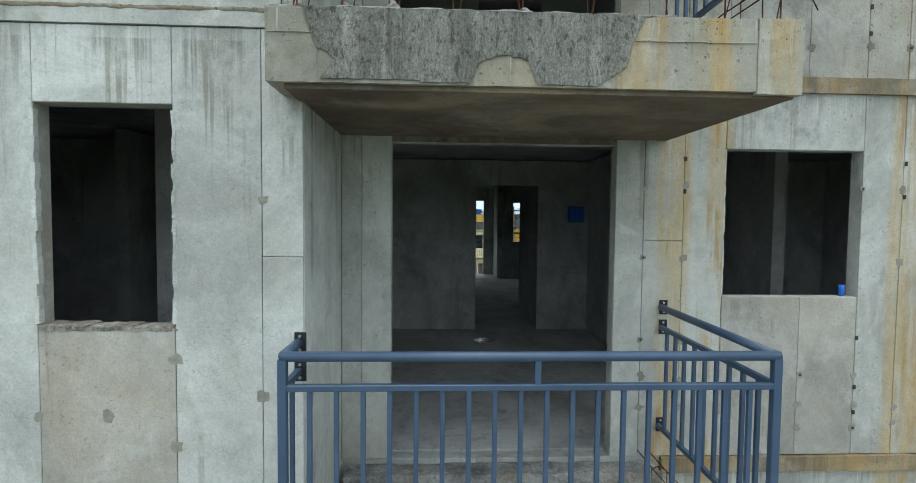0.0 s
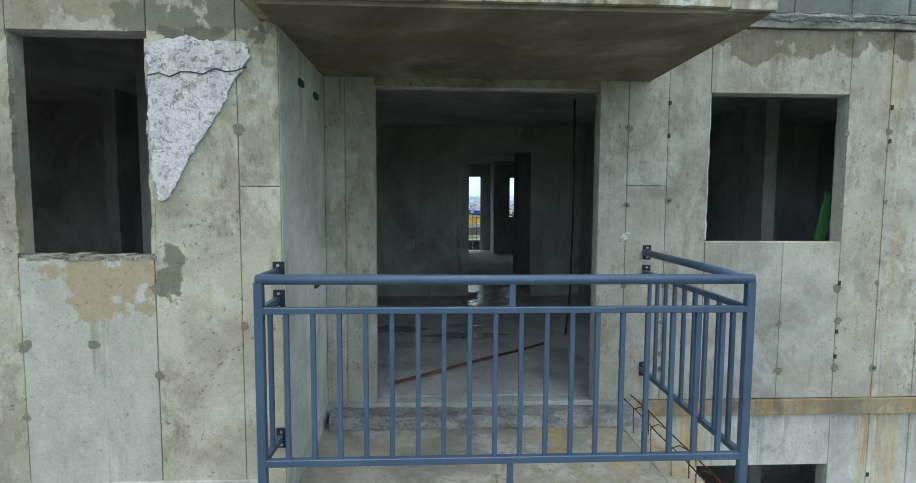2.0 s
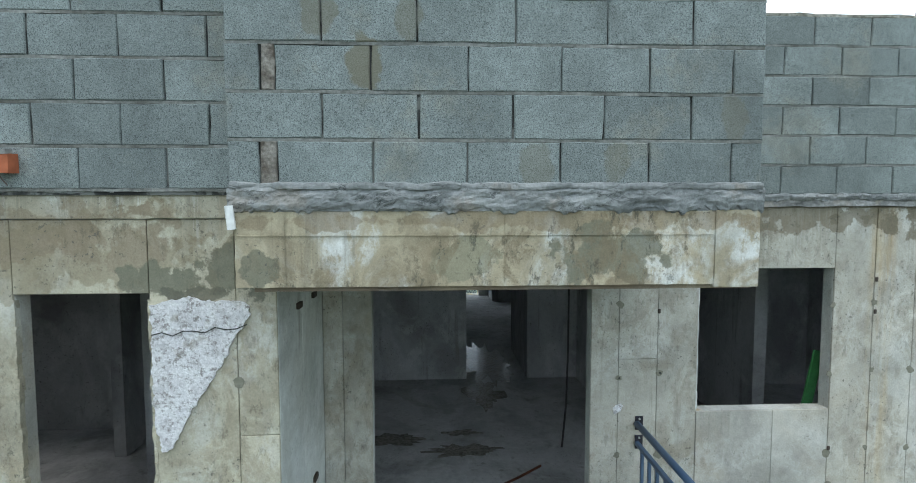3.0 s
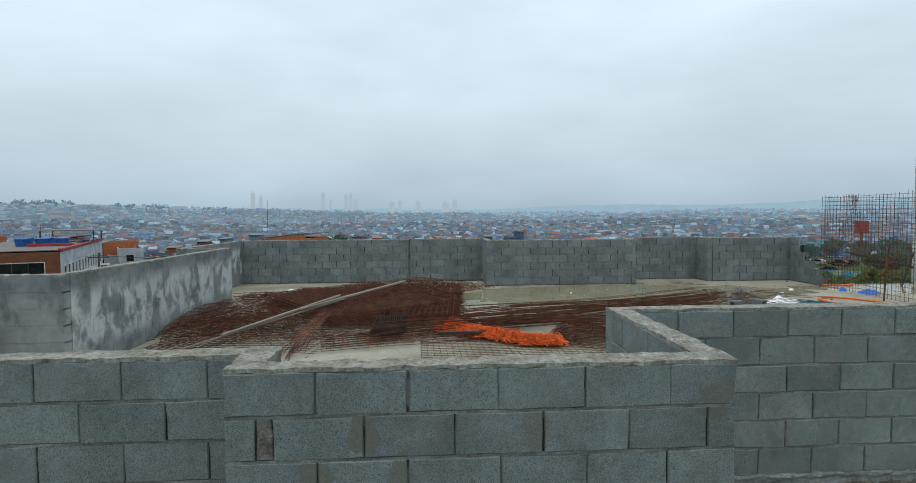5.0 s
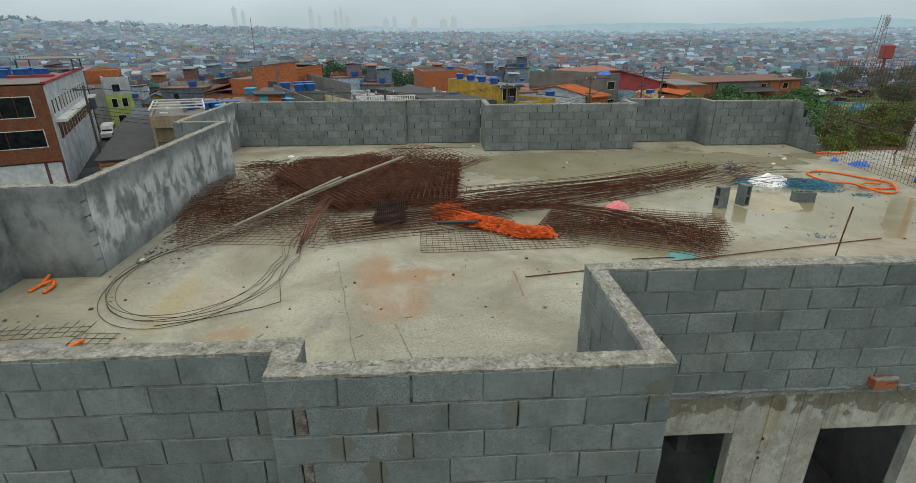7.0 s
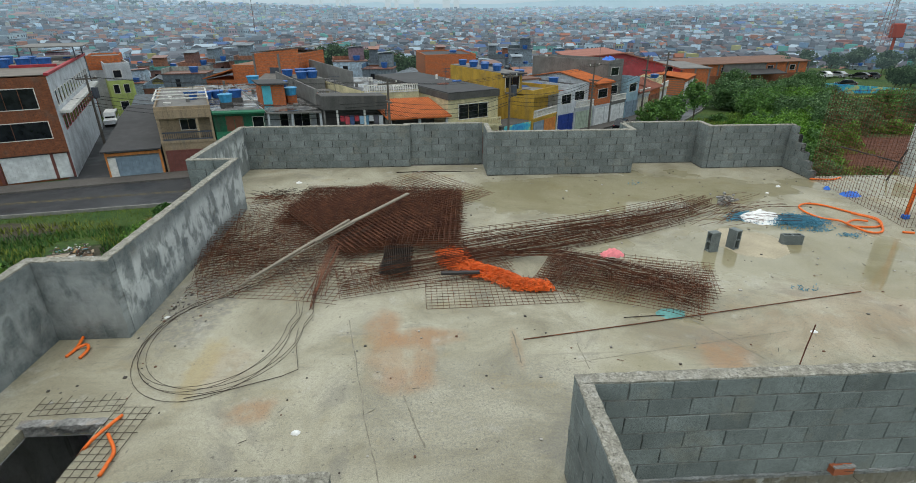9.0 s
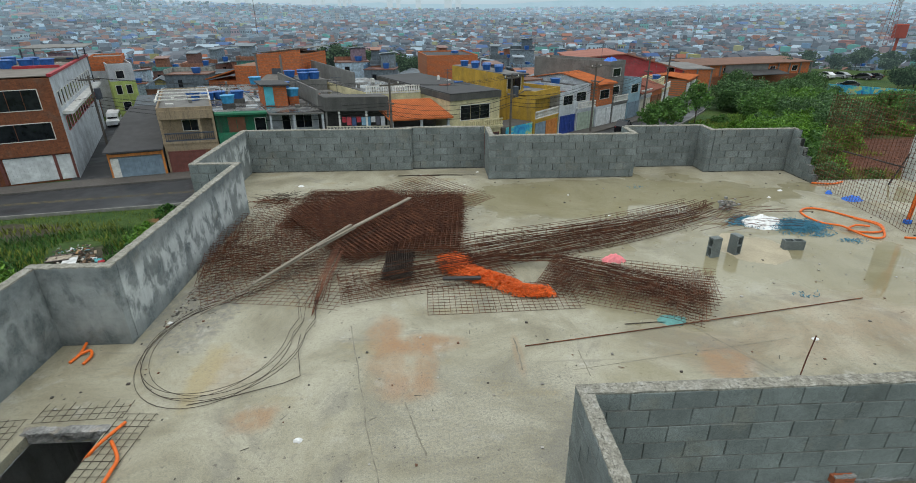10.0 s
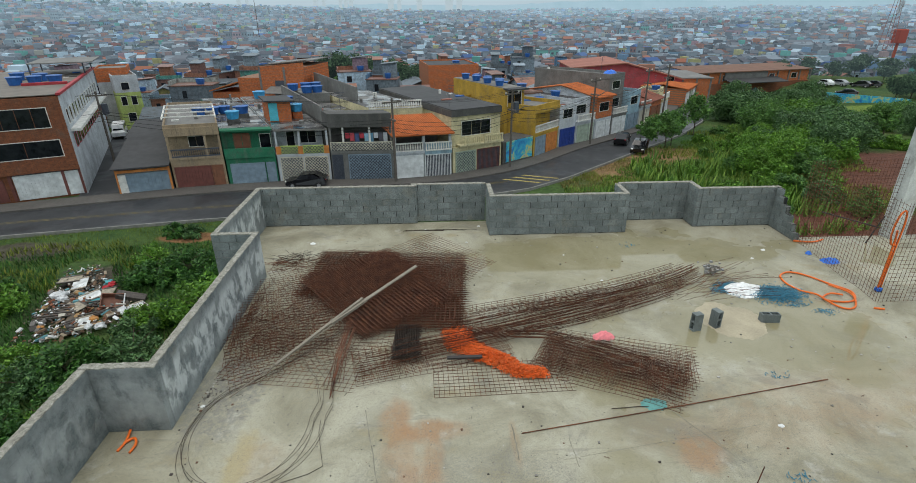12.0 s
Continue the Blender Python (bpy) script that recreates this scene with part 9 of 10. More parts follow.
for i, (a, b) in enumerate(zip(tops, tops[1:])):
    c = base("overhead_cable", None, "black overhead cables slung between poles", "cable", "overhead cables")
    for dx, dzz, sag in ((-0.8, -0.2, 0.5), (0.0, -0.2, 0.5), (0.8, -0.2, 0.55), (0.1, -2.1, 0.7), (-0.2, -2.4, 0.9), (0.25, -2.9, 0.8), (0.0, -3.2, 1.0)):
        pts = [a.lerp(b, q / 12) + Vector((dx * 0.6, -dx * 0.5, dzz - sag * 4 * (q / 12) * (1 - q / 12))) for q in range(13)]
        part("strand", Geo().tube(pts, 0.016 if dzz > -1 else 0.026, 4), M_CABLE, c)
left = Vector((-60, 42.0, Z0 + 8.6))
c = base("overhead_cable", None, "black overhead cables slung between poles", "cable", "overhead cables")
for dzz, sag in ((-0.2, 0.6), (-2.2, 0.8), (-2.6, 0.9), (-3.1, 1.0)):
    part("strand", Geo().tube([left.lerp(tops[0], q / 12) + Vector((0, 0, dzz - sag * 4 * (q / 12) * (1 - q / 12))) for q in range(13)], 0.022, 4), M_CABLE, c)


def car(m, paint, label, van=False):
    c = base("parked_car" if not van else "parked_van", m, label, "car" if not van else "van")
    if van:
        prof = [(-2.1, 0.35), (2.05, 0.35), (2.15, 0.9), (1.75, 1.15), (1.35, 1.85), (-2.0, 1.9), (-2.15, 1.2)]
        glass = [(-1.8, 1.2), (1.55, 1.2), (1.28, 1.72), (-1.8, 1.74)]
        wd = 0.85
    else:
        prof = [(-2.0, 0.35), (1.95, 0.35), (2.02, 0.72), (1.0, 0.92), (0.35, 1.40), (-1.0, 1.45), (-1.75, 1.05), (-2.05, 0.95)]
        glass = [(-1.5, 0.98), (0.85, 0.96), (0.30, 1.34), (-0.95, 1.38)]
        wd = 0.82
    g = Geo()
    n = len(prof)
    for s, inset in ((-1, 0.10), (-1, 0.0), (1, 0.0), (1, 0.10)):
        for u, z in prof:
            k = 0.14 if z > 1.0 else 0.0
            g.v.append((u, s * (wd - inset - k), z - (0.02 if inset else 0)))
    for a in range(3):
        for i in range(n):
            g.f.append((a * n + i, a * n + (i + 1) % n, (a + 1) * n + (i + 1) % n, (a + 1) * n + i))
    g.f += [tuple(range(n)), tuple(range(4 * n - 1, 3 * n - 1, -1))]
    part("body", g, paint, c)
    for s in (-1, 1):
        part("side_window", Geo().prism(glass, 1, s * (wd - 0.09), s * (wd - 0.075)), GLASS, c)
    f = 1.02 if not van else 1.77
    part("windscreen", Geo().add([(f, -0.6, 0.98 if not van else 1.2), (f, 0.6, 0.98 if not van else 1.2), (f - 0.52, 0.52, 1.40 if not van else 1.82), (f - 0.52, -0.52, 1.40 if not van else 1.82)], [(0, 1, 2, 3)]), GLASS, c)
    for u in (-1.3, 1.3):
        for s in (-1, 1):
            w = part("wheel", Geo().tube([(u, s * (wd - 0.18), 0.31), (u, s * (wd + 0.01), 0.31)], 0.31, 14), M_CABLE, c)
            part("rim", Geo().tube([(u, s * (wd + 0.0), 0.31), (u, s * (wd + 0.02), 0.31)], 0.19, 12), M_BOLT, w)
    for s in (-1, 1):
        part("headlight", Geo().bevel(1.9, 2.03, s * 0.62 - 0.14, s * 0.62 + 0.14, 0.62, 0.76, 0.02), F_WHITE, c)
        part("tail_light", Geo().bevel(-2.07 if not van else -2.18, -1.98, s * 0.66 - 0.08, s * 0.66 + 0.08, 0.8, 0.95, 0.02), F_REDT, c)
    return c


BLACK = simple("black_car_paint", (0.008, 0.008, 0.010), 0.2, grain=1, spec=0.6)
WHITE = simple("white_van_paint", (0.70, 0.71, 0.71), 0.3, grain=1, spec=0.5)
SILVER = simple("silver_car_paint", (0.35, 0.36, 0.37), 0.3, 0.4, grain=1)
car(pose(-12.9, 51.0, Z0, 0, 0, 182), BLACK, "black parked hatchback before the lattice gates")
car(pose(25.3, 67.4, Z0, 0, 0, 62), BLACK, "black hatchback parked at the kerb")
car(pose(25.9, 62.9, Z0, 0, 0, 242), BLACK, "dark car parked under the street trees")
car(pose(-44.9, 76.2, Z0 + 0.03, 0, 0, -66), WHITE, "white van parked in the side street", True)
for i, (x, y) in enumerate(((92, 121.5), (95, 121), (98.5, 118.5), (101, 118.5), (88, 109))):
    car(pose(x, y, terrain(x, y), 0, 0, 100 + 10 * i), (WHITE, SILVER, BLACK, BLACK, BLACK)[i], "car parked beyond the trees")
mw = base("painted_wall", pose(81, 106, terrain(81, 106), 0, 0, -47), "low wall painted with a bright blue mural", "wall")
part("wall", Geo().box(0, 14, 0, 0.2, -1, 2.3), MURAL, mw)

# ---- plants ----
def leafmat(name, a, b, c):
    m = Mat(name, 0.6, spec=0.3)
    m.ground([(0.0, a), (0.5, b), (1.0, c)], m.n.new("ShaderNodeNewGeometry").outputs["Random Per Island"])
    m.grain(m.tex(0.5, detail=3), 0.6, 1.3)
    return m.done()


L_DARK = leafmat("dark_leaf", (0.036, 0.088, 0.032), (0.065, 0.145, 0.048), (0.115, 0.215, 0.068))
L_GREEN = leafmat("green_leaf", (0.040, 0.105, 0.026), (0.072, 0.175, 0.038), (0.130, 0.260, 0.052))
L_LUSH = leafmat("lush_leaf", (0.018, 0.066, 0.014), (0.036, 0.112, 0.020), (0.074, 0.185, 0.028))
L_MID = leafmat("mid_leaf", (0.048, 0.128, 0.014), (0.090, 0.220, 0.022), (0.165, 0.320, 0.036))
L_YEL = leafmat("yellow_green_leaf", (0.11, 0.15, 0.018), (0.17, 0.21, 0.03), (0.25, 0.27, 0.055))
L_WEED = leafmat("weed_blade", (0.050, 0.125, 0.020), (0.105, 0.215, 0.030), (0.230, 0.340, 0.060))
L_DRY = leafmat("dry_blade", (0.13, 0.10, 0.03), (0.21, 0.17, 0.05), (0.28, 0.24, 0.09))
L_VERGE = leafmat("verge_blade", (0.085, 0.135, 0.018), (0.125, 0.185, 0.024), (0.185, 0.225, 0.036))
M_BARK = simple("bark", (0.09, 0.065, 0.045), 0.9, grain=6)


def leaf(g, p, s, rn):
    d = Vector((rn.gauss(0, 1), rn.gauss(0, 1), rn.gauss(0.2, 0.7))).normalized()
    e = d.cross(Vector((rn.gauss(0, 1), rn.gauss(0, 1), rn.gauss(0, 1)))).normalized()
    u = d * s
    v = e * s * 0.42
    g.add([p - u * 0.9, p + v * 0.9 - u * 0.1, p + u, p - v * 0.9 + u * 0.1], [(0, 1, 2, 3)])


def crown(seed, rx, rz, clumps, per, size):
    rn = random.Random(seed)
    g = Geo()
    for i in range(clumps):
        while True:
            q = Vector((rn.uniform(-1, 1), rn.uniform(-1, 1), rn.uniform(-0.8, 1)))
            if 0.25 < q.length < 1.0:
                break
        q *= 0.78 + 0.34 * noise.noise(q * 1.7 + Vector((seed, 0, 0)))
        c = Vector((q.x * rx, q.y * rx, q.z * rz))
        cr = rx * rn.uniform(0.16, 0.30)
        for j in range(per):
            o = Vector((rn.gauss(0, 1), rn.gauss(0, 1), rn.gauss(0, 0.7)))
            o = o.normalized() * cr * rn.uniform(0.55, 1.0)
            leaf(g, c + o, size * rn.uniform(0.6, 1.3), rn)
    return g


def limbs(seed, hgt, rx, r0):
    rn = random.Random(seed)
    g = Geo().tube([(0, 0, -0.3), (0.05, 0.02, hgt * 0.4), (-0.04, 0.06, hgt * 0.8), (0, 0, hgt)], [r0, r0 * 0.8, r0 * 0.6, r0 * 0.3], 7)
    for i in range(6):
        a, z = 6.28 * i / 6 + rn.random(), hgt * rn.uniform(0.45, 0.85)
        d = rx * rn.uniform(0.4, 0.8)
        g.tube([(0, 0, z), (d * 0.5 * math.cos(a), d * 0.5 * math.sin(a), z + d * 0.45), (d * math.cos(a), d * math.sin(a), z + d * 0.7)], [r0 * 0.45, r0 * 0.3, r0 * 0.1], 5)
    return g


def tree_kind(seed, hgt, rx, rz, clumps, per, size, mat):
    t = base("tree", pose(0, -300, -60), "broad leafy green tree", "tree", "trees")
    part("trunk", limbs(seed, hgt, rx, 0.05 * hgt ** 0.7), M_BARK, t)
    c = part("crown", crown(seed, rx, rz, clumps, per, size), mat, t)
    c.location = (0, 0, hgt + rz * 0.25)
    return t


T1 = tree_kind(1, 2.8, 3.4, 2.9, 80, 100, 0.19, L_DARK)
T2 = tree_kind(2, 2.6, 2.1, 1.9, 44, 46, 0.20, L_GREEN)
T3 = tree_kind(3, 1.3, 3.6, 2.3, 80, 100, 0.18, L_MID)
# leaves with distance haze in them: bluish tint and a faint glow
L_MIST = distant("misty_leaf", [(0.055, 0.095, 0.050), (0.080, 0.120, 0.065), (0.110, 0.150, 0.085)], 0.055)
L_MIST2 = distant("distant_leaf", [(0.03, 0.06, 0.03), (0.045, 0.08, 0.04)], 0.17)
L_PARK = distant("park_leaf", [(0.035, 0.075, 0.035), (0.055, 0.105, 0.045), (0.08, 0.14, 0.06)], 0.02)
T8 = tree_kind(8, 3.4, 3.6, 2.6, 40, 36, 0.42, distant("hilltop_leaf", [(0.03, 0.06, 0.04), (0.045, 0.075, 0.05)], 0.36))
T9 = tree_kind(9, 3.0, 3.6, 2.8, 60, 60, 0.30, L_PARK)
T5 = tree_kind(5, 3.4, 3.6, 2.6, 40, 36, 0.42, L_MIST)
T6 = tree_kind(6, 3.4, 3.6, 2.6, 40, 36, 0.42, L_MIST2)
T4 = tree_kind(4, 1.8, 4.2, 2.8, 90, 100, 0.20, L_GREEN)
T7 = tree_kind(7, 1.3, 3.6, 2.5, 84, 100, 0.18, L_DARK)
r = random.Random(77)
spots = [(T7, 48.0, 82.0, 1.25), (T7, 51.5, 83.5, 1.1), (T1, 50, 85.5, 0.95), (T2, 27.0, 62.9, 1.0), (T2, 29.8, 64.2, 1.05), (T2, 31.4, 66.0, 1.0), (T2, 37.2, 72.0, 1.15),
         (T3, 34.4, 52.5, 0.72), (T3, 38, 52.5, 0.85), (T3, 41, 52, 0.7), (T3, 37, 56.5, 0.8), (T3, 41, 57, 0.85), (T3, 39.5, 60.5, 0.7),
         (T7, 45, 56.5, 0.85), (T7, 48.5, 57.5, 0.8), (T7, 45.5, 61.5, 0.95), (T7, 50, 62, 0.95), (T7, 52.5, 66, 1.0), (T7, 56, 66, 0.9), (T7, 48, 66.5, 0.9), (T4, 58.5, 71, 0.8),
         (T4, 47, 72, 0.85), (T3, 50.5, 74.5, 0.9), (T4, 54, 73, 0.85), (T3, 56, 78, 0.9), (T4, 52, 79, 0.8), (T3, 44, 67, 0.6), (T4, 61, 80, 0.75),
         (T7, 66, 93, 1.0), (T1, 70, 97, 0.95), (T7, 73.5, 96, 0.9), (T7, 62, 90, 0.95), (T1, 76, 103, 0.8),
         (T2, 56.5, 62, 1.0), (T3, 65, 72, 0.6), (T4, 72, 80, 0.75), (T4, 76, 80, 0.8), (T7, 67, 68, 0.8), (T7, 72, 74, 0.8), (T3, 80, 86, 0.7),
         (T9, 91, 100, 0.75), (T9, 95, 101, 0.8), (T9, 98, 104, 0.8), (T9, 102, 100, 0.9),
         (T5, 78, 127, 0.85), (T5, 84, 131, 0.96), (T5, 90, 133, 0.85), (T5, 97, 135, 0.90), (T5, 103, 134, 0.96), (T5, 86, 140, 0.88), (T5, 95, 143, 0.88), (T5, 76, 136, 0.88), (T5, 80, 146, 0.88),
         (T5, 104, 110, 0.85), (T5, 109, 113, 0.96), (T5, 112, 118, 0.96), (T5, 118, 121, 1.12), (T5, 107, 106, 0.88), (T5, 110, 126, 1.03), (T5, 116, 132, 1.20), (T5, 122, 128, 1.20), (T5, 127, 136, 1.20), (T5, 112, 138, 1.12), (T5, 133, 140, 1.20), (T5, 104, 146, 1.12), (T5, 120, 146, 1.20),
         (T9, -18, 121, 1.5), (T9, -22, 124, 1.6), (T9, -13, 118, 1.3), (T9, -8, 120, 1.2), (T9, -4, 116, 1.0), (T9, -10, 126, 1.4), (T9, -16, 130, 1.5), (T3, -12, 104, 0.8), (T2, -19, 112, 1.1), (T9, -3, 122, 1.2)]
for src, x, y, s in spots:
    if src is T5:
        s *= 0.72
    t = copy_thing(src, pose(x, y, terrain(x, y) - 0.1, 0, 0, r.uniform(0, 360)))
    t.scale = (s, s, s * r.uniform(0.9, 1.1))
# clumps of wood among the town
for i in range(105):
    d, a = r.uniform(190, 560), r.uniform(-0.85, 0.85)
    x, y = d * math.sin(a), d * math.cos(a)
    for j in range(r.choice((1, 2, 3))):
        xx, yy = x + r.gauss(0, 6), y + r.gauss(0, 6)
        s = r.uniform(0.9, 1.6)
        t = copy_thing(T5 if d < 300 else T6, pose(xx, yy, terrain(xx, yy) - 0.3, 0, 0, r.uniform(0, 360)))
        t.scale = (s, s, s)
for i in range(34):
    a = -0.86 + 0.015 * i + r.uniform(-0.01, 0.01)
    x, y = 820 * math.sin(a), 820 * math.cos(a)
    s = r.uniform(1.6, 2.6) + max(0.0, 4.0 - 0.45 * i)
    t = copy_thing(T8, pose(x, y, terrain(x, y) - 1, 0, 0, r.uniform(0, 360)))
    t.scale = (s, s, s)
for src in (T1, T2, T3, T4, T5, T6, T7, T8, T9):
    for o in list(src.children_recursive) + [src]:
        bpy.data.objects.remove(o)


def on_tip(x, y, w):
    """Whether a place lies within w metres of the heap of rubbish or before it."""
    t = min(1, max(0, ((x + 24.6) * 4.6 - (y - 33.4) * 8.6) / (4.6 ** 2 + 8.6 ** 2)))
    return math.hypot(x + 24.6 - 4.6 * t, y - 33.4 + 8.6 * t) < w or math.hypot(x + 18, y - 27) < 1.6


def bush(x, y, rad, hgt, mat, size, per=70, seed=0):
    b = base("bush", pose(x, y, terrain(x, y)), "dense leafy bush on the waste ground", "bush", "bushes")
    c = crown(seed, rad, hgt, int(16 + rad * 12), per, size)
    part("foliage", c, mat, b).location = (0, 0, hgt * 0.55)
    part("branching_stem", limbs(seed, hgt * 0.8, rad, 0.05), M_BARK, b)


for i, (x, y, rad, hgt) in enumerate(((-9.5, 16, 2.0, 1.5), (-12, 19, 2.2, 1.6), (-15.5, 18, 2.1, 1.5), (-10.5, 23, 2.3, 1.8), (-13.5, 26, 2.4, 2.0), (-14.5, 31, 2.2, 1.5), (-11.5, 30, 2.0, 1.8),
                                      (-16.6, 31.5, 1.8, 1.4), (-18, 21, 2.0, 1.4), (-22, 20, 2.2, 1.4), (-26, 22, 2.2, 1.5), (-29, 26, 2.0, 1.4), (-31, 31, 2.0, 1.3), (-8.5, 12, 1.8, 1.3), (-12, 13, 2.0, 1.5),
                                      (-16, 13, 2.0, 1.5), (-20, 16, 2.2, 1.5), (-24.5, 17.5, 2.2, 1.4), (-9.0, 27, 1.8, 1.6), (-9.5, 33, 1.8, 1.5), (-20.7, 38.9, 1.0, 0.75), (-19.3, 38.8, 0.95, 0.7), (-12.5, 33.6, 1.6, 1.0), (-17, 33.2, 1.7, 1.0), (-20, 33.8, 1.5, 0.9), (-19.2, 30.8, 1.5, 1.2), (-7.2, 9.5, 1.5, 1.2), (-9.8, 9.0, 1.8, 1.3), (-13.5, 10, 2.0, 1.4), (-18, 10.5, 2.2, 1.5), (-7.6, 20, 1.6, 1.4), (-15.2, 22, 1.7, 1.2), (-15.2, 26.4, 1.3, 0.9), (-23.5, 14, 2.3, 1.5), (-28, 18, 2.3, 1.5), (-33, 24, 2.2, 1.5), (-8.2, 36, 1.5, 1.2))):
    bush(x, y, rad, hgt, (L_LUSH, L_DARK, L_LUSH, L_LUSH, L_MID)[i % 5], 0.13, 80, 200 + i)
rb = random.Random(12)
for i in range(105):
    x, y = rb.uniform(-38, -6.5), rb.uniform(10, 36)
    if on_tip(x, y, 2.6) or y > 32.5 or x < -27 and y > 30:
        continue
    k = rb.uniform(1.1, 1.9)
    bush(x, y, k, k * 0.62, (L_LUSH, L_LUSH, L_DARK, L_MID)[i % 4], 0.12, 80, 400 + i)
for i, (x, y, rad, hgt) in enumerate(((33, 46, 1.6, 1.0), (25, 45, 1.3, 0.8), (28, 38, 1.6, 1.2), (31, 43, 1.5, 1.0), (35.5, 66.5, 1.2, 0.8), (33, 60, 1.1, 0.7), (27.5, 52, 1.3, 0.8), (36.6, 62.5, 1.5, 1.0), (40.5, 71, 1.4, 0.8),
                                      (29, 47, 1.5, 0.9), (33.5, 49, 1.5, 1.0), (24, 38, 1.6, 1.1), (22, 33, 1.6, 1.2), (36, 43, 1.5, 1.0), (19, 28, 1.5, 1.2), (38.3, 46.5, 1.7, 1.2), (52.5, 58.5, 1.4, 0.9), (55, 59.5, 1.5, 1.0), (43, 63, 1.4, 1.0), (39.8, 66.5, 1.3, 0.9))):
    bush(x, y, rad, hgt, (L_MID, L_MID, L_GREEN)[i % 3], 0.14, 90, 300 + i)
# rank bushes on the bank behind the roof's far corner
for i, (x, y, rad, hgt) in enumerate(((40.5, 52.5, 2.1, 2.1), (43.0, 51.0, 2.0, 1.9), (38.3, 49.8, 1.9, 1.9), (41.0, 56.0, 2.2, 2.2), (45.5, 55.5, 2.3, 2.3), (37.3, 46.5, 1.9, 1.8), (48.5, 59.0, 2.2, 2.1), (51.5, 60.8, 2.0, 2.0),
                                      (44.0, 59.5, 2.3, 2.4), (40.0, 60.2, 2.1, 2.0), (36.6, 55.5, 1.8, 1.6), (35.2, 50.0, 1.7, 1.5), (34.3, 45.5, 1.7, 1.6), (46.5, 62.5, 2.2, 2.3), (34.6, 41.8, 1.8, 1.7), (36.0, 38.6, 1.7, 1.6), (54.5, 57.0, 1.6, 1.3), (33.0, 53.5, 1.5, 1.2))):
    bush(x, y, rad, hgt, (L_GREEN, L_MID, L_GREEN, L_MID, L_DARK)[i % 5], 0.15, 110, 700 + i)


def grass_patch(name, x0, x1, y0, y1, count, size, mat, ok, label):
    rn, g = random.Random(len(name) + count), Geo()
    for i in range(count):
        x, y = rn.uniform(x0, x1), rn.uniform(y0, y1)
        if not ok(x, y):
            continue
        z, s, a = terrain(x, y), size * rn.uniform(0.5, 1.5), rn.uniform(0, 6.28)
        lx, ly = 0.45 * s * math.cos(a + 1.2), 0.45 * s * math.sin(a + 1.2)
        wx, wy = 0.13 * s * math.cos(a), 0.13 * s * math.sin(a)
        g.add([(x - wx, y - wy, z - 0.05), (x + wx, y + wy, z - 0.05), (x + lx, y + ly, z + s)], [(0, 1, 2)])
    thing(name, g, mat, label, "grass", kind="stuff")


def near_edge(x):
    return np.interp(x, [p[0] for p in NEAR], [p[1] for p in NEAR]) - 0.5


grass_patch("grass", -40, -5.6, 10, 42, 60000, 0.26, L_LUSH, lambda x, y: y < near_edge(x) - 4.0 and not on_tip(x, y, 1.7), "rank green grass and weeds on waste ground")
grass_patch("weeds", 10, 48, 20, 78, 120000, 0.33, L_WEED, lambda x, y: y < near_edge(x) and math.hypot((x - 33) / 6.5, (y - 34) / 9) > 1 and math.hypot((x - 50) / 13, (y - 46) / 11) > 1 and math.hypot((x - 28.5) / 6, (y - 61.5) / 3) > 1 and y < near_edge(x) - 3.5 + 2.5 * noise.noise(Vector((x / 3, y / 3, 8))), "tall green grass and weeds beside the road")
grass_patch("dry_weeds", 13, 44, 38, 74, 34000, 0.33, L_YEL, lambda x, y: y < near_edge(x) and noise.noise(Vector((x / 6, y / 6, 3))) > 0.05, "yellowish tall weeds beside the road")
grass_patch("tall_grass", 22, 36, 36, 60, 5200, 0.95, L_WEED, lambda x, y: y < near_edge(x) - 3 and noise.noise(Vector((x / 4, y / 4, 11))) > -0.1, "long bright grass standing in clumps")
grass_patch("parched_weeds", 13, 27, 40, 60, 16000, 0.24, L_DRY, lambda x, y: near_edge(x) - 5.5 < y < near_edge(x) and noise.noise(Vector((x / 2.5, y / 2.5, 5))) > -0.15, "parched brown weeds along the kerb")
grass_patch("verge_grass", -45, -6, 33, 44, 34000, 0.13, L_VERGE, lambda x, y: near_edge(x) - 6 < y < near_edge(x) + 0.35 and math.hypot((x + 19.5) / 2.4, y - 38.4) > 1 and math.hypot((x + 31) / 3.4, (y - 36.6) / 1.6) > 1, "short yellow green verge grass")

grass_patch("dry_grass", -42, -21, 28, 40, 9000, 0.32, L_YEL, lambda x, y: y < near_edge(x) - 2 and noise.noise(Vector((x / 3, y / 3, 7))) > 0.0 and not on_tip(x, y, 1.5) and y > 25 - 0.35 * x - 4, "tall yellowish dry grass above the rubbish tip")

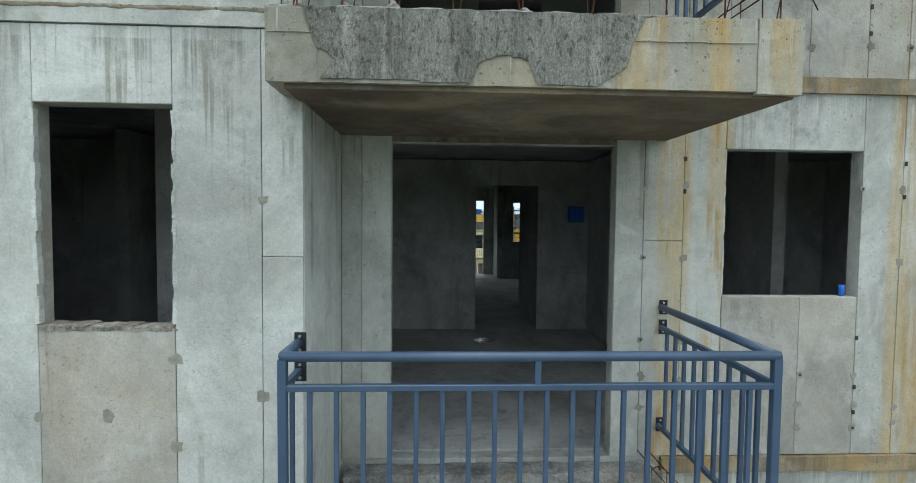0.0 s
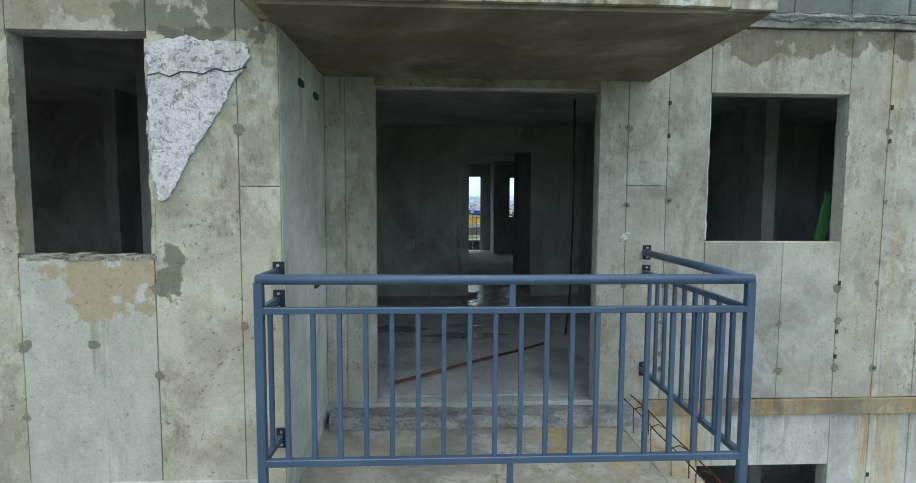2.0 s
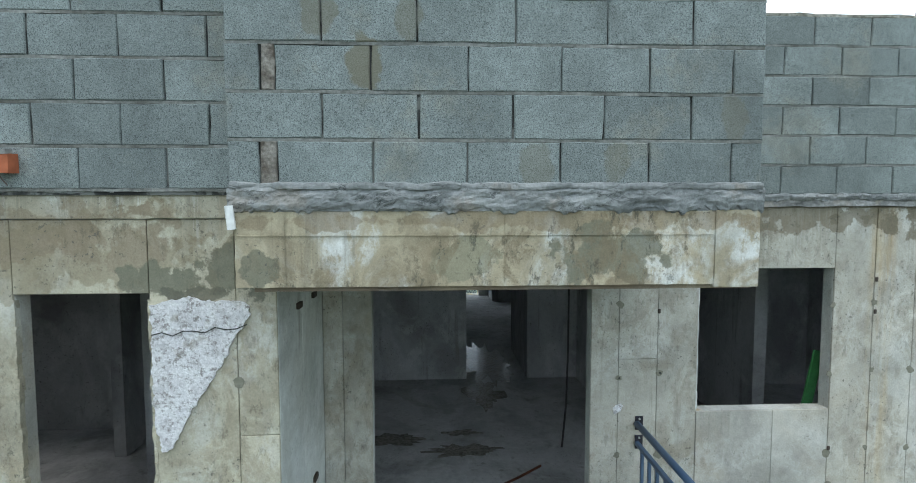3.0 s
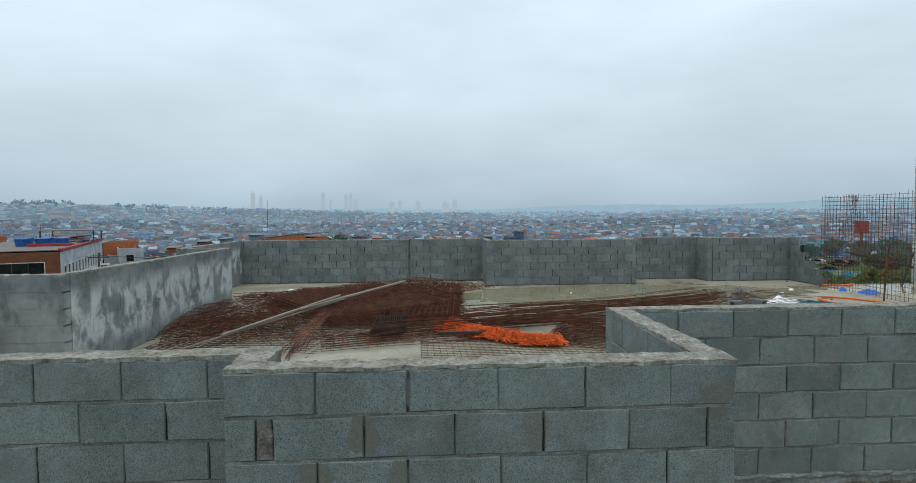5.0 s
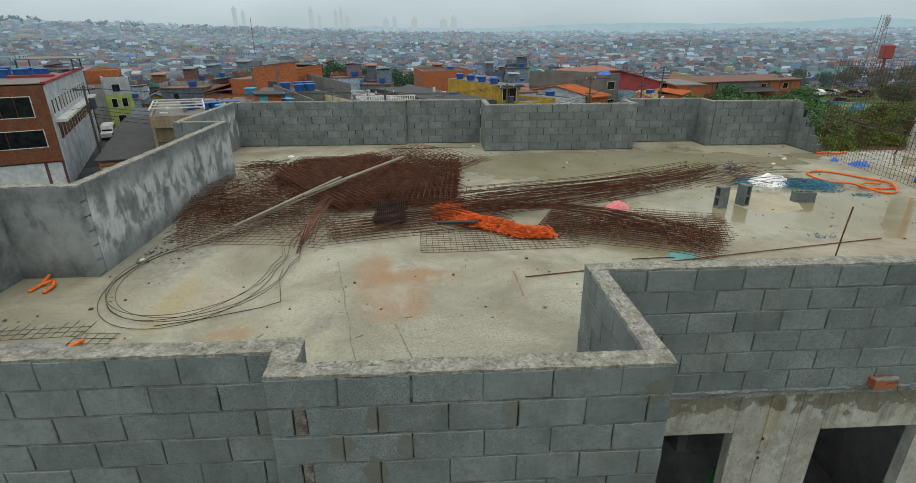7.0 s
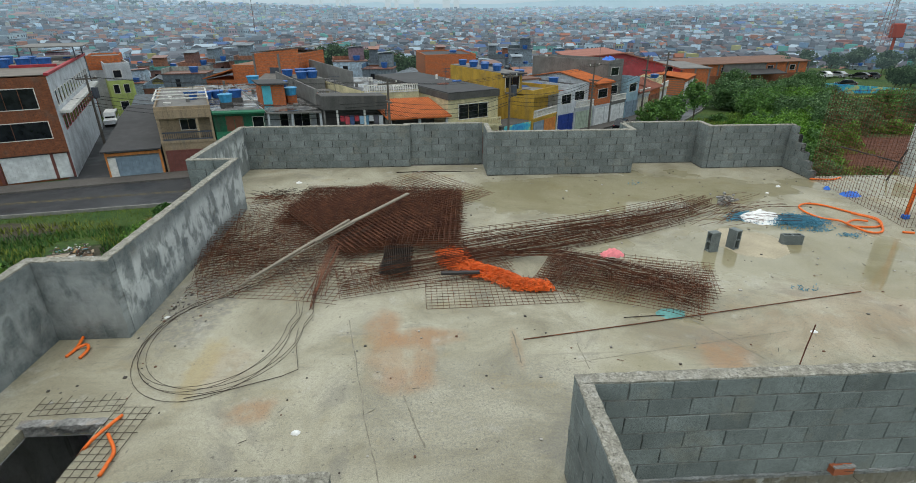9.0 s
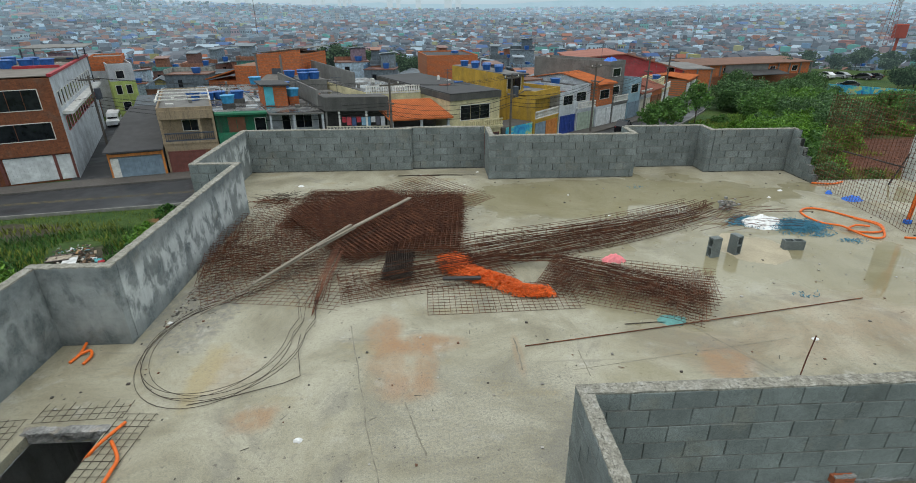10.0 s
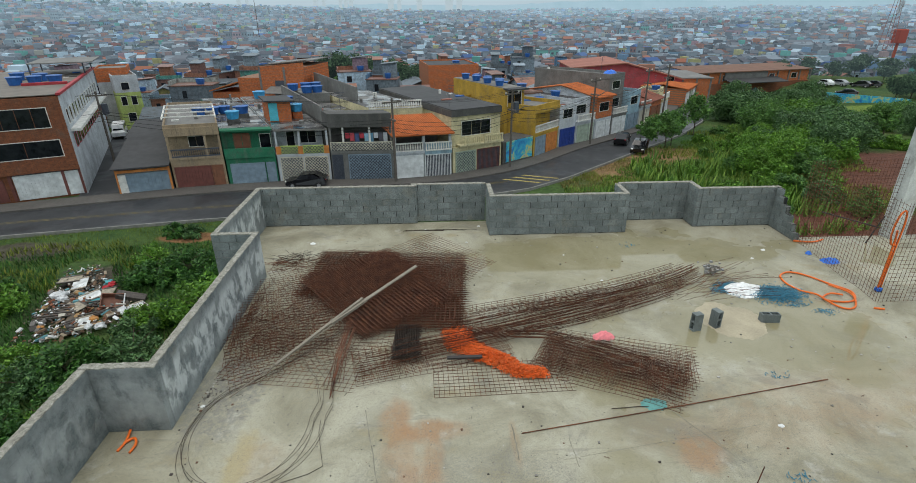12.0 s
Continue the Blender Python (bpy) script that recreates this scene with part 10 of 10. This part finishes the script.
# rubbish tip
m = Mat("tipped_rubbish", 0.8).pick([(0.50, 0.50, 0.49), (0.10, 0.07, 0.05), (0.09, 0.075, 0.06), (0.12, 0.09, 0.065), (0.05, 0.045, 0.04), (0.16, 0.10, 0.06), (0.30, 0.24, 0.17), (0.07, 0.06, 0.055), (0.45, 0.42, 0.36), (0.10, 0.25, 0.28), (0.24, 0.09, 0.05), (0.14, 0.13, 0.12), (0.70, 0.71, 0.72), (0.33, 0.20, 0.09)], "island")
M_TIP = m.done()
g, rn = Geo(), random.Random(5)
for i in range(1500):
    t = rn.random() ** 0.75
    wide = 0.45 + 1.15 * t
    o = max(-1.9, min(1.9, rn.gauss(0, 1))) * wide
    x, y = -24.6 + 4.6 * t + 0.88 * o, 33.4 - 8.6 * t + 0.47 * o
    if i % 9 == 0:
        x, y = rn.gauss(-18.1, 0.5), rn.gauss(27.0, 0.4)
    k = (0.55 if i % 7 == 0 else 0.24) * (0.6 + 0.6 * t)
    w, d, hh = k * rn.uniform(0.12, 0.5), k * rn.uniform(0.08, 0.45), k * rn.uniform(0.03, 0.3)
    q = Geo().bevel(-w, w, -d, d, 0, hh, 0.015)
    mm = pose(x, y, terrain(x, y) + rn.uniform(0.0, 0.35), rn.uniform(-35, 35), rn.uniform(-35, 35), rn.uniform(0, 360))
    g.add([mm @ Vector(p) for p in q.v], q.f)
thing("rubbish_tip", g, M_TIP, "tip of broken bits, earth and white rubbish among weeds", "rubbish", kind="stuff")
M_PANEL = simple("white_sheet_board", (0.66, 0.67, 0.66), 0.5, grain=3, lo=0.6, hi=1.1)
M_PLY = simple("weathered_plywood", (0.36, 0.31, 0.24), 0.8, grain=5, lo=0.55, hi=1.2)
M_CHEST = simple("reddish_veneer", (0.16, 0.065, 0.04), 0.6, grain=4)
M_WET = simple("wet_dark_board", (0.085, 0.070, 0.060), 0.6, grain=8, lo=0.5, hi=1.3)
M_TEAL = simple("teal_plastic", (0.05, 0.30, 0.33), 0.4, grain=3)
M_CLOTH = simple("red_cloth", (0.42, 0.03, 0.04), 0.9, grain=6)
M_OCHRE = simple("ochre_plastic", (0.45, 0.20, 0.05), 0.5, grain=4)
M_BAG = simple("white_plastic_bag", (0.62, 0.63, 0.64), 0.35, grain=6, lo=0.6, hi=1.1)
for x, y, w, d, a, tip, mt, lab in ((-23.1, 30.5, 0.45, 0.55, 15, 12, M_PANEL, "white panel thrown on a heap"), (-21.4, 28.7, 0.6, 0.36, 35, 14, M_PANEL, "white panel thrown on a heap"), (-20.6, 29.0, 0.55, 0.5, -12, 22, M_PLY, "pale framed board on a heap of rubbish"),
                                    (-21.6, 27.6, 0.95, 0.36, -38, 10, M_PLY, "weathered plywood board on a heap"), (-20.1, 25.9, 0.40, 0.36, 5, 18, M_PANEL, "white panel at the foot of a heap"), (-20.8, 28.1, 0.3, 0.2, 30, 15, M_TEAL, "teal plastic scrap on a heap"),
                                    (-24.0, 31.0, 0.7, 0.35, 8, 8, M_PLY, "pale plywood board in the weeds"), (-18.9, 26.8, 0.42, 0.30, 40, 10, M_PLY, "pale board beside a heap"), (-17.9, 27.4, 0.36, 0.26, 20, 20, M_PANEL, "white panel among rubbish bags")):
    b = base("thrown_panel", pose(x, y, terrain(x, y) + 0.34, tip, -tip * 0.6, a), lab, "board", "boards on the rubbish tip")
    part("sheet", Geo().bevel(-w, w, -d, d, 0, 0.035, 0.008), mt, b)
    part("rim", Geo().box(-w, w, -d - 0.02, -d + 0.06, 0.0, 0.07).box(-w, w, d - 0.06, d + 0.02, 0, 0.07), M_PLY if mt is M_PANEL else M_WET, b)
b = base("broken_cabinet", pose(-19.6, 27.9, terrain(-19.6, 27.9) + 0.3, 28, 14, 22), "broken reddish wooden cabinet lying open on a heap", "cabinet")
part("back", Geo().bevel(-0.62, 0.62, -0.5, 0.5, 0, 0.03, 0.006), M_CHEST, b)
for x0, x1, y0, y1 in ((-0.62, -0.56, -0.5, 0.5), (-0.56, 0.56, -0.5, -0.45), (-0.56, 0.56, 0.45, 0.5)):
    part("side", Geo().box(x0, x1, y0, y1, 0.03, 0.34), M_CHEST, b)
part("side", Geo().box(0.56, 0.62, -0.5, 0.5, 0.03, 0.36), M_PANEL, b, "white edged side")
b = base("drawer_front", pose(-18.9, 28.6, terrain(-18.9, 28.6) + 0.2, 10, 20, 12), "brown wooden box lying among rubbish", "box")
part("box", Geo().bevel(-0.8, 0.8, -0.28, 0.28, 0, 0.32, 0.02), M_WET, b)
for i in range(15):
    x, y = -22.3 + 0.13 * (i % 8) + rn.uniform(-0.1, 0.1), 26.4 + 0.22 * (i % 8)
    if i > 7:
        x, y = -20.5 + 0.10 * (i - 8), 26.2 + 0.12 * (i - 8)
    a = (8 if i < 8 else 48) + rn.uniform(-7, 7)
    p = thing("plank", Geo().bevel(-1.0, 1.0, -0.06, 0.06, 0, 0.05, 0.008), M_WET, "dark wet plank on a rubbish heap", "plank", "planks on the rubbish tip")
    p.matrix_basis = pose(x, y, terrain(x, y) + 0.3 + 0.02 * (i % 3), rn.uniform(-6, 6), rn.uniform(-4, 8), a)
for x, y, k, mt, lab in ((-23.4, 28.9, 0.42, M_BAG, "crumpled white plastic bag"), (-23.0, 28.6, 0.3, M_BAG, "crumpled white plastic bag"), (-18.5, 26.9, 0.28, M_BAG, "crumpled white plastic bag"), (-18.1, 26.6, 0.30, M_BAG, "crumpled white plastic bag"), (-17.6, 26.7, 0.26, M_BAG, "crumpled white plastic bag"),
                         (-19.4, 25.2, 0.26, M_BAG, "crumpled white plastic bag"), (-18.8, 25.2, 0.3, M_BAG, "crumpled white plastic bag"), (-20.9, 30.2, 0.26, M_CLOTH, "red cloth on a heap of rubbish"), (-21.0, 29.7, 0.24, M_CLOTH, "red cloth on a heap of rubbish"), (-19.7, 26.1, 0.26, M_OCHRE, "ochre plastic tub on a heap"), (-21.3, 30.6, 0.22, M_TEAL, "teal plastic scrap on a heap"), (-22.2, 25.4, 0.2, M_OCHRE, "ochre plastic tub on a heap")):
    q = Geo()
    for j in range(7):
        for u in range(10):
            e, h = math.pi * j / 6, 2 * math.pi * u / 10
            v = Vector((math.sin(e) * math.cos(h), math.sin(e) * math.sin(h), 0.55 * math.cos(e)))
            q.v.append(v * k * (1 + 0.6 * noise.noise(v * 2.2 + Vector((x * 3, y, 0)))))
    for j in range(6):
        for u in range(10):
            q.f.append((j * 10 + u, j * 10 + (u + 1) % 10, j * 10 + 10 + (u + 1) % 10, j * 10 + 10 + u))
    p = thing("rubbish_bag" if mt is M_BAG else "rubbish_piece", q, mt, lab, "rubbish", "loose rubbish on the tip")
    p.matrix_basis = pose(x, y, terrain(x, y) + 0.32 + k * 0.35)

# the town lies a little wider and lower than first drawn
SPREAD = Matrix.Translation((0.17, -0.27, 6.14)) @ Matrix.Scale(1.1, 4) @ Matrix.Translation((-0.17, 0.27, -6.14))
for ob in list(bpy.data.objects):
    if ob.parent is None and ob not in BUILT:
        ob.matrix_basis = SPREAD @ ob.matrix_basis
